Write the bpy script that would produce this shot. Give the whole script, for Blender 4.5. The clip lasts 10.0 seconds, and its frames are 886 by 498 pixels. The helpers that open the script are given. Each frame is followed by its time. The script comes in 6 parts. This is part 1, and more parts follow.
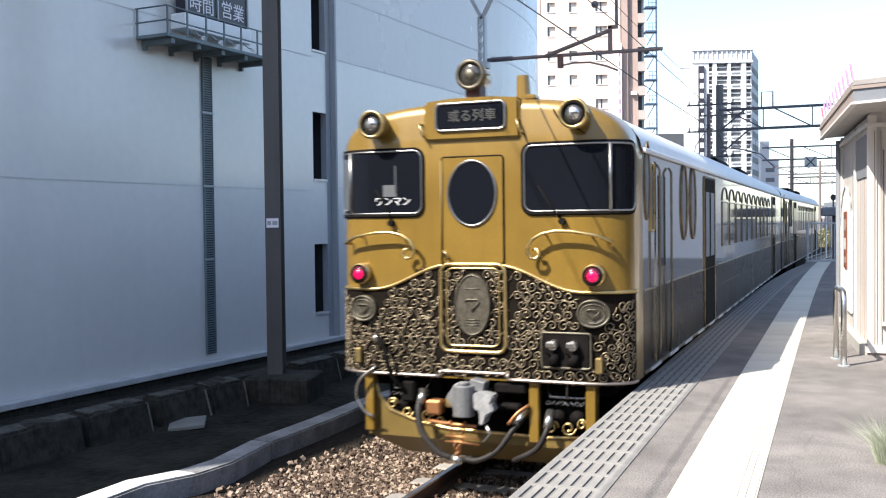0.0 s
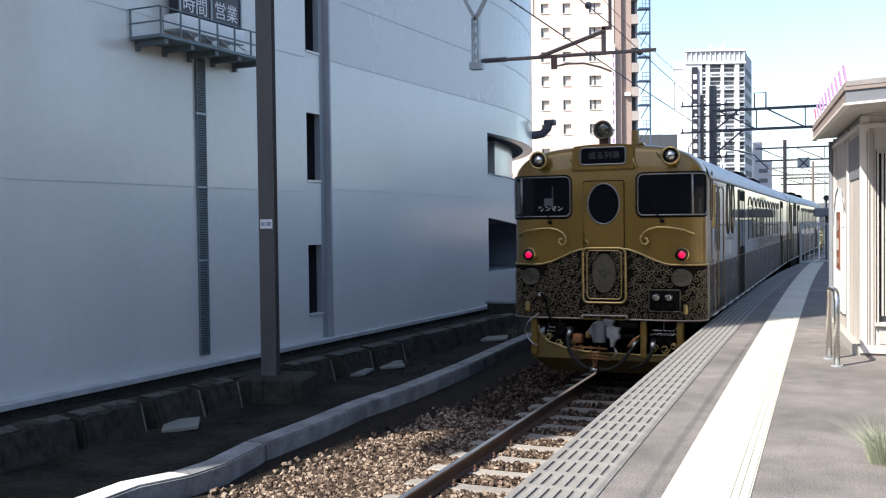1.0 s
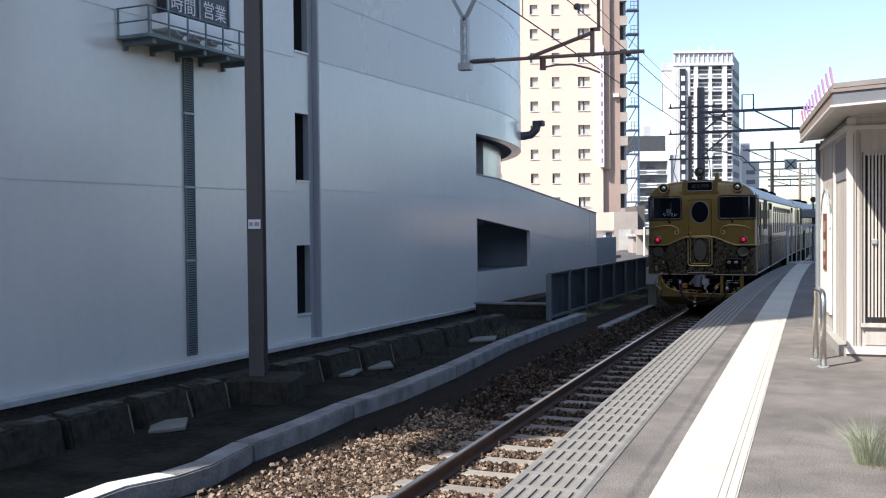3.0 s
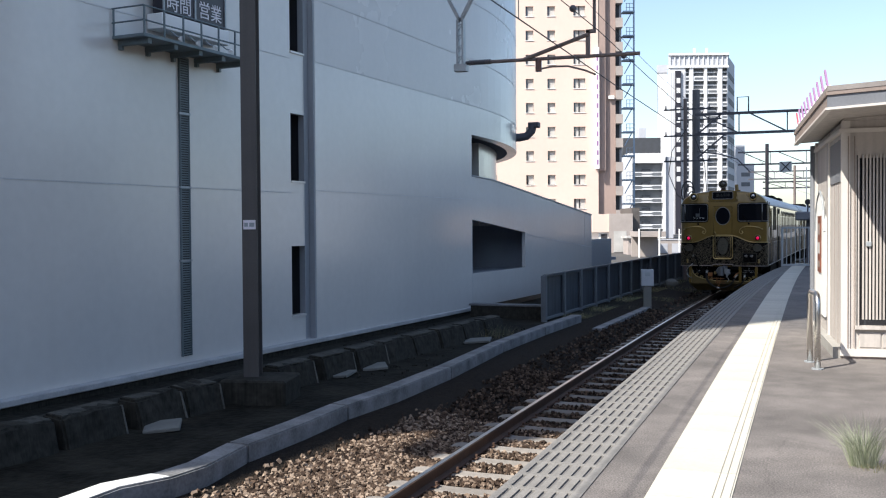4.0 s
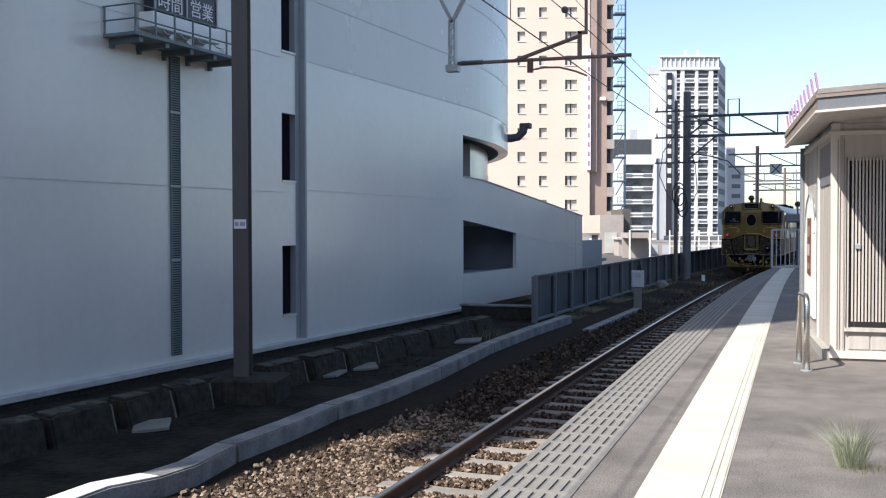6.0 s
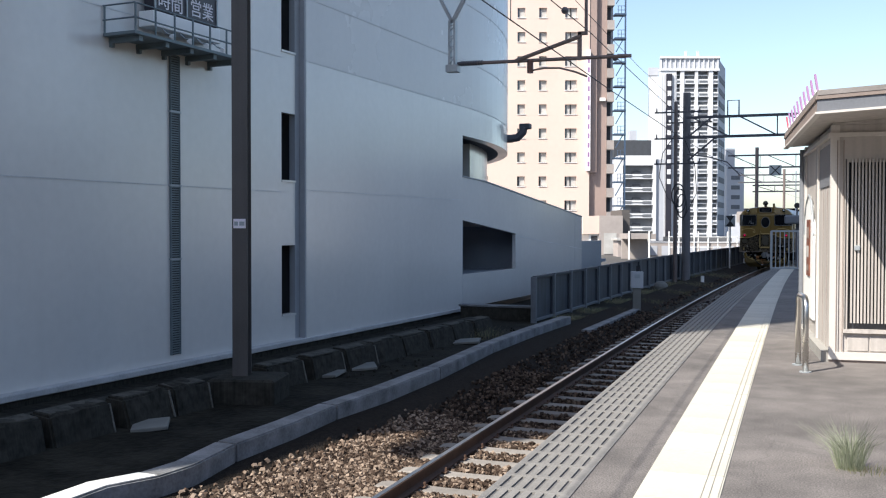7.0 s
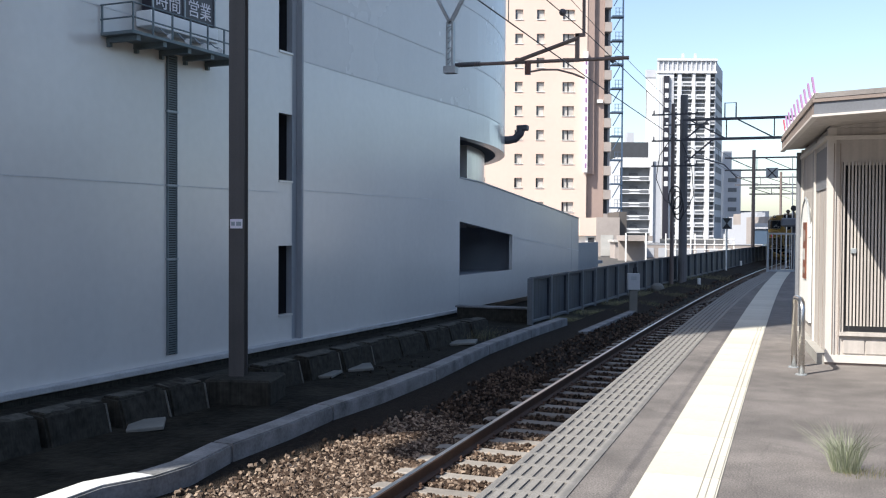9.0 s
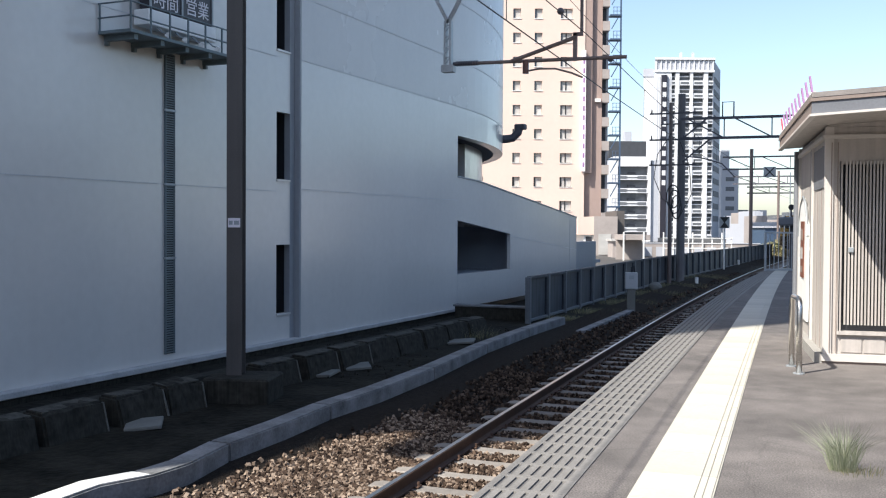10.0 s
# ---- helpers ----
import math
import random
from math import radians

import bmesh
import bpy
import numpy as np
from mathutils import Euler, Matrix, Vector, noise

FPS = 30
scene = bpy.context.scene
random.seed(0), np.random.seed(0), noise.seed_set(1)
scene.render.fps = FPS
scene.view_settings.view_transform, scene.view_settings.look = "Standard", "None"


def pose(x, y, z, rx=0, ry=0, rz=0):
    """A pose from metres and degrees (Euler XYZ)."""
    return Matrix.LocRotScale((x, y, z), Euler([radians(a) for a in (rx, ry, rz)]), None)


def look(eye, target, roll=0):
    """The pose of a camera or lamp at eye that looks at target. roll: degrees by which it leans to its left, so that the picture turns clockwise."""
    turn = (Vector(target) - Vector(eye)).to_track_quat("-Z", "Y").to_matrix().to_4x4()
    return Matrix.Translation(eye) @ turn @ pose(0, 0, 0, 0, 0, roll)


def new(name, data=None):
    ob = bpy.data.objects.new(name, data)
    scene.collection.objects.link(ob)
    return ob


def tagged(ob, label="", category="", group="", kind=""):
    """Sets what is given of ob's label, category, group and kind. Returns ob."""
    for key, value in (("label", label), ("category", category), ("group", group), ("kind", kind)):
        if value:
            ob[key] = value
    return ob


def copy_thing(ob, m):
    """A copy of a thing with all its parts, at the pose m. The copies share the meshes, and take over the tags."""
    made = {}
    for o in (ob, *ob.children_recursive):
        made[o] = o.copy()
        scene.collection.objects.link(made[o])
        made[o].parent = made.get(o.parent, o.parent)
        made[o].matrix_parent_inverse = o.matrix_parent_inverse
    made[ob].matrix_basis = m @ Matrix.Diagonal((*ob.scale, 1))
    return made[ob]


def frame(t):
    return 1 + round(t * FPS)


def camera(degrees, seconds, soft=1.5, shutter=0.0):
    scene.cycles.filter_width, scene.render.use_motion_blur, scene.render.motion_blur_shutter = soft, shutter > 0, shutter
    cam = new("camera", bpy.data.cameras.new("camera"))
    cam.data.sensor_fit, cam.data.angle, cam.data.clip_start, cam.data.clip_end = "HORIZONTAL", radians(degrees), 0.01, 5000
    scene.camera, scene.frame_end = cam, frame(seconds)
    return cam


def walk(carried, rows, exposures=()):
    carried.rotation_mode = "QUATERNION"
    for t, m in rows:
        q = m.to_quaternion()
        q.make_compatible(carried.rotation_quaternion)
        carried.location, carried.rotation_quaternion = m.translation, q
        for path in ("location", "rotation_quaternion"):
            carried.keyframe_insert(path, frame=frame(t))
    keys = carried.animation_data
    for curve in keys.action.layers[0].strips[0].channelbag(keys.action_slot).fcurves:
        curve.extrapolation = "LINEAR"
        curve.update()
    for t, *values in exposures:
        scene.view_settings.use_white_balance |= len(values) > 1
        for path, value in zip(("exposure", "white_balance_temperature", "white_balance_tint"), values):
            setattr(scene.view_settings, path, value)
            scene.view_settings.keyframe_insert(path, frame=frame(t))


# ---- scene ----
# ---- camera ----
cam = camera(49.0, 10.0, 1.15, 0.4)
PATH = [(0.0, 21.823, 1.492, -0.663), (0.5, 21.701, 1.459, -0.640), (1.0, 21.464, 1.445, -0.694), (1.5, 21.224, 1.44, -0.72),
        (2.0, 21.007, 1.45, -0.696), (2.5, 20.909, 1.445, -0.655), (4.0, 20.502, 1.351, -0.39), (4.5, 20.409, 1.342, -0.325),
        (5.0, 20.258, 1.335, -0.25), (5.5, 20.06, 1.335, -0.2), (7.0, 19.927, 1.321, 0.091), (7.5, 19.96, 1.306, 0.205),
        (8.0, 19.914, 1.295, 0.255), (8.5, 19.843, 1.268, 0.31), (9.0, 19.742, 1.257, 0.345), (9.5, 19.734, 1.276, 0.33), (10.0, 19.616, 1.316, 0.35)]
walk(cam, [(t, pose(0, 0, 1.5, 90 - tilt, 0, yaw) @ pose(0, 0, 0, 0, 0, roll)) for t, yaw, tilt, roll in PATH],
     exposures=[(0.0, 1.50), (0.4, 1.42), (1.0, 1.20), (2.0, 1.04), (4.0, 0.90), (10.0, 0.85)])

# ---- light ----
SUN_AZ, SUN_EL = 213.0, 48.0      # the sun stands behind the camera, to its left
world = bpy.data.worlds.new("sky")
scene.world = world
world.use_nodes = True
wn = world.node_tree.nodes
sky = wn.new("ShaderNodeTexSky")
sky.sky_type, sky.sun_disc = "NISHITA", False
sky.sun_elevation, sky.sun_rotation = radians(SUN_EL), radians(SUN_AZ)
sky.dust_density, sky.air_density, sky.ozone_density = 1.3, 0.92, 0.5
wn["Background"].inputs["Strength"].default_value = 0.134
world.node_tree.links.new(sky.outputs["Color"], wn["Background"].inputs["Color"])
sun = new("sun", bpy.data.lights.new("sun", "SUN"))
sun.data.energy, sun.data.angle, sun.data.color = 5.0, radians(0.53), (1.0, 0.95, 0.87)
_s = Vector((math.sin(radians(SUN_AZ)) * math.cos(radians(SUN_EL)), math.cos(radians(SUN_AZ)) * math.cos(radians(SUN_EL)), math.sin(radians(SUN_EL))))
sun.matrix_world = look(_s * 60, (0, 0, 0))


# ---- materials ----
def mat(name, col, rough=0.6, metal=0.0, var=0.25, scale=1.0, grain=40.0, bump=0.15, depth=0.004, streak=0.0, stain=None, rnd=0.0, coat=0.0, spec=0.5):
    """Colour varied by a broad and a fine noise, streaks down the face, a fine relief."""
    m = bpy.data.materials.new(name)
    m.use_nodes = True
    n, l = m.node_tree.nodes, m.node_tree.links
    b = n["Principled BSDF"]
    b.inputs["Metallic"].default_value = metal
    b.inputs["Specular IOR Level"].default_value = spec
    b.inputs["Coat Weight"].default_value = coat
    b.inputs["Coat Roughness"].default_value = 0.05
    tc = n.new("ShaderNodeTexCoord")

    def nz(sc, det, vec=None):
        q = n.new("ShaderNodeTexNoise")
        q.inputs["Scale"].default_value, q.inputs["Detail"].default_value = sc, det
        l.new(vec or tc.outputs["Object"], q.inputs["Vector"])
        return q.outputs["Fac"]

    def mth(op, a, c):
        q = n.new("ShaderNodeMath")
        q.operation = op
        for i, v in enumerate((a, c)):
            if isinstance(v, (int, float)):
                q.inputs[i].default_value = v
            else:
                l.new(v, q.inputs[i])
        return q.outputs[0]

    broad, fine = nz(scale, 4), nz(grain, 3)
    mix = mth("ADD", mth("MULTIPLY", broad, 0.65), mth("MULTIPLY", fine, 0.35))
    if streak:
        mp = n.new("ShaderNodeMapping")
        mp.inputs["Scale"].default_value = (3.0, 3.0, 0.08)
        l.new(tc.outputs["Object"], mp.inputs["Vector"])
        mix = mth("ADD", mth("MULTIPLY", mix, 1 - streak), mth("MULTIPLY", nz(scale * 2.5, 5, mp.outputs["Vector"]), streak))
    if rnd:
        oi = n.new("ShaderNodeObjectInfo")
        mix = mth("ADD", mix, mth("MULTIPLY", mth("SUBTRACT", oi.outputs["Random"], 0.5), rnd))
    ramp = n.new("ShaderNodeValToRGB")
    lo = [c * (1 - var) for c in (stain or col)]
    hi = [min(1.0, c * (1 + var * 0.8)) for c in col]
    ramp.color_ramp.elements[0].position, ramp.color_ramp.elements[0].color = 0.28, (*lo, 1)
    ramp.color_ramp.elements[1].position, ramp.color_ramp.elements[1].color = 0.72, (*hi, 1)
    l.new(mix, ramp.inputs["Fac"])
    l.new(ramp.outputs["Color"], b.inputs["Base Color"])
    l.new(mth("ADD", rough - 0.08, mth("MULTIPLY", broad, 0.16)), b.inputs["Roughness"])
    if bump:
        bp = n.new("ShaderNodeBump")
        bp.inputs["Strength"].default_value, bp.inputs["Distance"].default_value = bump, depth
        l.new(fine, bp.inputs["Height"])
        l.new(bp.outputs["Normal"], b.inputs["Normal"])
    return m


def island(m, col_a, col_b, col_c):
    """Colour each stone or blade of a joined mesh on its own."""
    n, l = m.node_tree.nodes, m.node_tree.links
    g = n.new("ShaderNodeNewGeometry")
    r = n.new("ShaderNodeValToRGB")
    r.color_ramp.elements[0].color, r.color_ramp.elements[1].color = (*col_a, 1), (*col_c, 1)
    e = r.color_ramp.elements.new(0.5)
    e.color = (*col_b, 1)
    l.new(g.outputs["Random Per Island"], r.inputs["Fac"])
    l.new(r.outputs["Color"], n["Principled BSDF"].inputs["Base Color"])
    return m


def glow(name, col, strength):
    m = mat(name, col, 0.25, bump=0)
    b = m.node_tree.nodes["Principled BSDF"]
    b.inputs["Emission Color"].default_value, b.inputs["Emission Strength"].default_value = (*col, 1), strength
    return m


def asphalt(name, col):
    """Worn asphalt: stone speckle, broad stains and thin cracks."""
    m = mat(name, col, 0.85, var=0.22, scale=0.7, grain=160, bump=0.6, depth=0.003, stain=tuple(c * 0.8 for c in col))
    n, l = m.node_tree.nodes, m.node_tree.links
    b = n["Principled BSDF"]
    src = b.inputs["Base Color"].links[0].from_socket
    tc = n.new("ShaderNodeTexCoord")

    def nz(sc, det, lo, hi, a, c):
        q = n.new("ShaderNodeTexNoise")
        q.inputs["Scale"].default_value, q.inputs["Detail"].default_value = sc, det
        l.new(tc.outputs["Object"], q.inputs["Vector"])
        r = n.new("ShaderNodeMapRange")
        r.inputs["From Min"].default_value, r.inputs["From Max"].default_value = lo, hi
        r.inputs["To Min"].default_value, r.inputs["To Max"].default_value = a, c
        l.new(q.outputs["Fac"], r.inputs["Value"])
        return r.outputs["Result"]

    def mul(col_socket, fac):
        q = n.new("ShaderNodeVectorMath")
        q.operation = "SCALE"
        l.new(col_socket, q.inputs[0])
        l.new(fac, q.inputs["Scale"])
        return q.outputs["Vector"]

    vo = n.new("ShaderNodeTexVoronoi")
    vo.feature = "DISTANCE_TO_EDGE"
    vo.inputs["Scale"].default_value = 0.55
    wp = n.new("ShaderNodeMixRGB")
    wp.inputs["Fac"].default_value = 0.25
    nq = n.new("ShaderNodeTexNoise")
    nq.inputs["Scale"].default_value = 2.5
    l.new(tc.outputs["Object"], nq.inputs["Vector"])
    l.new(tc.outputs["Object"], wp.inputs["Color1"])
    l.new(nq.outputs["Color"], wp.inputs["Color2"])
    l.new(wp.outputs["Color"], vo.inputs["Vector"])
    cr = n.new("ShaderNodeMapRange")
    cr.inputs["From Min"].default_value, cr.inputs["From Max"].default_value = 0.0, 0.006
    cr.inputs["To Min"].default_value, cr.inputs["To Max"].default_value = 0.84, 1.0
    l.new(vo.outputs["Distance"], cr.inputs["Value"])
    c = mul(src, nz(90, 2, 0.35, 0.7, 0.62, 1.5))
    c = mul(c, nz(3.4, 9, 0.35, 0.65, 0.80, 1.12))
    c = mul(c, nz(0.55, 6, 0.38, 0.60, 0.82, 1.06))
    c = mul(c, cr.outputs["Result"])
    l.new(c, b.inputs["Base Color"])
    return m


M = {
    "wall": mat("white_panel", (0.66, 0.635, 0.60), 0.20, spec=0.7, var=0.08, scale=0.35, grain=6, bump=0.03, streak=0.15),
    "wall_upper": mat("grey_white_panel", (0.585, 0.56, 0.54), 0.26, var=0.08, scale=0.35, grain=6, bump=0.03, streak=0.2),
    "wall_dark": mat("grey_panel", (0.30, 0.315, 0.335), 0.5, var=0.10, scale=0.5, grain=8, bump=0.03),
    "seam": mat("panel_joint", (0.53, 0.525, 0.52), 0.6, bump=0),
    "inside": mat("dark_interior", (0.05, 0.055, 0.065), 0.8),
    "park": mat("parking_floor", (0.34, 0.36, 0.40), 0.8, scale=0.8),
    "concrete": mat("concrete", (0.30, 0.29, 0.27), 0.85, var=0.3, scale=1.2, grain=25, bump=0.35, streak=0.2),
    "kerb": mat("kerb_concrete", (0.205, 0.207, 0.212), 0.8, var=0.55, scale=3.2, grain=30, bump=0.5, spec=0.25),
    "plinth": mat("plinth_concrete", (0.42, 0.415, 0.41), 0.75, var=0.3, scale=2.0, grain=30, bump=0.3),
    # paler kerb concrete that carries the sunlit patch in its colour
    "sunlit_kerb": mat("sunlit_kerb_concrete", (0.58, 0.58, 0.56), 0.7, var=0.15, scale=3.0, grain=30, bump=0.4),
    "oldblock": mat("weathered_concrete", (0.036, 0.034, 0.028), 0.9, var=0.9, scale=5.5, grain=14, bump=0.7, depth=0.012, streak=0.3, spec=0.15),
    "rib": mat("lit_block_edge", (0.12, 0.115, 0.10), 0.9, var=0.5, scale=8, bump=0.4),
    "paletop": mat("pale_block_top", (0.075, 0.072, 0.062), 0.9, var=0.7, scale=7, grain=30, bump=0.6, spec=0.15),
    "slab": mat("slab_concrete", (0.17, 0.17, 0.155), 0.8, var=0.2, scale=3, grain=30, bump=0.3),
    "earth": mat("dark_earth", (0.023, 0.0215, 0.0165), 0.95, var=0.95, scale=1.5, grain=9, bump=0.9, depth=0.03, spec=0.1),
    "ground": mat("city_ground", (0.06, 0.058, 0.056), 0.9, var=0.3, scale=0.05, grain=3, bump=0.2),
    "platform": asphalt("platform_asphalt", (0.155, 0.140, 0.131)),
    "slot": mat("edge_slab", (0.195, 0.186, 0.174), 0.8, var=0.35, scale=2.5, grain=60, bump=0.3),
    "slotcut": mat("slot_recess", (0.13, 0.125, 0.12), 0.9),
    "tactile": mat("faded_yellow_tile", (0.50, 0.473, 0.40), 0.68, var=0.16, scale=1.8, grain=45, bump=0.4, rnd=0.25),
    "rail": mat("rail_steel", (0.62, 0.60, 0.58), 0.34, metal=1.0, var=0.2, scale=3),
    "rust": mat("rusty_steel", (0.10, 0.058, 0.040), 0.8, metal=0.2, var=0.4, scale=4, bump=0.5),
    "sleeper": mat("sleeper_concrete", (0.215, 0.195, 0.175), 0.85, var=0.3, scale=4, grain=40, bump=0.5, rnd=0.3),
    "ballastbed": mat("ballast_bed", (0.027, 0.022, 0.018), 0.95, var=0.6, scale=14, grain=45, bump=1.0, depth=0.05, spec=0.1),
    "stone": island(mat("ballast_stone", (0.25, 0.17, 0.12), 0.9, bump=0.4, spec=0.15), (0.020, 0.014, 0.011), (0.080, 0.054, 0.039), (0.31, 0.24, 0.185)),
    # darker copy of the ballast, with the building's shade put into its colour
    "shaded_stone": island(mat("shaded_ballast", (0.10, 0.07, 0.05), 0.95, bump=0.4, spec=0.1), (0.015, 0.011, 0.009), (0.048, 0.034, 0.026), (0.14, 0.102, 0.078)),
    "pole": mat("brown_grey_steel", (0.09, 0.082, 0.078), 0.6, metal=0.1, var=0.25, scale=2, streak=0.3),
    "pole_grey": mat("pole_concrete", (0.15, 0.145, 0.15), 0.8, var=0.35, scale=1.5, streak=0.4),
    "galv": mat("galvanised_steel", (0.36, 0.39, 0.41), 0.5, metal=0.4, var=0.2, scale=4),
    "gantry": mat("weathered_green_grey_steel", (0.16, 0.20, 0.215), 0.6, metal=0.2, var=0.3, scale=3),
    "fence": mat("blue_grey_fence", (0.052, 0.062, 0.074), 0.6, var=0.85, scale=2.2, streak=0.45),
    "fence_dark": mat("dark_fence_frame", (0.035, 0.042, 0.052), 0.6, var=0.5, scale=3),
    "fence_post": mat("fence_post_paint", (0.13, 0.145, 0.16), 0.6, var=0.35, scale=4, streak=0.3),
    "cable": mat("black_cable", (0.03, 0.03, 0.035), 0.6),
    "steel_dark": mat("dark_line_steel", (0.085, 0.085, 0.10), 0.6, metal=0.2),
    "brown_arm": mat("brown_bracket_steel", (0.16, 0.125, 0.115), 0.6, metal=0.1),
    "porcelain": mat("brown_porcelain", (0.13, 0.06, 0.045), 0.25, coat=0.5),
    "white": mat("white_paint", (0.80, 0.80, 0.78), 0.5, var=0.07, scale=2, streak=0.2),
    "shed": mat("cream_panel", (0.45, 0.415, 0.385), 0.55, var=0.28, scale=1.6, grain=30, streak=0.6, bump=0.05),
    "shedtrim": mat("cream_trim", (0.57, 0.535, 0.50), 0.5, var=0.08),
    "roofing": mat("roof_felt", (0.23, 0.21, 0.20), 0.8, var=0.25, scale=3),
    "fascia": mat("blue_grey_fascia", (0.16, 0.17, 0.19), 0.6),
    "fascia_brown": mat("brown_fascia", (0.25, 0.20, 0.175), 0.6),
    "purple": mat("purple_strip", (0.30, 0.16, 0.33), 0.6),
    "flagwhite": mat("white_strip", (0.78, 0.74, 0.78), 0.6),
    "pink": mat("red_strip", (0.45, 0.08, 0.12), 0.6),
    "poster": mat("rust_red_poster", (0.17, 0.055, 0.03), 0.6, var=0.7, scale=9),
    "stainless": mat("stainless_tube", (0.62, 0.60, 0.57), 0.28, metal=1.0, var=0.1),
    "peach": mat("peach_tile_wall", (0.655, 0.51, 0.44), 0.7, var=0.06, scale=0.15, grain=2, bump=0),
    # brown of the hotel's side, with its shade included in the colour
    "peach_side": mat("shaded_brown_wall", (0.33, 0.245, 0.215), 0.7, var=0.1, scale=0.2, grain=2, bump=0),
    "tan": mat("grey_tan_wall", (0.35, 0.31, 0.29), 0.7, var=0.15, scale=0.4, grain=3, bump=0),
    "glass": mat("dark_window_glass", (0.045, 0.05, 0.06), 0.08, spec=0.9, bump=0),
    "curtain": mat("window_blind", (0.45, 0.44, 0.42), 0.6, bump=0),
    "bluestair": mat("blue_steel", (0.05, 0.085, 0.145), 0.5, var=0.1),
    "tower": mat("white_tower_wall", (0.62, 0.63, 0.65), 0.7, var=0.05, scale=0.06, grain=1, bump=0),
    "tower_grey": mat("grey_tower_wall", (0.42, 0.435, 0.475), 0.7, var=0.08, scale=0.06, grain=1, bump=0),
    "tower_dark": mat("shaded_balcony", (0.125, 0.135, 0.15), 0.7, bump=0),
    "red": mat("red_sign", (0.55, 0.05, 0.04), 0.5),
    "black": mat("black_paint", (0.015, 0.015, 0.017), 0.5),
    "signboard": mat("black_signboard", (0.022, 0.020, 0.030), 0.4, var=0.15),
    "greybox": mat("grey_cabinet", (0.44, 0.46, 0.48), 0.55, var=0.15, streak=0.3),
    "grass": island(mat("grass_blade", (0.16, 0.24, 0.08), 0.7, bump=0), (0.17, 0.20, 0.12), (0.26, 0.29, 0.19), (0.40, 0.41, 0.31)),
    "bush": island(mat("bush_leaf", (0.10, 0.14, 0.05), 0.7, bump=0), (0.07, 0.11, 0.04), (0.22, 0.20, 0.10), (0.40, 0.34, 0.20)),
}


# ---- mesh helpers ----
def part(name, bm, material, parent=None, label="", smooth=False):
    """Link a bmesh as one mesh object, under a thing or a part if one is given."""
    me = bpy.data.meshes.new(name)
    bm.normal_update()
    bm.to_mesh(me)
    bm.free()
    me.materials.append(material)
    if smooth:
        for p in me.polygons:
            p.use_smooth = True
    ob = new(name, me)
    if parent is not None:
        ob.parent = parent
    return tagged(ob, label)


def share(name, mesh, parent, m):
    """A further piece on a mesh that another piece has."""
    ob = new(name, mesh)
    ob.parent = parent
    ob.matrix_basis = m
    return ob


def thing(name, label, category, m=None, group="", kind=""):
    ob = new(name)
    ob.empty_display_size = 0.2
    if m is not None:
        ob.matrix_basis = m
    return tagged(ob, label, category, group, kind)


def box(bm, x0, x1, y0, y1, z0, z1, bevel=0.0):
    m = Matrix.LocRotScale(((x0 + x1) / 2, (y0 + y1) / 2, (z0 + z1) / 2), None, (abs(x1 - x0), abs(y1 - y0), abs(z1 - z0)))
    vs = bmesh.ops.create_cube(bm, size=1, matrix=m)["verts"]
    if bevel:
        es = list({e for v in vs for e in v.link_edges})
        bmesh.ops.bevel(bm, geom=es, offset=bevel, segments=1, affect="EDGES", profile=0.5)
    return bm


def bar(bm, a, b, w, h=None):
    """A square bar from a to b."""
    a, b = Vector(a), Vector(b)
    d = b - a
    q = d.to_track_quat("Z", "Y") if abs(d.normalized().z) < 0.999 else Euler((0, 0, 0)).to_quaternion()
    m = Matrix.Translation((a + b) / 2) @ q.to_matrix().to_4x4() @ Matrix.Diagonal((w, h or w, d.length, 1))
    bmesh.ops.create_cube(bm, size=1, matrix=m)
    return bm


def rod(bm, a, b, r, n=8, r2=None):
    a, b = Vector(a), Vector(b)
    d = b - a
    m = Matrix.Translation((a + b) / 2) @ d.to_track_quat("Z", "Y").to_matrix().to_4x4()
    bmesh.ops.create_cone(bm, cap_ends=True, segments=n, radius1=r, radius2=r if r2 is None else r2, depth=d.length, matrix=m)
    return bm


def tube(bm, pts, r, n=6, closed=False):
    """A round tube through points."""
    pts = [Vector(p) for p in pts]
    rings = []
    k = len(pts)
    up = Vector((0.31, 0.17, 0.93)).normalized()
    for i, p in enumerate(pts):
        if closed:
            d = pts[(i + 1) % k] - pts[i - 1]
        else:
            d = pts[min(i + 1, k - 1)] - pts[max(i - 1, 0)]
        d.normalize()
        u = up - d * up.dot(d)
        if u.length < 0.2:
            u = Vector((1, 0, 0)) - d * d.x
        u.normalize()
        v = d.cross(u)
        up = u
        rr = r(i / max(1, k - 1)) if callable(r) else r
        rings.append([bm.verts.new(p + (u * math.cos(2 * math.pi * j / n) + v * math.sin(2 * math.pi * j / n)) * rr) for j in range(n)])
    for i in range(k if closed else k - 1):
        a, b = rings[i], rings[(i + 1) % k]
        for j in range(n):
            bm.faces.new((a[j], a[(j + 1) % n], b[(j + 1) % n], b[j]))
    if not closed:
        bm.faces.new(rings[0][::-1])
        bm.faces.new(rings[-1])
    return bm


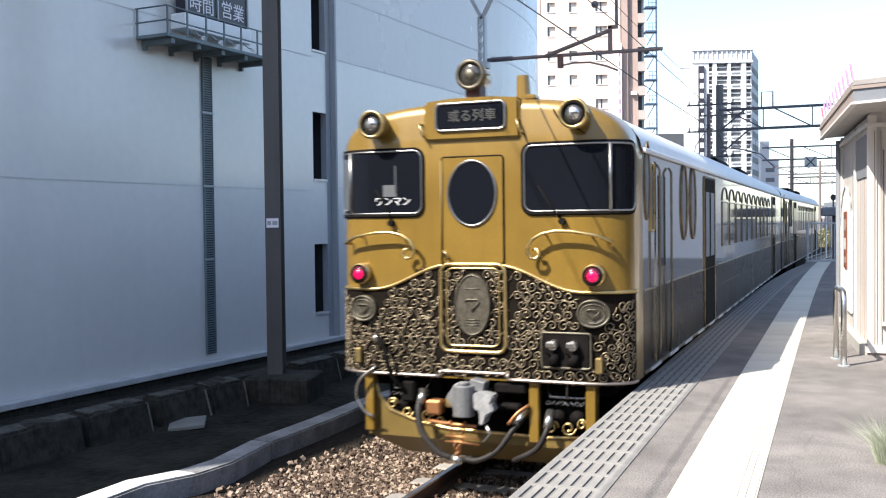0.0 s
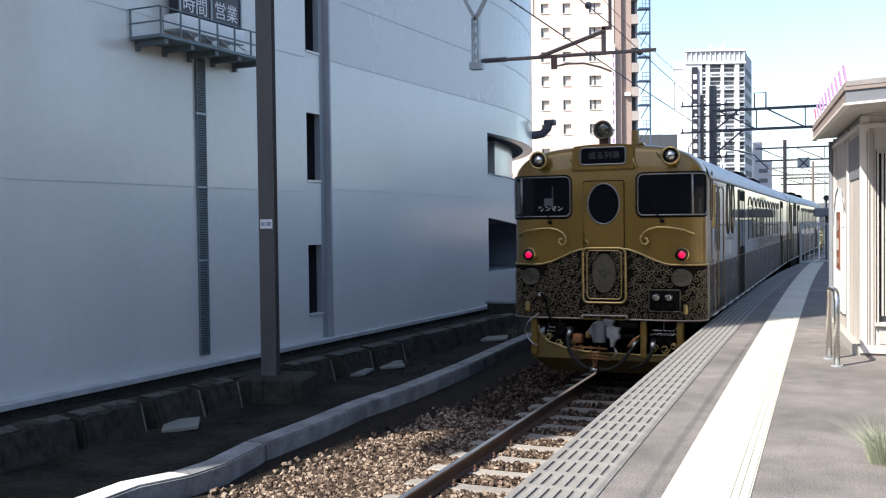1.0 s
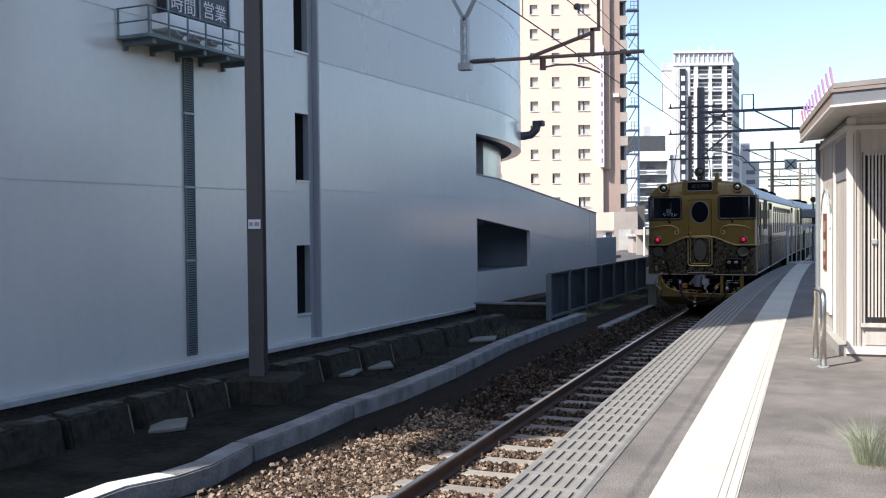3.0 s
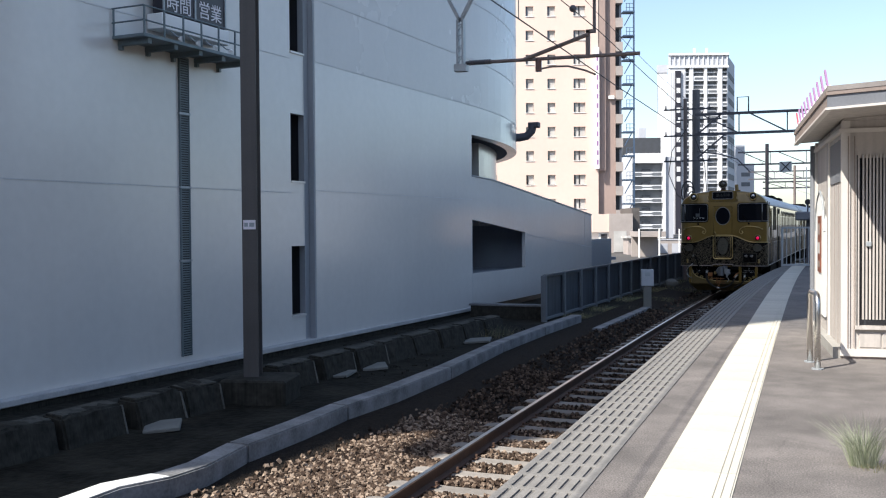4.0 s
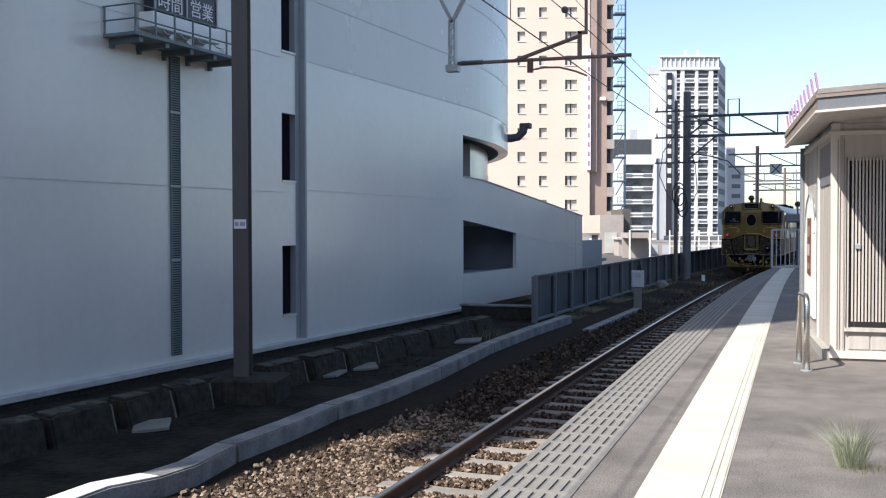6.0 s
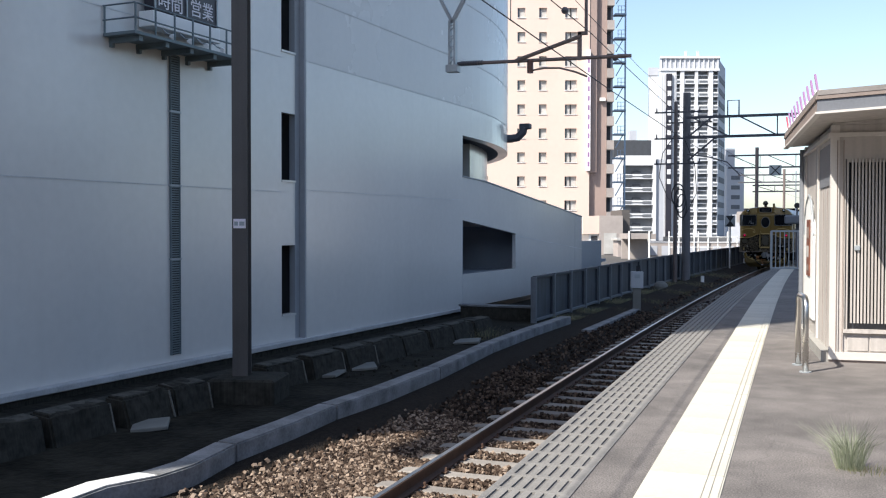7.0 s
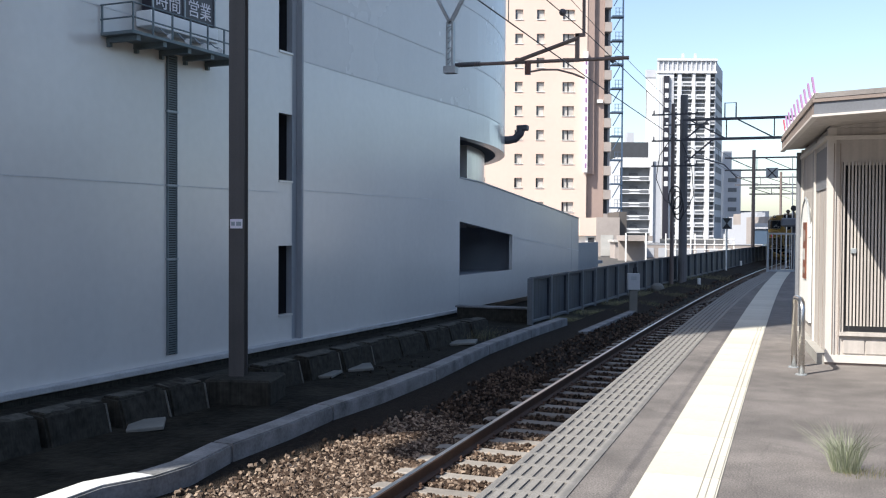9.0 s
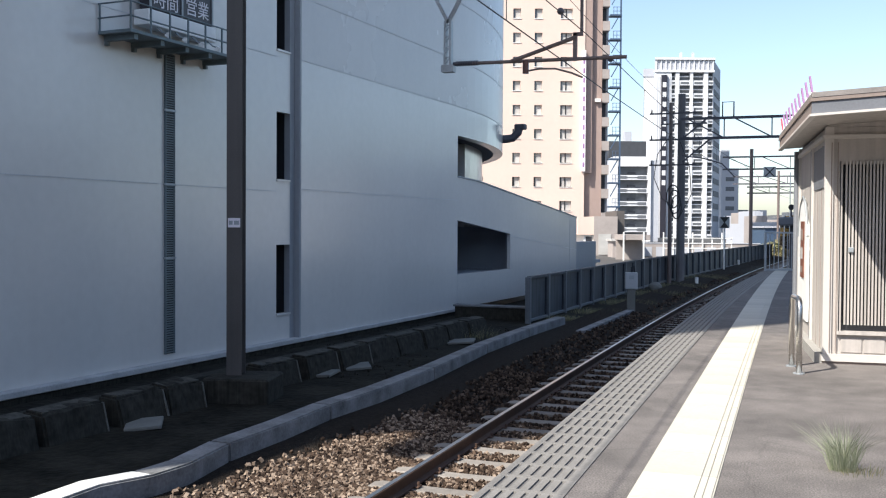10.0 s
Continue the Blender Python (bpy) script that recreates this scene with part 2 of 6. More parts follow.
def prism(bm, outline, axis, a, b):
    """An outline of (u, v) pushed along an axis from a to b: axis x uses (y, z), y uses (x, z), z uses (x, y)."""
    def put(u, v, w):
        return {"x": (w, u, v), "y": (u, w, v), "z": (u, v, w)}[axis]
    lo = [bm.verts.new(put(u, v, a)) for u, v in outline]
    hi = [bm.verts.new(put(u, v, b)) for u, v in outline]
    bm.faces.new(lo)
    bm.faces.new(hi)
    for i in range(len(outline)):
        j = (i + 1) % len(outline)
        bm.faces.new((lo[i], lo[j], hi[j], hi[i]))
    bmesh.ops.recalc_face_normals(bm, faces=bm.faces[:])
    return bm


def B():
    return bmesh.new()


def one(name, material, label, category, make, group="", kind=""):
    """A thing that is one mesh."""
    bm = B()
    make(bm)
    ob = part(name, bm, material)
    return tagged(ob, label, category, group, kind)


# ---- plan: the track bends to the right as it goes away ----
RAIL_Z = -1.0


def track_x(y):
    return -3.085 + 2.05e-4 * max(y, 0.0) ** 2.2


def edge_x(y):
    return -1.64 + 3.0e-6 * max(y, 0.0) ** 3.5


def strip_x(y):
    return -0.83 + 1.2e-6 * max(y, 0.0) ** 3.5


def ribbon(bm, f0, f1, z, y0, y1, n, z1=None):
    """A flat band between two lines of the plan."""
    last = None
    for i in range(n + 1):
        y = y0 + (y1 - y0) * i / n
        a, b = bm.verts.new((f0(y), y, z)), bm.verts.new((f1(y), y, z if z1 is None else z1))
        if last:
            bm.faces.new((last[0], last[1], b, a))
        last = (a, b)
    return bm


def sweep(bm, f, prof, y0, y1, n):
    """A profile of (x, z) carried along a line of the plan."""
    rings = []
    for i in range(n + 1):
        y = y0 + (y1 - y0) * i / n
        rings.append([bm.verts.new((f(y) + u, y, v)) for u, v in prof])
    for a, b in zip(rings, rings[1:]):
        for j in range(len(prof)):
            k = (j + 1) % len(prof)
            bm.faces.new((a[j], a[k], b[k], b[j]))
    bm.faces.new(rings[0])
    bm.faces.new(rings[-1])
    bmesh.ops.recalc_face_normals(bm, faces=bm.faces[:])
    return bm


# ---- ground, track, platform ----
one("ground", M["ground"], "grey city ground reaching to the horizon", "ground",
    lambda bm: box(bm, -2500, 2500, -2500, 2500, -2.4, -1.6), kind="structure")
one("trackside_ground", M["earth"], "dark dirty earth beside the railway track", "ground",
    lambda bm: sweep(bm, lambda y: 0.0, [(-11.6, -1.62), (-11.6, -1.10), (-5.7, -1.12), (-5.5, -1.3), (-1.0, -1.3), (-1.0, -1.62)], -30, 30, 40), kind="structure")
one("far_trackside_ground", M["earth"], "dark earth beside the track beyond the kerb", "ground",
    lambda bm: sweep(bm, lambda y: track_x(y) + 3.085, [(-9.5, -1.62), (-9.5, -1.12), (-4.5, -1.14), (-1.0, -1.3), (1.0, -1.3), (1.0, -1.62)], 30, 200, 60), kind="structure")
bed = one("ballast_bed", M["ballastbed"], "bed of brown crushed stone under the track", "ballast",
          lambda bm: sweep(bm, track_x, [(-2.62, -0.985), (-2.2, -1.02), (-1.7, -1.10), (-1.1, -1.19), (0, -1.2), (1.5, -1.2), (1.5, -1.5), (-2.55, -1.5)], -20, 200, 160), kind="structure")


def rail_profile():
    return [(-0.065, -0.155), (0.065, -0.155), (0.065, -0.14), (0.012, -0.12), (0.012, -0.045), (0.034, -0.035), (0.034, -0.004), (0.028, 0.0),
            (-0.028, 0.0), (-0.034, -0.004), (-0.034, -0.035), (-0.012, -0.045), (-0.012, -0.12), (-0.065, -0.14)]


for side in (-0.5665, 0.5665):
    r = thing("rail", "worn steel running rail with a shiny head", "rail", group="rails of the track")
    bm = B()
    sweep(bm, lambda y: track_x(y) + side, [(u, RAIL_Z - 0.004 + v) for u, v in rail_profile()], -20, 200, 170)
    part("web", bm, M["rust"], r, "rusty rail web and foot")
    bm = B()
    ribbon(bm, lambda y: track_x(y) + side - 0.026, lambda y: track_x(y) + side + 0.026, RAIL_Z, -20, 200, 170)
    part("head", bm, M["rail"], r, "polished running surface")


def platform_profile(bm):
    n = 90
    last = None
    for i in range(n + 1):
        y = -20 + 60 * i / n
        e = edge_x(y)
        prof = [(e + 0.48, 0.0), (e + 0.48, -1.5), (9.0, -1.5), (9.0, 0.0)]
        ring = [bm.verts.new((u, y, v)) for u, v in prof]
        if last:
            for j in range(4):
                k = (j + 1) % 4
                bm.faces.new((last[j], last[k], ring[k], ring[j]))
        else:
            bm.faces.new(ring)
        last = ring
    bm.faces.new(last)
    bmesh.ops.recalc_face_normals(bm, faces=bm.faces[:])


platform = one("platform", M["platform"], "worn grey asphalt station platform with patches", "platform", platform_profile, kind="structure")
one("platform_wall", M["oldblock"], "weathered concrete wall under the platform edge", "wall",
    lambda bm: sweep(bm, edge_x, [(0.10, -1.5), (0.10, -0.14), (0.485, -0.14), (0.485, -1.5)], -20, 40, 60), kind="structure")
# ---- the long white building along the track ----
WALL = pose(-11.3, 0, 0, 0, 0, -math.degrees(math.atan(0.075)))
building = thing("parking_building", "pale grey panelled parking building with dark openings and curved end", "building", WALL)
# height beyond view is made up, so the shadow covers the far track
TOP = 60.0


def wall_panel(y0, y1, z0, z1, x=0.0, t=0.35, name="wall", m="wall"):
    bm = B()
    box(bm, x - t, x, y0, y1, z0, z1)
    return part(name, bm, M[m], building)


# left stretch, with a column of narrow openings at its far end
LX = -0.14
wall_panel(0.70, 17.70, -0.90, TOP, LX)
# a gap added high in the near corner, out of view, lets sun through
wall_panel(-1.20, 0.70, -0.90, 11.7, LX)
wall_panel(-1.20, 0.70, 14.0, TOP, LX)
wall_panel(17.70, 17.99, -0.90, TOP, LX, 0.14)
zs = [(-0.90, -0.36), (1.10, 2.46), (3.88, 5.17), (6.6, 7.9), (9.3, 10.6), (12.0, TOP)]
for a, b in zs:
    wall_panel(17.99, 18.50, a, b, LX, 0.14)
# grey strip paints the shade of the step between the two stretches
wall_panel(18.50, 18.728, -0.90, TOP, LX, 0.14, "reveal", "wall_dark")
for (_, a), (b, _) in zip(zs, zs[1:]):
    bm = B()
    box(bm, LX - 0.13, LX + 0.03, 17.98, 18.498, a - 0.03, a + 0.012)
    part("sill", bm, M["wall"], building)
# right stretch stands a little proud of it
R_ARC, Y_ARC = 21.0, 27.3


def curved(z0, z1, x0=0.0, x1=-0.35, y0=18.73, name="curved_wall", m="wall", a1=75):
    bm = B()
    pts = ([(y0, 0.0, 0.0)] if y0 < Y_ARC else []) + [(Y_ARC + R_ARC * math.sin(radians(a)), -R_ARC * (1 - math.cos(radians(a))), radians(a)) for a in range(0, a1, 2)]
    pts = [p for p in pts if p[0] >= y0 - 0.01]
    last = None
    for y, x, a in pts:
        n = Vector((math.cos(a), math.sin(a)))
        o, i = Vector((x, y)) + n * x0, Vector((x, y)) + n * x1
        ring = [bm.verts.new((o.x, o.y, z0)), bm.verts.new((o.x, o.y, z1)), bm.verts.new((i.x, i.y, z1)), bm.verts.new((i.x, i.y, z0))]
        if last:
            for j in range(4):
                k = (j + 1) % 4
                bm.faces.new((last[j], last[k], ring[k], ring[j]))
        else:
            bm.faces.new(ring)
        last = ring
    bm.faces.new(last)
    bmesh.ops.recalc_face_normals(bm, faces=bm.faces[:])
    return part(name, bm, M[m], building)


curved(4.19, 5.05)
curved(5.05, TOP, name="upper_curved_wall", m="wall_upper")
# near-black underside paints the shade below the curved wall
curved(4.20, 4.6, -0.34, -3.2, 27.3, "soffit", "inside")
curved(1.5, 4.22, -0.75, -1.0, 30.1, "inner_wall", "wall")
wall_panel(18.73, 27.30, -0.90, 4.19)
# the step's face is greyed to carry its shade
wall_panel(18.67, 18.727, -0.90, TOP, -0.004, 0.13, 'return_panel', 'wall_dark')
# sloping ramp parapet with a wide opening
bm = B()
prism(bm, [(27.30, -0.92), (39.9, -0.9), (39.9, 0.09), (27.30, 0.09)], "x", -0.12, 0.0)
part("ramp_wall", bm, M["wall"], building)
bm = B()
prism(bm, [(27.30, 1.69), (31.9, 1.27), (31.9, 0.09), (39.9, 0.09), (39.9, 1.90), (31.0, 2.72), (29.0, 2.90), (27.30, 2.96)], "x", -0.12, 0.0)
part("ramp_wall", bm, M["wall"], building)
bm = B()
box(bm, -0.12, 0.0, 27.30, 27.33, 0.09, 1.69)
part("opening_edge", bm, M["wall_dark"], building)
# the near-black sheets stand in for unlit depth behind the openings
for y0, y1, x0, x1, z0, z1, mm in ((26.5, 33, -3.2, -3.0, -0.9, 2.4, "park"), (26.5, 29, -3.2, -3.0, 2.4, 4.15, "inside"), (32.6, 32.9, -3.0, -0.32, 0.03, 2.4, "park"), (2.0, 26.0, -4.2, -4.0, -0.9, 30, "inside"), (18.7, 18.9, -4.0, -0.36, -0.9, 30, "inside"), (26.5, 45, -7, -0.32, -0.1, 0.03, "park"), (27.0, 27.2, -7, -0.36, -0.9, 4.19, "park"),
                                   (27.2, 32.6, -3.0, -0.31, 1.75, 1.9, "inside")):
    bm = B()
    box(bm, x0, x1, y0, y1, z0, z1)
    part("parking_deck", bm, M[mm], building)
bm = B()
box(bm, -0.3, 0.0, 39.9, 43, -0.9, 0.9)
part("end_wall", bm, M["wall_dark"], building)
# closing walls and roof
for a in ((-24, -23.7, -1.2, 45, -1.6, TOP), (-24, -3.2, -1.5, -1.2, -1.6, TOP), (-3.2, LX, -1.5, -1.202, -1.6, 11.7), (-3.2, LX, -1.5, -1.202, 17.0, TOP), (-24, -12, 44.7, 45, -1.6, TOP)):
    bm = B()
    box(bm, *a)
    part("back_wall", bm, M["wall"], building)
bm = B()
box(bm, -24, -0.36, -1.2, 27, TOP - 0.3, TOP - 0.02)
box(bm, -24, -6, 27, 44, TOP - 0.3, TOP - 0.02)
part("roof", bm, M["tower_grey"], building)
# panel joints: thin recessed-looking strips of sealant
for z in (2.22, 5.02, 7.6, 10.4):
    bm = B()
    box(bm, LX, LX + 0.006, -0.75, 17.98, z - 0.009, z + 0.009)
    part("joint", bm, M["seam"], building)
for z in (2.285, 5.05, 6.4, 8.1):
    bm = B()
    if z < 4:
        box(bm, -0.01, 0.006, 18.74, 27.3, z - 0.008, z + 0.008)
        part("joint", bm, M["seam"], building)
    else:
        bm.free()
        curved(z - 0.010, z + 0.010, 0.006, -0.01, 18.74, "joint", "seam")
bm = B()
prism(bm, [(31.95, 1.19), (39.9, 0.575), (39.9, 0.60), (31.95, 1.215)], "x", -0.01, 0.006)
part("joint", bm, M["seam"], building)
for y in (27.31, 38.9):
    bm = B()
    box(bm, -0.01, 0.005, y, y + 0.018, -0.9, 0.08 if y < 30 else 1.95)
    part("joint", bm, M["seam"], building)
bm = B()
prism(bm, [(27.30, 2.965), (29.0, 2.905), (31.0, 2.725), (39.9, 1.905), (39.9, 1.945), (31.0, 2.765), (29.0, 2.945), (27.30, 3.005)], "x", -0.15, 0.02)
part("coping", bm, M["wall_dark"], building)
# plinth and dark gutter along the foot
one("building_plinth", M["plinth"], "pale concrete plinth along the foot of the building", "plinth",
    lambda bm: box(bm, -0.40, 0.06, -2, 28.9, -1.0, -0.90, 0.012), kind="structure").matrix_basis = WALL
one("gutter_wall", M["oldblock"], "dark concrete gutter wall at the foot of the building", "gutter",
    lambda bm: box(bm, -0.40, 0.0, -2, 27.2, -1.4, -1.004), kind="structure").matrix_basis = WALL
one("gutter_kerb", M["oldblock"], "dark concrete strip beside the gutter", "gutter",
    lambda bm: box(bm, 0.75, 1.05, -2, 26.0, -1.4, -1.03, 0.01), kind="structure").matrix_basis = WALL
# ribbed cable duct
duct = thing("cable_duct", "ribbed grey vertical cable duct fixed on the wall", "duct", WALL)
bm = B()
box(bm, LX, LX + 0.045, 14.475, 14.49, -0.78, 4.5)
part("side_channel", bm, M["gantry"], duct)
bm = B()
box(bm, LX, LX + 0.045, 14.71, 14.725, -0.78, 4.5)
part("side_channel", bm, M["gantry"], duct)
bm = B()
box(bm, LX, LX + 0.012, 14.50, 14.71, -0.78, 4.5)
part("back", bm, M["black"], duct)
bm = B()
z = -0.76
while z < 4.5:
    box(bm, LX + 0.012, LX + 0.04, 14.49, 14.71, z, z + 0.021)
    z += 0.042
tagged(part("ribbing", bm, M["gantry"], duct), kind="stuff")
for z in (0.9, 2.2, 3.5):
    bm = B()
    box(bm, LX, LX + 0.052, 14.455, 14.745, z, z + 0.035)
    part("bracket", bm, M["galv"], duct)
# service balcony with its signboard
balcony = thing("service_balcony", "steel service balcony with railings bracketed to the wall", "balcony", WALL)
GX0, GX1, GY0, GY1, GZ = LX, LX + 0.68, 12.88, 15.75, 4.54
bm = B()
box(bm, GX0 + 0.02, GX1, GY0, GY1, GZ, GZ + 0.05)
part("deck", bm, M["gantry"], balcony)
for i in range(5):
    y = GY0 + 0.14 + i * 0.63
    bm = B()
    box(bm, GX0, GX1 - 0.05, y, y + 0.09, GZ - 0.085, GZ - 0.002)
    box(bm, GX0, GX0 + 0.07, y + 0.01, y + 0.07, GZ - 0.15, GZ - 0.086)
    part("bracket", bm, M["gantry"], balcony)
bm = B()
box(bm, GX0 + 0.02, GX0 + 0.045, GY0 + 0.01, GY0 + 0.035, GZ + 0.05, GZ + 0.49)
part("post", bm, M["gantry"], balcony)
for i in range(7):
    y = GY0 + 0.03 + i * (GY1 - GY0 - 0.06) / 6
    bm = B()
    box(bm, GX1 - 0.035, GX1 - 0.01, y - 0.012, y + 0.012, GZ + 0.05, GZ + 0.49)
    part("post", bm, M["gantry"], balcony)
for z in (0.26, 0.49):
    bm = B()
    rod(bm, (GX1 - 0.025, GY0, GZ + z), (GX1 - 0.025, GY1, GZ + z), 0.014)
    rod(bm, (GX0, GY0 + 0.02, GZ + z), (GX1 - 0.025, GY0 + 0.02, GZ + z), 0.014)
    part("rail", bm, M["gantry"], balcony)
sign = thing("signboard", "dark advertising signboard with large white characters above the balcony", "signboard", WALL)
bm = B()
box(bm, LX + 0.08, LX + 0.30, 13.76, 15.44, 5.12, 6.6, 0.01)
part("panel", bm, M["signboard"], sign)
bm = B()
box(bm, LX + 0.02, LX + 0.34, 13.69, 15.5, 4.84, 5.10, 0.01)
part("light_box", bm, M["white"], sign, "long white light box under the sign")
for y in (13.77, 14.585, 15.43):
    bm = B()
    box(bm, LX + 0.30, LX + 0.325, y - 0.015, y + 0.015, 5.12, 6.6)
    part("trim", bm, M["galv"], sign)


def words(text, size, m, parent, material, name="lettering", depth=0.004):
    cu = bpy.data.curves.new(name, "FONT")
    cu.body, cu.size, cu.extrude = text, size, depth
    cu.align_x, cu.align_y = "CENTER", "CENTER"
    cu.materials.append(material)
    ob = new(name, cu)
    ob.parent = parent
    ob.matrix_basis = m
    return ob


FACE_X = pose(0, 0, 0, 90, 0, 90)     # text that faces +x and reads along +y
FACE_CAM = pose(0, 0, 0, 90, 0, 0)    # text that faces -y and reads along +x
words("\u6642\u9593", 0.33, Matrix.Translation((LX + 0.305, 14.17, 5.30)) @ FACE_X, sign, M["flagwhite"])
words("\u55b6\u696d", 0.33, Matrix.Translation((LX + 0.305, 15.01, 5.33)) @ FACE_X, sign, M["flagwhite"])
for i in range(4):
    y = 13.95 + i * 0.45
    lampo = thing("sign_lamp", "small white floodlight on a curved arm under the signboard", "lamp", WALL, "floodlights under the signboard")
    bm = B()
    tube(bm, [(LX + 0.3, y, 4.84), (LX + 0.42, y, 4.74), (LX + 0.55, y + 0.02, 4.70)], 0.012)
    part("arm", bm, M["galv"], lampo)
    bm = B()
    rod(bm, (LX + 0.52, y, 4.66), (LX + 0.56, y, 4.71), 0.06, 12, 0.035)
    part("shade", bm, M["white"], lampo)
# exhaust elbow at the curved end
ex = thing("exhaust_pipe", "dark elbowed exhaust pipe sticking out of the curved wall", "pipe", WALL)
bm = B()
tube(bm, [(-2.2, 34.0, 4.72), (-1.1, 34.4, 4.72), (-0.86, 34.45, 4.76), (-0.68, 34.5, 4.95), (-0.64, 34.52, 5.15)], 0.15, 10)
part("pipe", bm, M["steel_dark"], ex)
bm = B()
box(bm, -0.80, -0.40, 34.4, 34.7, 5.06, 5.26, 0.03)
part("cowl", bm, M["steel_dark"], ex)

# ---- kerb, blocks and slabs between building and track ----
kerb = thing("kerb", "pale blue-grey concrete kerb of long blocks beside the track", "kerb")
KW = 0.27
ks = [(4.0, -6.10), (5.6, -6.0), (7.06, -5.97), (7.5, -5.76), (8.0, -5.70), (8.9, -5.81), (10.1, -5.78), (11.3, -5.81), (12.7, -5.71), (14.9, -5.70), (18.3, -5.84), (21.4, -5.80), (24.6, -5.67)]
joints = (5.6, 8.9, 11.3, 14.9, 18.3, 21.4, 24.6)     # where one block ends and the next begins
for j0, j1 in zip((4.0,) + joints, joints):
    run = [(y, x) for y, x in ks if j0 <= y <= j1]
    run = [(run[0][0] + 0.010, run[0][1])] + run[1:-1] + [(run[-1][0] - 0.010, run[-1][1])]
    bm = B()
    prism(bm, [(x, y) for y, x in run] + [(x + KW, y - 0.03) for y, x in run[::-1]], "z", -1.25, -0.80)
    bmesh.ops.bevel(bm, geom=bm.edges[:], offset=0.016, segments=2, affect="EDGES")
    kb = part("kerb_block", bm, M["kerb"], kerb)
    # a pale cap paints the sunlit patch onto the near kerb
    white = [(y, x) for y, x in run if y < 7.6]
    if len(white) > 1:
        bm = B()
        prism(bm, [(x + 0.02, y + 0.01) for y, x in white] + [(x + KW - 0.02, y - 0.02) for y, x in white[::-1]], "z", -0.802, -0.794)
        part("whitened_top", bm, M["sunlit_kerb"], kb, "painted sunlight on the kerb's top")
rng = random.Random(4)
runs = [(5.3, 6.5), (6.55, 7.8), (7.86, 9.04), (9.12, 10.15), (10.36, 11.22), (11.27, 12.02), (13.5, 14.52), (14.75, 15.79), (15.9, 16.93), (17.0, 18.1), (18.15, 19.3), (19.4, 20.5), (20.6, 21.7), (21.8, 22.9)]
for y, y1 in runs:
    xo = -8.36 + 0.088 * (y - 9)
    L = y1 - y
    blk = thing("retaining_block", "dark weathered concrete retaining block leaning in the row", "concrete block",
                pose(xo, y, -1.16, 0, rng.uniform(-4, 3), rng.uniform(-2.5, 2.5) - 5), "row of retaining blocks")
    bm = B()
    prism(bm, [(-0.32, 0), (0.22, 0), (0.11, 0.43), (-0.20, 0.45)], "y", 0.0, L)
    bmesh.ops.subdivide_edges(bm, edges=[e for e in bm.edges if abs(e.verts[0].co.y - e.verts[1].co.y) > 0.3], cuts=5)
    for v in bm.verts:
        v.co += Vector((rng.uniform(-0.012, 0.012), 0, rng.uniform(-0.014, 0.014)))
    bmesh.ops.bevel(bm, geom=[e for e in bm.edges if e.calc_face_angle(0) > 0.6], offset=0.03, segments=2, affect="EDGES")
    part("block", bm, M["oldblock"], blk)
    bm = B()
    if 9 < y < 16:
        # pale rib paints the light that catches the block's end
        prism(bm, [(0.20, 0.05), (0.226, 0.05), (0.128, 0.41), (0.10, 0.41)], "y", L - 0.032, L - 0.010)
        part("edge_rib", bm, M["rib"], blk, "light painted on the block's end edge")
        bm = B()
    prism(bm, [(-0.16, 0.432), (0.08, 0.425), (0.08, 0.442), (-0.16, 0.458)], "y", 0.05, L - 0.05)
    part("worn_top", bm, M["paletop"], blk, "paler strip on top of the block")
for x, y, s, a in ((-7.83, 10.50, 0.46, 32), (-7.62, 15.25, 0.4, 5), (-7.44, 16.25, 0.46, 30), (-7.0, 20.6, 0.8, 12)):
    ob = one("loose_slab", M["slab"], "loose pale concrete slab lying on the dark ground", "slab",
             lambda bm: box(bm, -s / 2, s / 2, -0.25, 0.25, 0, 0.05, 0.008), group="loose slabs")
    ob.matrix_basis = pose(x, y, -1.10, 3, -4, a)
lowwall = one("low_wall", M["oldblock"], "low dark concrete wall at the end of the gutter", "wall",
              lambda bm: (box(bm, -9.0, -6.7, 26.3, 26.6, -1.3, -0.78),), kind="structure")
one("wall_coping", M["kerb"], "pale concrete coping on the low wall", "coping",
    lambda bm: (box(bm, -9.05, -6.68, 26.27, 26.63, -0.776, -0.72, 0.01),), kind="structure")
# pole with its footing
pole = thing("line_pole", "dark brown steel overhead line pole on a concrete footing", "pole", pose(-7.87, 12.78, -0.75, 0, 0, 20))
bm = B()
prism(bm, [(-0.115, -0.15), (0.115, -0.15), (0.115, -0.135), (0.012, -0.13), (0.012, 0.13), (0.115, 0.135), (0.115, 0.15), (-0.115, 0.15), (-0.115, 0.135), (-0.012, 0.13), (-0.012, -0.13), (-0.115, -0.135)], "z", 0, 8.5)
part("shaft", bm, M["pole"], pole)
bm = B()
box(bm, -0.09, 0.09, -0.17, -0.151, 2.22, 2.36)
plate = part("number_plate", bm, M["flagwhite"], pole, "small white plate with dark bars")
bm = B()
box(bm, -0.075, -0.02, -0.174, -0.1705, 2.26, 2.32)
box(bm, 0.0, 0.075, -0.174, -0.1705, 2.26, 2.32)
part("marking", bm, M["galv"], plate)
bm = B()
box(bm, -0.4, 0.75, -0.12, 0.12, 5.90, 6.0)
part("cross_arm", bm, M["pole"], pole)
one("pole_footing", M["oldblock"], "dark square concrete footing under the line pole", "footing",
    lambda bm: box(bm, -0.5, 0.5, -0.45, 0.45, -0.5, 0.0, 0.03)).matrix_basis = pose(-7.72, 12.75, -0.75, 0, 0, 14)

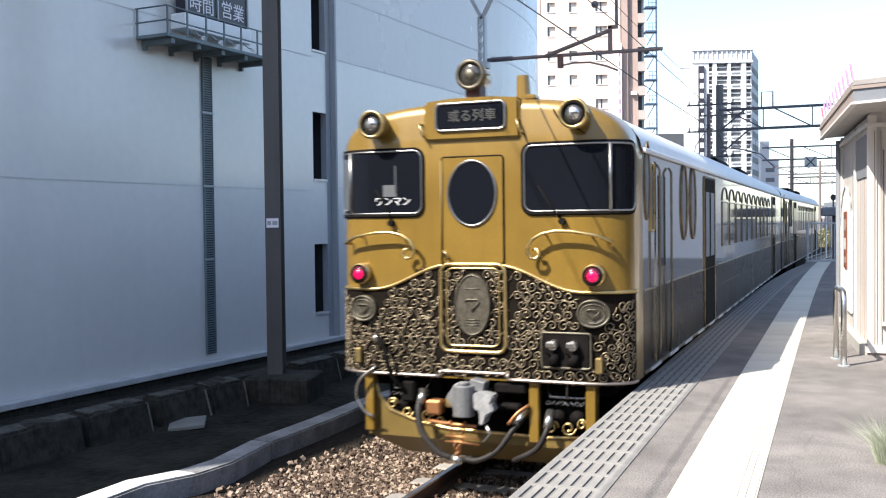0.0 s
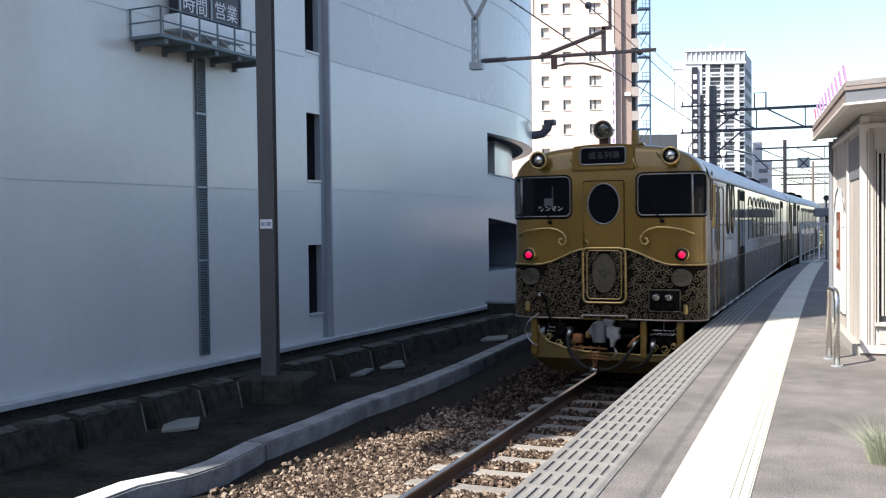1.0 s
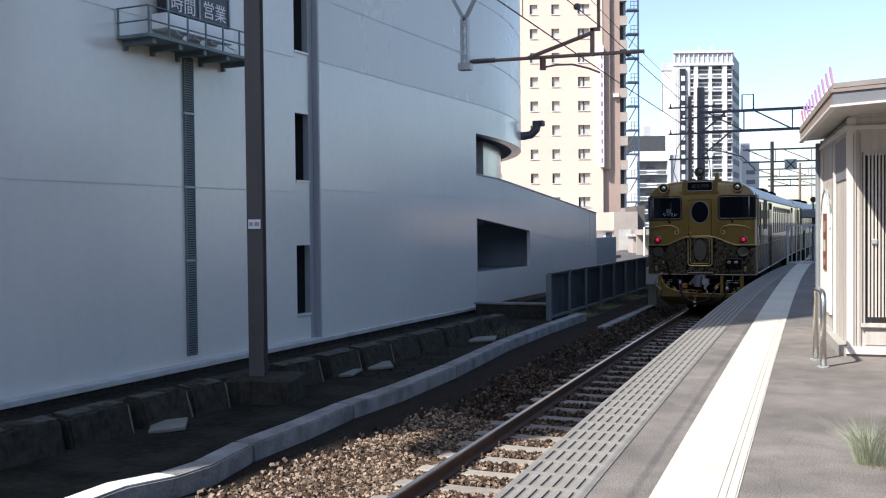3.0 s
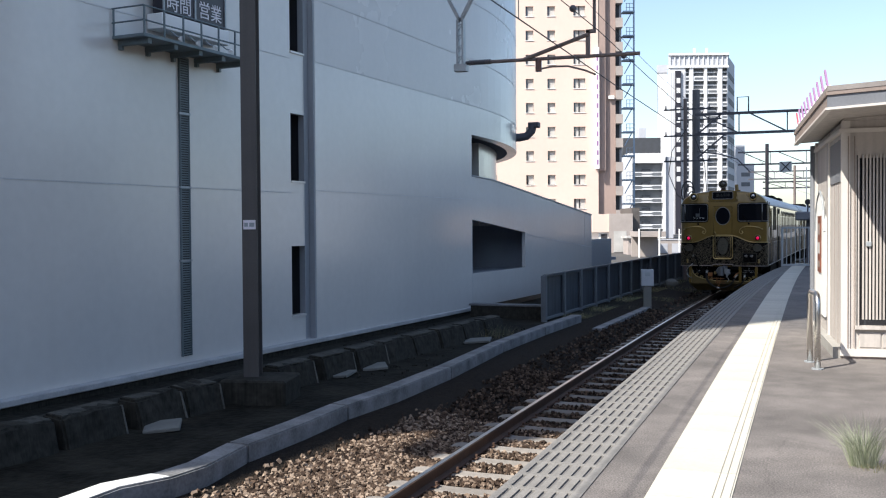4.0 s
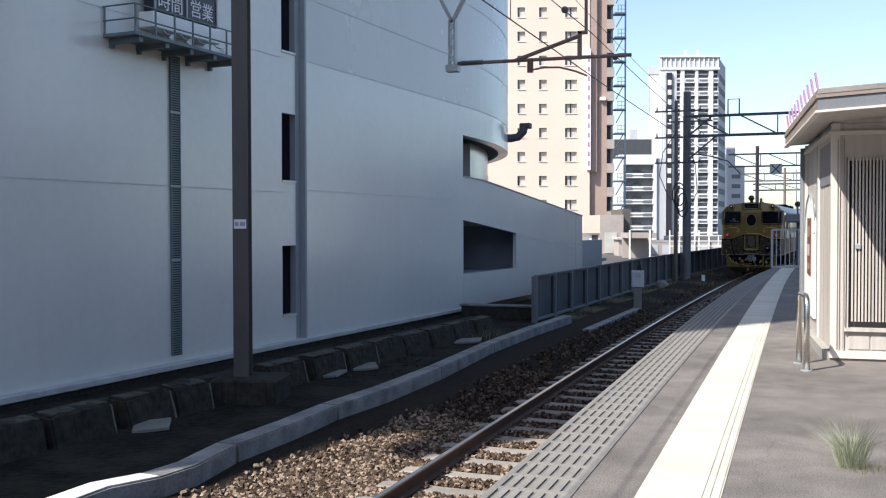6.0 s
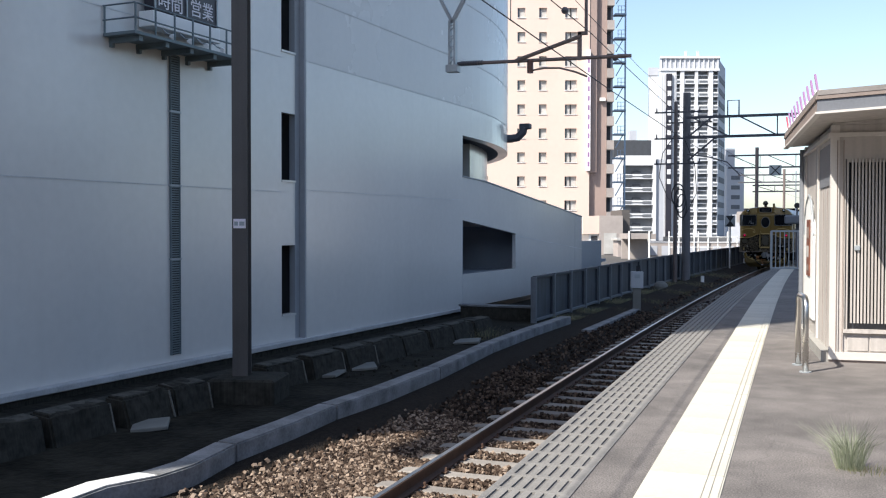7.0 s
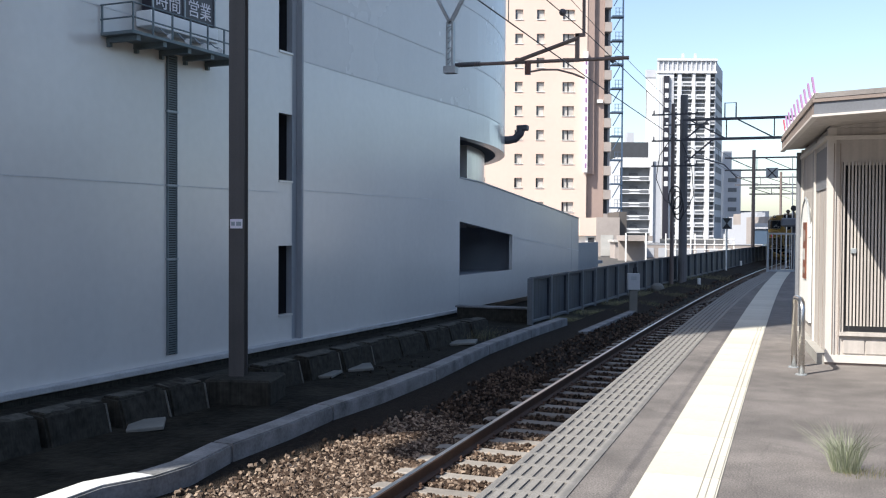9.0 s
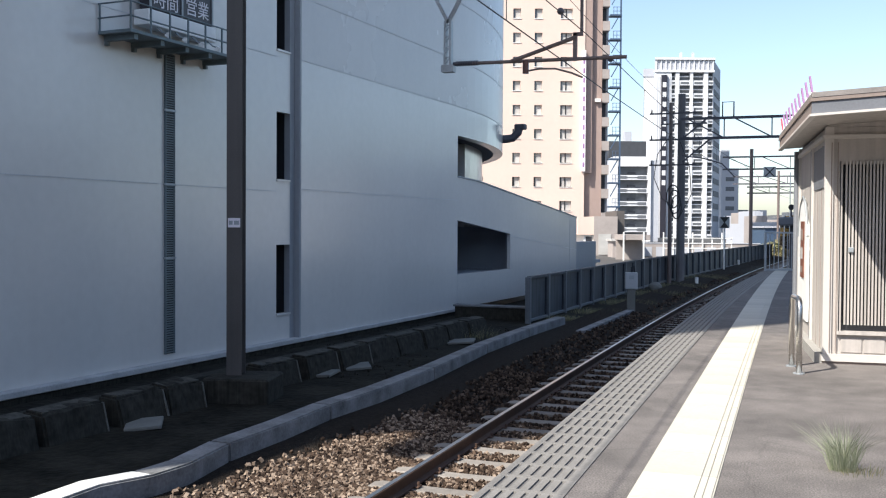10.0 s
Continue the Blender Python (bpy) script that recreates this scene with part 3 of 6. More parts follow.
# ---- platform things ----
SHED = pose(0.38, 11.64, 0, 0, 0, 4.4)
shed = thing("platform_shed", "cream panelled platform shed with barred window and overhanging roof", "shed", SHED)
SW, SL, SH = 4.2, 3.15, 2.63
for nm, a, mm in (("side_wall", (0.0, 0.08, 0.08, 1.38, 0.08, SH), "shed"), ("side_wall", (0.0, 0.08, 1.48, SL, 0.08, SH), "shed"),
                  ("front_wall", (0.0, SW, 0.0, 0.08, 2.25, SH), "shed"), ("front_wall", (0.0, 0.13, 0.0, 0.08, 0.08, 2.25), "shed"),
                  ("front_wall", (2.60, SW, 0.0, 0.08, 0.08, 2.25), "shed"), ("front_wall", (0.13, 2.60, 0.0, 0.08, 0.08, 0.33), "shed"),
                  ("back_wall", (0.0, SW, SL - 0.08, SL, 0.08, SH), "shed"), ("far_wall", (SW - 0.08, SW, 0.08, SL - 0.08, 0.08, SH), "shed"),
                  ("corner_post", (-0.02, 0.07, -0.02, 0.06, 0.08, SH), "shedtrim"),
                  ("top_trim", (-0.04, SW, -0.04, -0.003, 2.50, 2.545), "shedtrim"), ("top_trim", (-0.045, -0.003, 0.0, SL, 2.50, 2.545), "shedtrim"),
                  ("transom", (-0.012, -0.003, 0.16, 1.24, 1.97, 2.44), "fascia"),
                  ("plinth", (-0.03, SW, -0.04, -0.003, 0.03, 0.11), "shedtrim"), ("plinth_shadow_gap", (-0.02, SW, -0.02, -0.003, 0.0, 0.03), "fascia_brown"),
                  ("plinth", (-0.10, -0.003, 0.0, SL, 0.0, 0.12), "concrete"),
                  ("door_jamb", (-0.025, 0.03, 1.38, 1.48, 0.12, 2.5), "fascia"), ("door_trim", (-0.03, -0.003, 1.30, 1.37, 0.12, 2.5), "shedtrim"),
                  ("corner_trim", (-0.03, 0.0, SL - 0.12, SL + 0.01, 0.0, SH), "shedtrim"),
                  ("floor", (0.0, SW, 0.0, SL, 0.0, 0.06), "concrete")):
    bm = B()
    box(bm, *a)
    part(nm, bm, M[mm], shed)
bm = B()
rod(bm, (-0.05, SL + 0.02, 0.1), (-0.05, SL + 0.02, 2.6), 0.04, 10)
part("downpipe", bm, M["fascia"], shed)
# panelled dado under the window
for i in range(10):
    bm = B()
    box(bm, 0.17 + i * 0.235, 0.39 + i * 0.235, -0.012, 0.0, 0.13, 0.29, 0.004)
    part("dado_panel", bm, M["shed"], shed)
bm = B()
box(bm, 0.13, 0.165, -0.03, 0.05, 0.33, 2.25)
box(bm, 2.565, 2.60, -0.03, 0.05, 0.33, 2.25)
box(bm, 0.165, 2.565, -0.002, 0.05, 2.22, 2.25)
box(bm, 0.12, 2.61, -0.05, 0.05, 0.33, 0.37)
win = part("window_frame", bm, M["shed"], shed)
bm = B()
box(bm, 0.16, 2.57, 0.055, 0.07, 0.35, 2.24)
part("window_glass", bm, M["glass"], win)
bm = B()
box(bm, 0.136, 0.146, -0.034, -0.031, 0.36, 2.25)
part("frame_gap", bm, M["black"], win)
for i in range(67):
    x = 0.195 + i * 0.0353
    bm = B()
    box(bm, x, x + 0.019, -0.026, -0.006, 0.44, 2.25)
    part("bar", bm, M["shed"], win)
bm = B()
box(bm, 0.23, 0.29, -0.05, -0.023, 1.24, 1.30, 0.008)
part("latch", bm, M["galv"], win)
for x in (0.045, 0.11):
    bm = B()
    box(bm, x, x + 0.008, -0.0295, -0.0205, 0.12, 2.46)
    part("panel_groove", bm, M["fascia_brown"], shed)
for y in (0.45, 0.85, 1.7):
    bm = B()
    box(bm, -0.004, 0.002, y, y + 0.008, 0.12, 2.46)
    part("panel_groove", bm, M["fascia_brown"], shed)
# roof: a shallow pitch rising away from the track, deep over the front
RY0, RY1, RX = -1.30, SL + 0.05, -0.29
SLP = 0.06


def rz(x, z):
    return z + SLP * (x - RX)


bm = B()
prism(bm, [(RX, 2.80), (SW + 0.5, rz(SW + 0.5, 2.80)), (SW + 0.5, rz(SW + 0.5, 2.85)), (RX, 2.85)], "y", RY0 - 0.02, RY1 + 0.02)
roof = part("roof", bm, M["roofing"], shed)
for z0, z1, o, mm, nm in ((2.76, 2.798, -0.015, "fascia_brown", "fascia"), (2.64, 2.758, 0.0, "fascia", "fascia"), (2.615, 2.638, -0.02, "shedtrim", "edge_trim")):
    bm = B()
    prism(bm, [(RX + o, z0), (SW + 0.48, rz(SW + 0.48, z0)), (SW + 0.48, rz(SW + 0.48, z1)), (RX + o, z1)], "y", RY0 + o, RY0 + 0.04)
    part(nm, bm, M[mm], roof)
    bm = B()
    box(bm, RX + o, RX + 0.04, RY0 + 0.041, RY1, z0, z1)
    part(nm, bm, M["fascia_brown" if mm == "fascia" else mm], roof)
bm = B()
prism(bm, [(RX + 0.041, 2.64), (SW + 0.4, rz(SW + 0.4, 2.64)), (SW + 0.4, rz(SW + 0.4, 2.65)), (RX + 0.041, 2.65)], "y", RY0 + 0.041, RY1 - 0.02)
part("soffit", bm, M["shed"], roof)
bm = B()
prism(bm, [(0.0, SH + 0.003), (SW, SH + 0.003), (SW, rz(SW, 2.637)), (0.0, rz(0.0, 2.637))], "y", 0.0, 0.08)
part("wall_head", bm, M["shed"], shed)
# streamers and the notice board
for i in range(10):
    y = -1.05 + i * 0.44
    st = thing("eave_streamer", "small purple and white plastic streamer standing on the shed eave", "streamer", SHED @ pose(RX + 0.03, y, 2.85, -10, -8, 0), "streamers along the eave")
    bm = B()
    box(bm, -0.010, 0.010, -0.035, 0.0, -0.01, 0.20)
    part("strip", bm, M["purple" if i < 9 else "pink"], st)
    bm = B()
    box(bm, -0.010, 0.010, 0.001, 0.035, -0.01, 0.19)
    box(bm, -0.03, 0.03, -0.035, 0.06, -0.02, 0.03)
    part("foot", bm, M["flagwhite"], st)
poster = thing("arched_notice", "white arched notice board with a rust-red poster on the shed wall", "notice board", SHED)
bm = B()
prism(bm, [(1.75, 0.3), (3.0, 0.3), (3.0, 1.5), (2.75, 1.78), (2.375, 1.92), (2.0, 1.78), (1.75, 1.5)], "x", -0.03, -0.003)
part("board", bm, M["white"], poster)
bm = B()
tube(bm, [(-0.03, 1.75, 1.40), (-0.03, 1.85, 1.66), (-0.03, 2.05, 1.84), (-0.03, 2.375, 1.93), (-0.03, 2.7, 1.84), (-0.03, 2.9, 1.66), (-0.03, 3.0, 1.40)], 0.016)
part("arch_trim", bm, M["galv"], poster)
bm = B()
box(bm, -0.045, -0.031, 2.12, 2.52, 0.85, 1.60)
pp = part("poster", bm, M["poster"], poster)
for k, (z0, z1) in enumerate(((1.35, 1.5), (1.1, 1.25), (0.92, 1.0))):
    bm = B()
    box(bm, -0.049, -0.0455, 2.2, 2.44, z0, z1)
    part("poster_mark", bm, M["curtain" if k == 1 else "fascia_brown"], pp)
handrail = thing("handrail", "stainless steel tube hoop standing on the platform", "handrail", pose(0.11, 10.69, 0, 0, 0, 7.5))
bm = B()
tube(bm, [(0, 0, -0.05), (0, 0, 0.68), (0, 0.03, 0.74), (0, 0.10, 0.77), (0, 0.45, 0.77), (0, 0.52, 0.74), (0, 0.55, 0.68), (0, 0.55, -0.05)], 0.03, 10)
part("hoop", bm, M["stainless"], handrail, smooth=True)
bm = B()
rod(bm, (0, 0, 0.0), (0, 0, 0.012), 0.06, 12)
part("base_plate", bm, M["galv"], handrail)
bm = B()
rod(bm, (0, 0.55, 0.0), (0, 0.55, 0.012), 0.06, 12)
part("base_plate", bm, M["galv"], handrail)
# ---- catenary over the near track ----
PY = 14.8
beam = thing("line_beam", "brown steel beam reaching from the pole out over the track", "beam")
bm = B()
bar(bm, (-7.87, 12.78, 5.32), (-1.0, PY, 5.40), 0.14, 0.2)
part("beam", bm, M["pole"], beam)
drop = thing("wire_support", "hanging bracket with insulators and arms that holds the overhead wire", "wire support")
bm = B()
bar(bm, (-5.46, PY, 5.25), (-5.21, PY, 4.78), 0.055)
part("strut", bm, M["galv"], drop)
bm = B()
bar(bm, (-4.95, PY, 5.25), (-5.21, PY, 4.78), 0.055)
part("strut", bm, M["galv"], drop)
bm = B()
box(bm, -5.265, -5.235, PY - 0.06, PY + 0.06, 3.99, 4.80)
box(bm, -5.175, -5.145, PY - 0.06, PY + 0.06, 3.99, 4.80)
for i in range(9):
    bar(bm, (-5.24, PY - 0.05, 4.02 + i * 0.085), (-5.17, PY - 0.05, 4.02 + (i + 1) * 0.085 if i % 2 else 4.05 + i * 0.085), 0.015)
box(bm, -5.30, -5.10, PY - 0.08, PY + 0.08, 3.98, 4.09)
part("hanger", bm, M["galv"], drop)
bm = B()
rod(bm, (-5.12, PY, 4.11), (-4.80, PY, 4.105), 0.03, 10)
for i in range(9):
    rod(bm, (-5.06 + i * 0.042, PY, 4.108), (-5.04 + i * 0.042, PY, 4.108), 0.042, 12)
part("insulator", bm, M["steel_dark"], drop)
bm = B()
rod(bm, (-4.80, PY, 4.105), (-2.35, PY, 4.08), 0.028, 10)
part("arm", bm, M["brown_arm"], drop)
bm = B()
rod(bm, (-4.15, PY - 0.02, 4.10), (-3.12, PY - 0.02, 4.42), 0.032, 8)
part("brace", bm, M["brown_arm"], drop)
bm = B()
box(bm, -3.17, -3.11, PY - 0.03, PY + 0.03, 4.06, 4.48)
box(bm, -3.17, -3.02, PY - 0.03, PY + 0.03, 4.44, 4.49)
box(bm, -3.06, -3.02, PY - 0.03, PY + 0.03, 4.49, 5.34)
part("upright", bm, M["brown_arm"], drop)
bm = B()
rod(bm, (-3.92, PY, 4.10), (-3.92, PY, 3.90), 0.05, 10)
part("clamp", bm, M["porcelain"], drop)
bm = B()
tube(bm, [(-3.90, PY, 3.94), (-3.7, PY, 3.965), (-3.45, PY, 3.955), (-3.2, PY, 3.88), (-3.02, PY, 3.80)], 0.016)
part("steady_arm", bm, M["brown_arm"], drop)


def wire(name, label, pts, r=0.012):
    bm = B()
    tube(bm, pts, r, 5)
    return tagged(part(name, bm, M["cable"]), label, "wire", "overhead wires")


def wx(y):
    return track_x(y) + 0.04


wire("contact_wire", "thin dark contact wire hanging over the track", [(wx(y), y, 3.80) for y in range(-24, 175, 8)], 0.008)
wire("messenger_wire", "thin dark messenger wire above the contact wire", [(wx(y), y, 4.46 - 0.16 * math.sin(math.pi * ((y - PY) / 32 % 1))) for y in np.arange(PY - 32, 170, 4)], 0.007)
wire("feeder_wire", "thin dark feeder wire strung past the poles", [(-4.72 + 0.005 * (y - 15), y, 6.7 - 0.2 * math.sin(math.pi * ((y - 14.8) / 32 % 1))) for y in np.arange(-17.2, 47.0, 4)], 0.007)
for y in (10.5, 20.5, 26.0, 31.0, 36.0):
    zt = 4.46 - 0.16 * math.sin(math.pi * ((y - PY) / 32 % 1))
    wire("dropper", "thin dropper between the two overhead wires", [(wx(y), y, 3.80), (wx(y), y, zt)], 0.006)
for y, z in ((13.1, 4.47), (16.8, 4.42)):
    ob = one("wire_clamp", M["steel_dark"], "small dark round clamp on the messenger wire", "clamp", lambda bm: bmesh.ops.create_icosphere(bm, subdivisions=2, radius=0.05), group="wire clamps")
    ob.matrix_basis = pose(wx(y), y, z - 0.02)

# ---- poles and portals farther along ----
for x, y, r, top, mm, lab in ((-5.40, 47.4, 0.10, 7.5, "brown_arm", "slim brown steel line pole with cross arms"), (-5.05, 48.9, 0.21, 8.1, "pole_grey", "thick weathered grey concrete line pole")):
    p = thing("line_pole", lab, "pole", pose(x, y, -1.14), "poles beside the far track")
    bm = B()
    rod(bm, (0, 0, 0), (0, 0, top + 1.1), r, 12, r * 0.85)
    part("shaft", bm, M[mm], p)
    for z in ((8.1, 6.85, 5.65) if r < 0.15 else (7.75,)):
        bm = B()
        box(bm, -1.0, 1.2, -0.04, 0.04, z - 0.035, z + 0.035)
        part("cross_arm", bm, M["steel_dark"], p)
        for u in (-0.9, -0.45, 0.6, 1.1):
            bm = B()
            rod(bm, (u, 0, z + 0.035), (u, 0, z + 0.22), 0.04, 8, 0.025)
            part("insulator", bm, M["steel_dark"], p)
coil = thing("cable_coil", "loops of black cable tied to the pole", "cable", pose(-5.25, 47.25, 0))
for k in range(3):
    bm = B()
    tube(bm, [(0.3 * math.cos(a) * (1 - 0.12 * k) + 0.08 * k, 0.03 * k, 3.0 - 0.25 * k + 0.55 * math.sin(a)) for a in np.arange(0, 2 * math.pi, 0.3)], 0.03, 5, True)
    part("loop", bm, M["cable"], coil)
bm = B()
tube(bm, [(-0.1, 0, 6.0), (-0.75, 0, 5.0), (-0.9, 0, 3.9), (-0.5, 0, 2.9), (0.0, 0, 2.5)], 0.02, 5)
tube(bm, [(0.3, 0, 5.6), (0.75, 0, 4.4), (0.85, 0, 3.1), (0.4, 0, 2.2), (0.2, 0, 1.8)], 0.02, 5)
part("loose_cable", bm, M["cable"], coil)


def portal(y, x0, x1, zt, zb, step, posts, r):
    p = thing("line_portal", "dark steel lattice portal carrying the overhead wires across the tracks", "portal", pose(0, y, 0), "portals over the tracks")
    for z in (zt, zb):
        bm = B()
        box(bm, x0, x1, -0.06, 0.06, z - r, z + r)
        part("chord", bm, M["steel_dark"], p)
    n = int((x1 - x0) / step)
    for i in range(n):
        a = x0 + 0.3 + i * step
        bm = B()
        bar(bm, (a, 0, zt), (a + step * 0.8, 0, zb), r * 1.0)
        part("diagonal", bm, M["steel_dark"], p)
        bm = B()
        bar(bm, (a + step * 0.8, 0, zt), (a + step * 0.8, 0, zb), r * 0.9)
        part("upright", bm, M["steel_dark"], p)
    for x in posts:
        bm = B()
        rod(bm, (x, 0, -1.3), (x, 0, zt + 0.6), 0.14, 10)
        part("post", bm, M["brown_arm"], p)
    return p


p1 = portal(46.9, -4.9, 9.5, 6.62, 5.70, 2.1, (9.3,), 0.06)
bm = B()
bar(bm, (-4.8, 0, 4.6), (-3.5, 0, 5.7), 0.07)
bar(bm, (-4.8, 0, 5.7), (-3.7, 0, 6.62), 0.07)
part("brace", bm, M["steel_dark"], p1)
bm = B()
tube(bm, [(-3.0, 0, 6.62), (-3.0, 0, 7.35), (-2.5, 0, 7.35), (-2.5, 0, 6.62)], 0.035, 6)
part("frame", bm, M["steel_dark"], p1)
bm = B()
tube(bm, [(-4.8, -0.1, 4.9), (-3.8, -0.1, 4.75), (-3.0, -0.1, 4.5), (-2.4, -0.1, 3.86)], 0.03, 6)
part("steady_arm", bm, M["steel_dark"], p1)
p2 = portal(79.0, -5.0, 12.0, 7.05, 6.1, 2.6, (-2.85, 11.5), 0.06)
bm = B()
box(bm, -1.95, -1.05, -0.2, -0.16, 5.45, 6.25)
plate = part("cross_plate", bm, M["galv"], p2, "grey square plate with a black cross")
for q in (1, -1):
    bm = B()
    prism(bm, [(-1.5 - q * 0.40, 5.50), (-1.5 - q * 0.28, 5.50), (-1.5 + q * 0.40, 6.20), (-1.5 + q * 0.28, 6.20)], "y", -0.215 - 0.004 * q, -0.205 - 0.004 * q)
    part("cross_stroke", bm, M["black"], plate)
portal(112.0, -6.0, 14.0, 7.2, 6.4, 3.0, (-1.2, 13.5), 0.08)
portal(150.0, -6.0, 20.0, 7.6, 6.7, 3.5, (3.4, 19.5), 0.1)

# ---- fence, cabinet and posts beside the track ----
FEN = [(-6.66, 25.6), (-6.58, 27.2), (-6.45, 30.0), (-6.28, 34.6), (-6.05, 40.0), (-5.65, 47.0), (-4.65, 59.0), (-2.85, 78.0), (-1.2, 92.0)]


def fen_x(y):
    for (xa, ya), (xb, yb) in zip(FEN, FEN[1:]):
        if y <= yb:
            return xa + (xb - xa) * (y - ya) / (yb - ya)
    return FEN[-1][0]


fence = thing("trackside_fence", "long blue-grey steel panel fence beside the track", "fence")
y = 25.6
while y < 90:
    y2 = y + 1.84
    a, b = Vector((fen_x(y), y, 0)), Vector((fen_x(y2), y2, 0))
    ang = -math.degrees(math.atan2(b.x - a.x, b.y - a.y))
    L = (b - a).length
    m = Matrix.Translation((a.x, a.y, -1.1)) @ pose(0, 0, 0, 0, 0, ang)
    for nm, mm, d in (("panel", "fence", (-0.05, -0.030, 0.06, L - 0.06, 0.08, 1.19)),
                      ("post", "fence_post", (-0.07, 0.075, -0.06, 0.06, -0.1, 1.24)),
                      ("top_rail", "fence_dark", (-0.06, 0.05, 0.065, L - 0.065, 1.18, 1.26)),
                      ("bottom_rail", "fence_post", (-0.06, 0.05, 0.065, L - 0.065, 0.02, 0.09)),
                      ("stile", "fence_dark", (-0.028, 0.02, 0.062, 0.15, 0.10, 1.17)),
                      ("stile", "fence_dark", (-0.028, 0.02, L - 0.15, L - 0.062, 0.10, 1.17))):
        bm = B()
        box(bm, *d, 0.006)
        part(nm, bm, M[mm], fence).matrix_basis = m
    y = y2
cab = thing("trackside_cabinet", "grey equipment cabinet on a pale concrete post", "cabinet", pose(-4.6, 30.3, -1.14, 0, 0, 12))
bm = B()
box(bm, -0.12, 0.12, -0.1, 0.1, 0, 0.75, 0.01)
part("post", bm, M["slab"], cab)
bm = B()
box(bm, -0.19, 0.19, -0.14, 0.14, 0.75, 1.26, 0.015)
part("body", bm, M["greybox"], cab)
bm = B()
box(bm, -0.08, 0.08, -0.15, -0.141, 1.06, 1.18)
part("plate", bm, M["galv"], cab)
bm = B()
tube(bm, [(0.0, 0, 1.26), (0.0, 0, 1.42), (0.08, 0, 1.45), (0.1, 0, 1.26)], 0.025)
part("conduit", bm, M["cable"], cab)
mk = thing("line_marker", "white post with a black and white hourglass marker board", "marker", pose(-3.75, 61.5, -1.14, 0, 0, 10))
bm = B()
rod(bm, (0, 0, 0), (0, 0, 3.4), 0.05, 8)
part("post", bm, M["white"], mk)
bm = B()
box(bm, -0.30, 0.30, -0.09, -0.06, 2.66, 3.34)
bd = part("board", bm, M["galv"], mk)
for z0, z1 in ((3.0, 3.32), (3.0, 2.68)):
    bm = B()
    prism(bm, [(-0.26, z1), (0.26, z1), (0.03, z0), (-0.03, z0)], "y", -0.10, -0.092)
    part("mark", bm, M["black"], bd)
for x, y, h in ((-4.05, 46.6, 0.38), (-3.3, 70, 0.5)):
    ob = one("short_post", M["white"], "short white distance post beside the rail", "post", lambda bm: rod(bm, (0, 0, 0), (0, 0, h), 0.08, 8), group="short posts")
    ob.matrix_basis = pose(x, y, -1.16)
ob = one("boulder", M["slab"], "pale rounded stone lying before the fence", "stone", lambda bm: bmesh.ops.create_icosphere(bm, subdivisions=2, radius=0.3))
ob.matrix_basis = pose(-5.3, 41.5, -1.0) @ Matrix.Diagonal((1, 0.8, 0.8, 1))

# ---- end of the platform: gate, signal, hut ----
gate = thing("platform_gate", "grey barred gate across the end of the platform", "gate", pose(-0.80, 36.3, 0, 0, 0, 12))
for z in (0.05, 1.36):
    bm = B()
    box(bm, 0, 2.3, -0.025, 0.025, z - 0.03, z + 0.03)
    part("rail", bm, M["galv"], gate)
for i in range(16):
    bm = B()
    w = 0.035 if i % 15 == 0 else 0.014
    box(bm, i * 0.15 - w, i * 0.15 + w, -w, w, 0.0 if i % 15 == 0 else 0.05, 1.36)
    part("bar", bm, M["galv"], gate)
hut = thing("equipment_hut", "grey equipment box with a flat hood behind the gate", "equipment box", pose(0.35, 39.2, 0.0))
bm = B()
box(bm, -0.05, 0.75, 0, 0.6, 0, 1.55, 0.02)
part("body", bm, M["greybox"], hut)
bm = B()
box(bm, -0.75, 0.85, -0.2, 0.8, 1.62, 1.95, 0.05)
part("hood", bm, M["fascia"], hut)
bm = B()
box(bm, -0.35, -0.22, 0.1, 0.3, -0.02, 1.62)
part("leg", bm, M["steel_dark"], hut)
sig = thing("signal", "small black round signal lamp above the hood", "signal", pose(0.05, 39.4, 0))
bm = B()
rod(bm, (0, 0, 1.95), (0, 0, 2.25), 0.03, 8)
part("mast", bm, M["steel_dark"], sig)
bm = B()
rod(bm, (0, -0.06, 2.32), (0, 0.06, 2.32), 0.11, 14)
part("head", bm, M["black"], sig)
for x, y, h in ((-0.35, 70.0, 2.6), (0.0, 66.0, 5.2)):
    ob = one("white_mast", M["white"], "slim white steel mast near the gate", "mast", lambda bm: rod(bm, (0, 0, 0), (0, 0, h + 1.2), 0.028, 8), group="white masts")
    ob.matrix_basis = pose(x, y, 0 if y < 40 else -1.3)


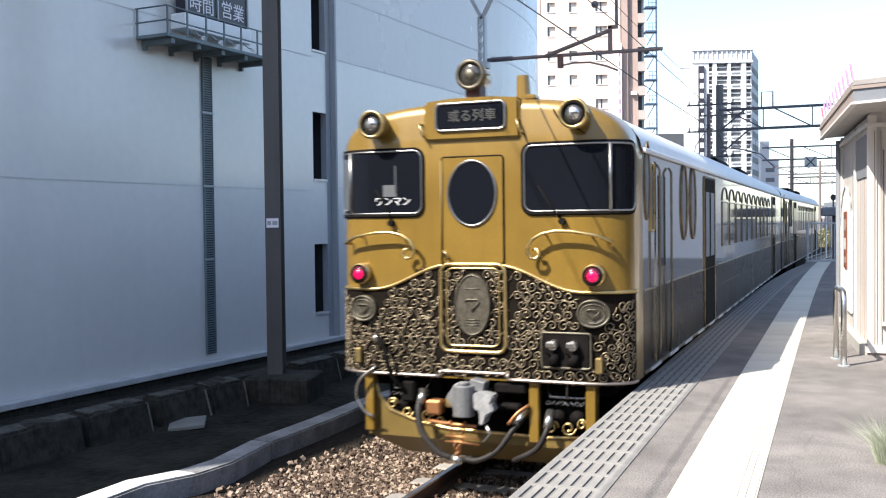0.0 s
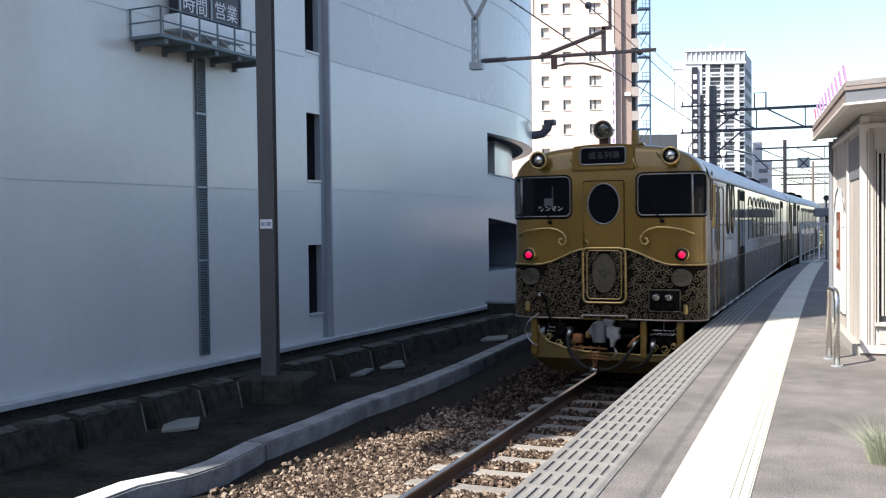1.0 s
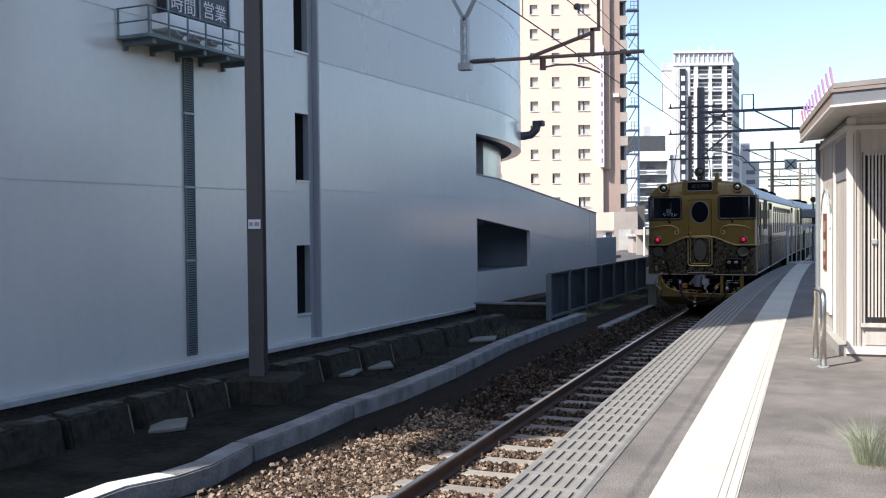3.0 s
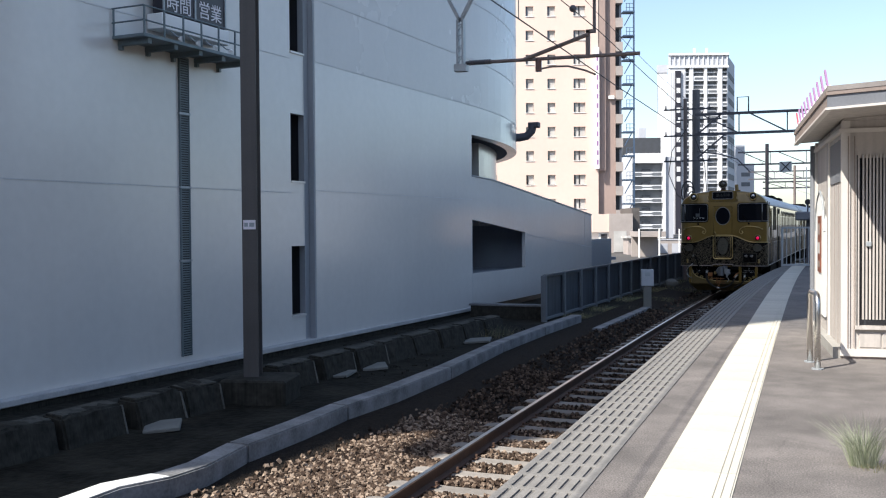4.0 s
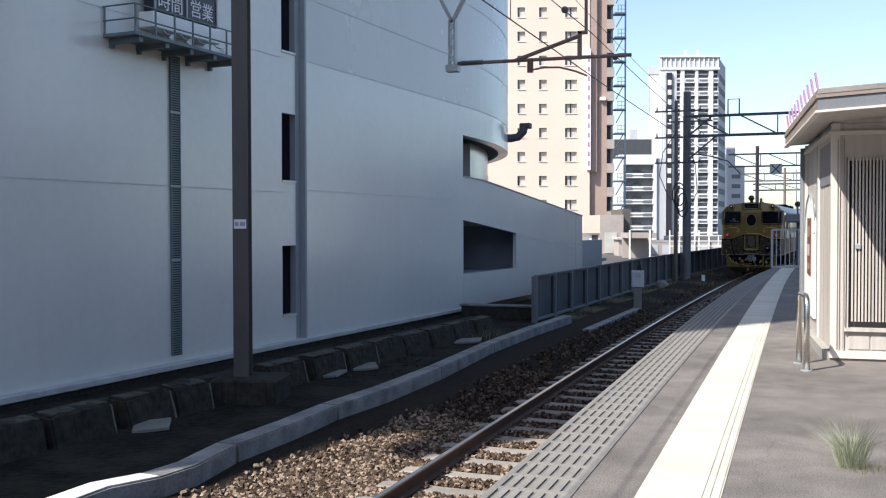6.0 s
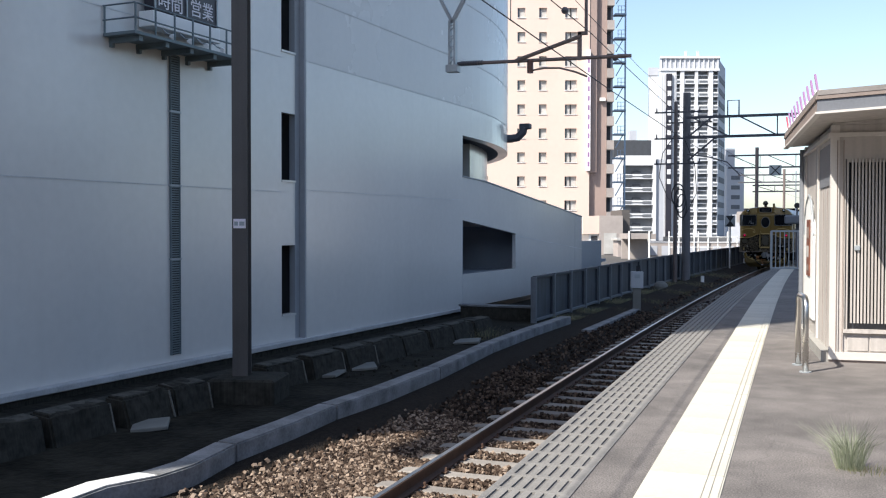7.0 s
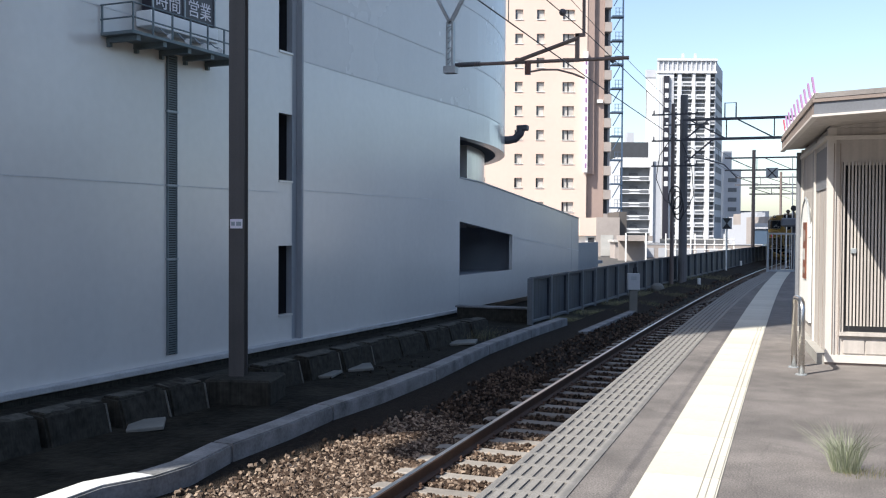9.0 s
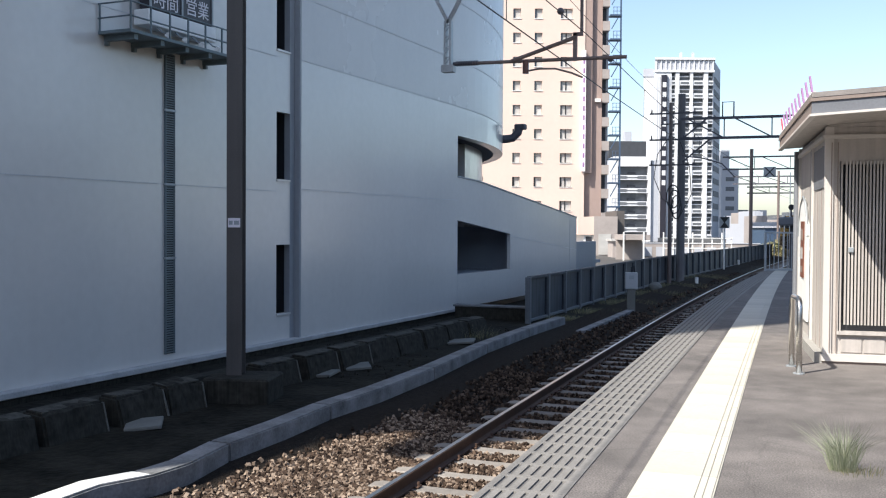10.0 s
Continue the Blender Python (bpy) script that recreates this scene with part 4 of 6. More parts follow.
def blades(name, material, label, category, centre, count, spread, length, seed):
    rg = random.Random(seed)
    vs, fs = [], []
    for _ in range(count):
        a, r = rg.uniform(0, 2 * math.pi), spread * rg.random() ** 0.7
        bx, by = centre[0] + r * math.cos(a), centre[1] + r * math.sin(a) * 0.8
        h, ln, w = length * rg.uniform(0.5, 1.1), rg.uniform(0.1, 0.9), rg.uniform(0.0007, 0.0014)
        da = a + rg.uniform(-0.8, 0.8)
        dx, dy = math.cos(da) * ln * h, math.sin(da) * ln * h
        k = len(vs)
        for f, ww in ((0, 1), (0.5, 0.9), (1, 0.1)):
            x, yv, z = bx + dx * f * f, by + dy * f * f, centre[2] + h * (f - 0.25 * f * f * ln)
            vs += [(x - w * ww, yv, z), (x + w * ww, yv + 0.001, z)]
        fs += [(k, k + 1, k + 3, k + 2), (k + 2, k + 3, k + 5, k + 4)]
    me = bpy.data.meshes.new(name)
    me.from_pydata(vs, [], fs)
    me.materials.append(material)
    return tagged(new(name, me), label, category, kind="stuff")


blades("grass_tuft", M["grass"], "tuft of dry green grass growing from a platform crack", "grass", (0.33, 6.50, 0.0), 360, 0.085, 0.33, 3)
blades("dry_stalks", M["bush"], "flattened dry stalks round the foot of the tuft", "grass", (0.40, 6.46, 0.0), 120, 0.16, 0.06, 4)
# small cracks' weeds by the kerb foot
blades("trackside_weeds", M["bush"], "thin dry weeds at the end of the retaining blocks", "weeds", (-7.2, 21.8, -1.12), 300, 0.8, 0.3, 6)

# ---- edge slabs, tactile tiles, sleepers, ballast ----
one("slab_bed", M["slotcut"], "dark concrete bed under the slotted edge slabs", "bed",
    lambda bm: sweep(bm, edge_x, [(0.02, -0.14), (0.02, -0.006), (0.478, -0.006), (0.478, -0.14)], -12.5, 39.5, 70), kind="structure")


def slab_mesh():
    bm = B()
    w, l = 0.476, 0.312
    box(bm, 0, w, 0, 0.028, -0.10, 0.004)
    box(bm, 0, w, l - 0.028, l, -0.10, 0.004)
    box(bm, w - 0.058, w, 0.028, l - 0.028, -0.05, 0.004)
    n = 6
    for i in range(n):
        a = i * (w - 0.058) / n
        box(bm, a, a + 0.044, 0.028, l - 0.028, -0.05, 0.004)
    me = bpy.data.meshes.new("edge_slab")
    bm.to_mesh(me)
    bm.free()
    me.materials.append(M["slot"])
    return me


edging = thing("platform_edging", "row of pale slotted concrete slabs along the platform edge", "edging", kind="structure")
me = slab_mesh()
y = -12.0
while y < 38.5:
    d = (edge_x(y + 0.3) - edge_x(y)) / 0.3
    share("edge_slab", me, edging, pose(edge_x(y), y, 0, 0, 0, -math.degrees(math.atan(d))))
    y += 0.315


def tile_mesh():
    bm = B()
    w, l = 0.45, 0.598
    box(bm, 0, w, 0, l, -0.02, 0.006)
    for a, b in ((0.008, 0.350), (0.364, 0.392), (0.406, 0.440)):
        box(bm, a, b, 0.004, l - 0.004, 0.004, 0.012)
    me = bpy.data.meshes.new("tactile_tile")
    bm.to_mesh(me)
    bm.free()
    me.materials.append(M["tactile"])
    return me


tactile = thing("tactile_strip", "faded pale yellow tactile paving strip along the platform", "tactile paving", kind="structure")
me = tile_mesh()
y = -12.0
while y < 38.5:
    d = (strip_x(y + 0.6) - strip_x(y)) / 0.6
    share("tactile_tile", me, tactile, pose(strip_x(y), y, 0, 0, 0, -math.degrees(math.atan(d))))
    y += 0.60
bm = B()
prism(bm, [(-1.0, -1.30), (1.0, -1.30), (1.0, -1.165), (0.9, -1.15), (0.3, -1.165), (-0.3, -1.165), (-0.9, -1.15), (-1.0, -1.165)], "y", -0.11, 0.11)
bmesh.ops.bevel(bm, geom=[e for e in bm.edges], offset=0.012, segments=1, affect="EDGES")
sl0 = tagged(part("sleeper", bm, M["sleeper"]), "pale worn concrete sleeper bedded in the ballast", "sleeper", "sleepers of the track")
sl0.matrix_basis = pose(track_x(-16.64), -16.64, 0)
for i in range(1, 230):
    y = -16.64 + i * 0.63
    d = (track_x(y + 0.1) - track_x(y)) / 0.1
    copy_thing(sl0, pose(track_x(y), y, 0, 0, 0, -math.degrees(math.atan(d))))


def stones(name, count, y0, y1, x0, x1, size, seed, zf, m="stone", label="loose brown crushed ballast stones between rail and kerb"):
    rg = np.random.RandomState(seed)
    yy = y0 + (y1 - y0) * rg.rand(count)
    off = x0 + (x1 - x0) * rg.rand(count)
    f = ((yy - 1.0) / 0.63) % 1.0
    keep = (np.abs(off) > 1.02) | (np.minimum(f, 1 - f) * 0.63 > 0.125)
    # bare soil by the kerb; stones left out also to darken its shaded strip
    keep &= (off > np.clip(-2.02 + 0.09 * (yy - 7.8), -2.02, -1.72) + 0.12 * rg.randn(len(yy))) | (yy < 6.5) | (yy > 15)
    # beyond the kerb mostly soil, with few stones
    keep &= (off > -1.05) | (yy < 17) | (rg.rand(len(yy)) < 0.3)
    yy, off = yy[keep], off[keep]
    count = len(yy)
    xx = np.array([track_x(v) for v in yy]) + off
    cube = np.array([(a, b, c) for a in (-1, 1) for b in (-1, 1) for c in (-1, 1)], float)
    faces = np.array([(0, 1, 3, 2), (4, 6, 7, 5), (0, 4, 5, 1), (2, 3, 7, 6), (0, 2, 6, 4), (1, 5, 7, 3)])
    s = size * (0.55 + 0.75 * rg.rand(count, 1, 1)) * (0.6 + 0.5 * rg.rand(count, 1, 3))
    v = cube[None] * s * (0.55 + 0.6 * rg.rand(count, 8, 3))
    q = rg.randn(count, 4)
    q /= np.linalg.norm(q, axis=1)[:, None]
    w, i, j, k = q.T
    R = np.stack([np.stack([1 - 2 * (j * j + k * k), 2 * (i * j - k * w), 2 * (i * k + j * w)], -1),
                  np.stack([2 * (i * j + k * w), 1 - 2 * (i * i + k * k), 2 * (j * k - i * w)], -1),
                  np.stack([2 * (i * k - j * w), 2 * (j * k + i * w), 1 - 2 * (i * i + j * j)], -1)], 1)
    v = np.einsum("nij,nvj->nvi", R, v)
    v[..., 0] += xx[:, None]
    v[..., 1] += yy[:, None]
    v[..., 2] += (np.array([zf(o, t) for o, t in zip(off, yy)]) + 0.025 * rg.rand(count))[:, None]
    fs = (faces[None] + (np.arange(count) * 8)[:, None, None]).reshape(-1, 4)
    me = bpy.data.meshes.new(name)
    me.from_pydata(v.reshape(-1, 3).tolist(), [], fs.tolist())
    me.materials.append(M[m])
    return tagged(new(name, me), label, "ballast", kind="stuff")


def heap(o, y):
    if o < -1.1:
        return -1.18 + 0.19 * min(1.0, (-1.1 - o) / 1.2)
    return -1.19


stones("ballast_stones", 20000, 6.5, 12.5, -2.3, -0.64, 0.0225, 11, heap)
stones("ballast_stones", 6500, 6.5, 12.6, -0.5, 0.9, 0.023, 12, heap)
# from here on the stones are coloured darker to stand for shade
SHADED = "ballast stones in darker tones for the shaded track"
stones("ballast_stones", 14000, 12.4, 30.0, -1.9, 0.9, 0.025, 13, heap, "shaded_stone", SHADED)
stones("ballast_stones", 5000, -14.0, 6.5, -2.3, 0.9, 0.034, 15, heap)
stones("ballast_stones", 7000, 30.0, 60.0, -1.6, 0.9, 0.032, 14, heap, "shaded_stone", SHADED)

# low things along the fence
trough = thing("cable_trough", "narrow pale concrete cable trough beside the track", "cable trough")
for k in range(7):
    y = 23.4 + k * 0.95
    bm = B()
    box(bm, -0.11, 0.11, 0, 0.93, 0, 0.12, 0.01)
    ob = part("trough_block", bm, M["kerb"], trough)
    ob.matrix_basis = pose(-4.78 + 0.03 * (y - 23.4), y, -1.13, 0, 0, -1.8)
for k, (x, y, n, sp, h) in enumerate(((-5.9, 27.0, 500, 0.6, 0.16), (-5.5, 29.5, 700, 0.8, 0.18), (-5.2, 33.5, 900, 1.0, 0.2), (-4.9, 38.5, 900, 1.2, 0.22), (-4.6, 44.0, 700, 1.3, 0.25), (-4.2, 52.0, 700, 1.4, 0.3), (-8.6, 13.8, 250, 0.5, 0.08))):
    blades("dry_grass", M["bush"], "patch of short dry grass on the dirt beside the track", "grass", (x, y, -1.12), n, sp, h, 30 + k)


def rubble(name, count, x0, x1, y0, y1, z, size, seed):
    base = stones(name, count, y0, y1, x0 + 3.085, x1 + 3.085, size, seed, lambda o, y: z)
    base.data.materials[0] = M["oldblock"]
    return tagged(base, "scattered dark stones on the dirt between kerb and building", "stones", kind="stuff")


rubble("loose_stones", 500, -7.6, -6.0, 6.0, 24.0, -1.11, 0.022, 41)
rubble("loose_stones", 260, -9.6, -8.7, 6.0, 24.0, -1.10, 0.03, 42)
# bolted clips that hold the near rail to its sleepers
bm = B()
box(bm, -0.12, 0.12, -0.055, 0.055, -1.152, -1.138, 0.003)
rod(bm, (-0.10, 0, -1.14), (-0.10, 0, -1.10), 0.014, 6)
rod(bm, (0.10, 0, -1.14), (0.10, 0, -1.10), 0.014, 6)
clip0 = tagged(part("rail_clip", bm, M["rust"]), "rusty steel rail fastening bolted to a sleeper", "rail clip", "rail fastenings")
clip0.matrix_basis = pose(track_x(7.3) - 0.5665, 7.3, 0)
for i in range(11, 45):
    y = 1.0 + i * 0.63
    copy_thing(clip0, pose(track_x(y) - 0.5665, y, 0))
# ---- the city behind ----
CITY = pose(0, 0, 0, 0, 0, 19.6)


def city(name, label, cat, d):
    return thing(name, label, cat, CITY @ Matrix.Translation((0, d, 0)))


def bx(name, parent, a, mm, label=""):
    bm = B()
    box(bm, *a)
    return part(name, bm, M[mm], parent, label)


hotel = city("hotel_tower", "tall peach tiled hotel with rows of small windows", "building", 120)
# facade in strips, so that the windows are real recesses
cols = [(4.4, 0.9), (8.9, 0.95), (11.55, 0.95), (15.0, 1.45)]
xs = [-8.0]
for c, w in cols:
    xs += [c - w / 2, c + w / 2]
xs.append(17.3)
for i in range(0, len(xs), 2):
    bx("wall", hotel, (xs[i], xs[i + 1], 0, 0.4, -1.7, 62), "peach")
rows = [2.95 * k + 3.55 for k in range(20)]
for c, w in cols:
    z = -1.7
    for r0 in rows:
        bx("wall", hotel, (c - w / 2, c + w / 2, 0, 0.4, z, r0), "peach")
        z = r0 + 1.2
    bx("wall", hotel, (c - w / 2, c + w / 2, 0, 0.4, z, 62), "peach")
    for r0 in rows:
        wob = bx("window", hotel, (c - w / 2, c + w / 2, 0.30, 0.36, r0, r0 + 1.2), "glass")
        bx("blind", wob, (c - w / 2 + 0.25, c + w / 2 - 0.02, 0.27, 0.295, r0 + 0.05, r0 + 1.18), "curtain")
        bx("sill", wob, (c - w / 2 - 0.06, c + w / 2 + 0.06, -0.08, 0.3, r0 - 0.07, r0 - 0.004), "white")
        if w > 1.2:
            bx("mullion", wob, (c - 0.1, c + 0.02, 0.2, 0.26, r0, r0 + 1.2), "black")
bx("core", hotel, (-8, 17.3, 0.5, 16, -1.7, 61.5), "peach")
# the side's darker tone holds its shade as well as its brown
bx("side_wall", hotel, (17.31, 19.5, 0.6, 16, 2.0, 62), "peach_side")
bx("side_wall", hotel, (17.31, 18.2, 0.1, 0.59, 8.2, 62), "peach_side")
bx("corner_sign", hotel, (16.9, 17.35, -0.5, -0.05, 8.4, 23.2), "flagwhite", "slim white vertical sign with faded bars")
for k in range(12):
    bx("sign_mark", hotel, (17.02, 17.22, -0.52, -0.505, 8.9 + k * 1.15, 9.5 + k * 1.15), "purple")
bx("ledge", hotel, (18.6, 19.3, 0.2, 0.6, 17.0, 17.4), "white")
bx("stair_core", hotel, (19.51, 20.4, 1.5, 14, 2.0, 62), "tower_grey")
for k in range(21):
    z = 2.2 + k * 2.95
    bx("landing", hotel, (19.52, 20.4, 0.4, 1.5, z, z + 1.15), "tan")
    # dark panel paints the shade between the landings
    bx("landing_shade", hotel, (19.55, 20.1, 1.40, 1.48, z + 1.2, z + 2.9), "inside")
stair = city("outside_stair", "blue steel outside stair climbing the hotel's side", "stair", 120)
for u in (21.75,):
    bx("post", stair, (u - 0.09, u + 0.09, 0.4, 0.6, 2.0, 60), "bluestair")
for k in range(20):
    z = 4.0 + k * 2.95
    bx("landing", stair, (20.42, 21.84, 0.3, 1.6, z, z + 0.18), "bluestair")
    bm = B()
    bar(bm, (20.6, 0.5, z - 1.6), (21.5, 0.5, z), 0.12)
    part("flight", bm, M["bluestair"], stair)
    for h in (0.55, 1.05):
        bx("guard", stair, (20.75, 21.7, 0.36, 0.4, z + h, z + h + 0.06), "bluestair")
    for u in (20.8, 21.2):
        bx("baluster", stair, (u, u + 0.06, 0.36, 0.4, z + 0.18, z + 1.05), "bluestair")
pod = city("hotel_podium", "low tan podium building with a peach band", "building", 108)
bx("wall", pod, (14.9, 16.7, 0, 8, 0.7, 2.7), "peach")
bx("wall", pod, (16.7, 19.3, -0.2, 8, -1.7, 2.75), "tan")
bx("pier", pod, (19.3, 20.2, 0.5, 8, -1.7, 3.4), "pole")
bx("shop_front", pod, (15.6, 16.7, 0.3, 8, -1.7, 0.7), "white")
bx("shop_window", pod, (15.85, 16.55, 0.25, 0.29, -1.3, 0.5), "glass")
bx("door", pod, (17.2, 18.6, -0.26, -0.205, -1.5, 0.8), "curtain")


def balcony_block(name, label, d, x0, x1, z1, floors, pitch, rails):
    b = city(name, label, "building", d)
    bx("core", b, (x0, x1, 1.6, 14, -1.7, z1), "tower_grey")
    for k in range(floors):
        z = z1 - 2.2 - (k + 1) * pitch
        rail = bx("balcony", b, (x0, x1, 0, 1.6, z, z + rails), "tower")
        xm, hw, zm = (x0 + x1) / 2, (x1 - x0) * 0.40, z + rails * 0.52
        bm = B()
        prism(bm, [(xm - hw, zm - 0.32), (xm - hw * 0.45, zm - 0.32), (xm - hw * 0.3, zm - 0.12), (xm + hw * 0.3, zm - 0.12), (xm + hw * 0.45, zm - 0.32), (xm + hw, zm - 0.32),
                   (xm + hw, zm + 0.32), (xm + hw * 0.45, zm + 0.32), (xm + hw * 0.3, zm + 0.12), (xm - hw * 0.3, zm + 0.12), (xm - hw * 0.45, zm + 0.32), (xm - hw, zm + 0.32)], "y", -0.06, -0.005)
        part("panel", bm, M["tower_dark"], rail)
        # dark strip paints the shaded recess above each balcony
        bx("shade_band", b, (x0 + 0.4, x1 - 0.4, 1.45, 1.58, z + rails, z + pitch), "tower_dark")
        bx("unit", b, (xm - 0.9, xm + 0.9, 0.9, 1.4, z + rails - 0.1, z + rails + 0.7), "inside")
    return b


apt = balcony_block("apartment_block", "white apartment block with stacked balconies", 220, 38.6, 46.6, 17.5, 7, 2.95, 1.05)
bx("parapet", apt, (38.4, 46.8, -0.1, 6, 15.4, 17.6), "tower")
bx("side_pillar", apt, (38.0, 39.3, -0.2, 3, -1.7, 17.0), "tower")
bx("side_pillar", apt, (46.2, 46.8, -0.2, 3, -1.7, 17.6), "tower")
bx("side_wall", apt, (46.8, 48.6, 0.4, 9, -1.7, 16.8), "tower_grey")
dk = city("dark_block", "dark flat-topped building behind the apartments", "building", 260)
bx("wall", dk, (44, 54, 0, 12, -1.7, 24.6), "inside")
bx("roof_house", dk, (48.5, 50.3, 1, 5, 24.6, 27.3), "tower_grey")
can = city("car_port", "tan roofed shelter with white posts beside the fence", "shelter", 92)
bx("roof", can, (16.9, 19.6, 0, 4, 0.35, 0.85), "tan")
bx("panel", can, (16.9, 19.4, 3, 3.3, -1.6, 0.4), "tan")
for u in (17.0, 18.9):
    bx("post", can, (u, u + 0.12, -0.1, 0.05, -1.7, 1.1), "white")
tw = city("apartment_tower", "tall white apartment tower with recessed balconies and its shaded side painted grey", "building", 310)
X0, X1, ZT = 67.2, 85.5, 55.6
bm = B()
prism(bm, [(X0, 1.9), (X1, 1.9), (X1 + 4.0, 16), (X0 + 3.2, 16)], "z", -1.7, ZT - 0.4)
part("core", bm, M["tower_grey"], tw)
bm = B()
prism(bm, [(X0 - 0.4, -0.5), (X1 + 0.4, -0.5), (X1 + 4.2, 16.2), (X0 + 3.2, 16.2)], "z", ZT - 0.7, ZT)
part("cornice", bm, M["tower"], tw)
bx("attic_wall", tw, (X0, X1, 0.1, 1.9, ZT - 3.9, ZT - 0.71), "tower_grey", "lilac-grey attic band between pilasters")
for k in range(13):
    u = X0 + k * (X1 - X0 - 0.35) / 12
    bx("pilaster", tw, (u, u + 0.35, -0.2, 0.09, ZT - 3.9, ZT - 0.71), "tower")
bx("cornice", tw, (X0 - 0.2, X1 + 0.3, -0.4, 1.9, ZT - 4.6, ZT - 3.91), "tower")
# white piers between the bays, each bay with its balconies
bays = ((72.2, 73.5), (74.7, 78.2), (79.05, 82.5), (83.8, 85.5))
edges = [X0] + [e for b in bays for e in b]
for a, b in zip(edges[::2], edges[1::2]):
    bx("pier", tw, (a, b, -0.1, 1.9, -1.7, ZT - 4.61), "tower")
for a, b in bays:
    for k in range(13):
        z = ZT - 4.6 - (k + 1) * 4.07
        # dark strip paints the bay's shaded recess
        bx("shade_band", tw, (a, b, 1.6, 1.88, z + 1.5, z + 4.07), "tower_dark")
        bal = bx("balcony", tw, (a, b, 0.1, 1.59, z, z + 1.5), "tower")
        bx("panel", bal, (a + (b - a) * 0.12, b - (b - a) * 0.12, 0.0, 0.095, z + 0.45, z + 1.05), "tower_dark")
        bx("window_bar", bal, (a, b, 0.9, 1.2, z + 2.65, z + 2.95), "tower")
bx("sign_pillar", tw, (68.9, 70.7, -0.8, -0.11, -1.7, ZT - 5.6), "signboard", "dark vertical sign with white bars")
for k in range(11):
    bx("sign_mark", tw, (69.25, 70.4, -0.86, -0.81, ZT - 9.5 - k * 3.1, ZT - 7.9 - k * 3.1), "tower")
for u in (67.7, 68.4, 71.1, 71.7):
    bx("joint", tw, (u, u + 0.22, -0.16, -0.105, -1.7, ZT - 6.0), "tower_grey")
bx("side_tower", tw, (X0 - 2.9, X0 - 0.01, 3, 4.5, -1.7, 50.0), "tower")
bx("side_crown", tw, (X0 - 3.1, X0 - 0.01, 2.8, 4.6, 50.01, 52.5), "tower_grey")
bm = B()
prism(bm, [(X1, 0.5), (X1 + 8.4, 22), (X1 + 8.4, 24), (X1, 16)], "z", -1.7, ZT - 0.4)
# grey tone carries the shade on the tower's right side
sw = part("side_wall", bm, M["tower_grey"], tw)
for k in range(12):
    z = ZT - 4.6 - (k + 1) * 4.07
    bm = B()
    prism(bm, [(X1 + 1.5, 4.3), (X1 + 7.6, 19.9), (X1 + 7.7, 19.8), (X1 + 1.6, 4.2)], "z", z + 1.6, z + 3.4)
    part("window_strip", bm, M["tower_dark"], sw)
for u in (8.3, 12.2):
    bx("roof_light", tw, (X0 + u, X0 + u + 0.7, 3, 3.7, ZT, ZT + 2.2), "tower_grey")
low = city("grey_block", "pale grey blocks beyond the tower", "building", 340)
bx("wall", low, (97, 103, 0, 12, -1.7, 22.5), "tower_grey")
bx("roof_house", low, (97, 100, 1, 8, 22.5, 29.0), "tower_grey")
for k in range(6):
    bx("window_row", low, (98.5, 101.5, -0.1, 0.0, 1 + k * 3.4, 2.4 + k * 3.4), "tower_dark")
rg = random.Random(9)
for i in range(40):
    d = rg.uniform(150, 420)
    u = (1302 + i * 3.5 + rg.uniform(-4, 4) - 784) / 1720 * d
    h = d * rg.uniform(0.003, 0.020)
    w = d * rg.uniform(0.004, 0.010)
    fb = city("far_building", "small pale building far along the line", "building", d)
    bx("wall", fb, (u, u + w, 0, 10, -1.7, 1.5 + h), rg.choice(["tower_grey", "tower_grey", "tan", "tower_dark"]))
    for k in range(3):
        bx("window_row", fb, (u + w * 0.15, u + w * 0.85, -0.12, -0.02, 0.2 + h * 0.3 * k, 0.2 + h * 0.3 * k + h * 0.12), "tower_dark")
    tagged(fb, group="small far buildings")
yard = city("yard_wall", "low pale rendered yard wall with grey panels beyond the fence", "wall", 103)
bx("wall", yard, (20.8, 33.5, 0, 0.3, -1.7, -0.15), "tan")
bx("coping", yard, (20.7, 33.6, -0.05, 0.35, -0.15, -0.05), "tower_grey")
for k in range(9):
    bx("panel", yard, (21.2 + k * 1.35, 22.1 + k * 1.35, -0.04, -0.003, -1.5, -0.5), "tower_grey")
for k, (u, h) in enumerate(((24.3, 2.2), (25.9, 1.2), (27.4, 2.6), (29.6, 1.5))):
    bx("post", yard, (u, u + 0.09, -0.2, -0.1, -1.7, h), "white")
kiosk = city("tan_kiosk", "tan flat-roofed kiosk with a dark front beyond the fence", "kiosk", 101)
bx("wall", kiosk, (17.6, 20.5, 0, 3, -1.7, 0.1), "tan")
bx("roof", kiosk, (17.4, 20.8, -0.3, 3.2, 0.1, 0.32), "curtain")
bx("window", kiosk, (18.0, 20.1, -0.04, -0.003, -0.9, -0.15), "glass")
wr = city("white_railing", "white steel railing beyond the trackside fence", "railing", 100)
for k in range(8):
    bx("post", wr, (22.6 + k, 22.7 + k, -0.05, 0.05, -1.7, 0.55 + 0.5 * (k % 3 == 0)), "white")
for z in (-0.6, -0.1, 0.45):
    bx("rail", wr, (22.6, 29.7, -0.11, -0.055, z, z + 0.07), "white")
blue = city("blue_shed", "blue-grey metal shed beside the line", "shed", 118)
bx("wall", blue, (39.0, 40.9, 0, 5, -1.7, 1.6), "bluestair")
bx("roof", blue, (38.8, 41.1, -0.2, 5.2, 1.6, 1.8), "tower_grey")


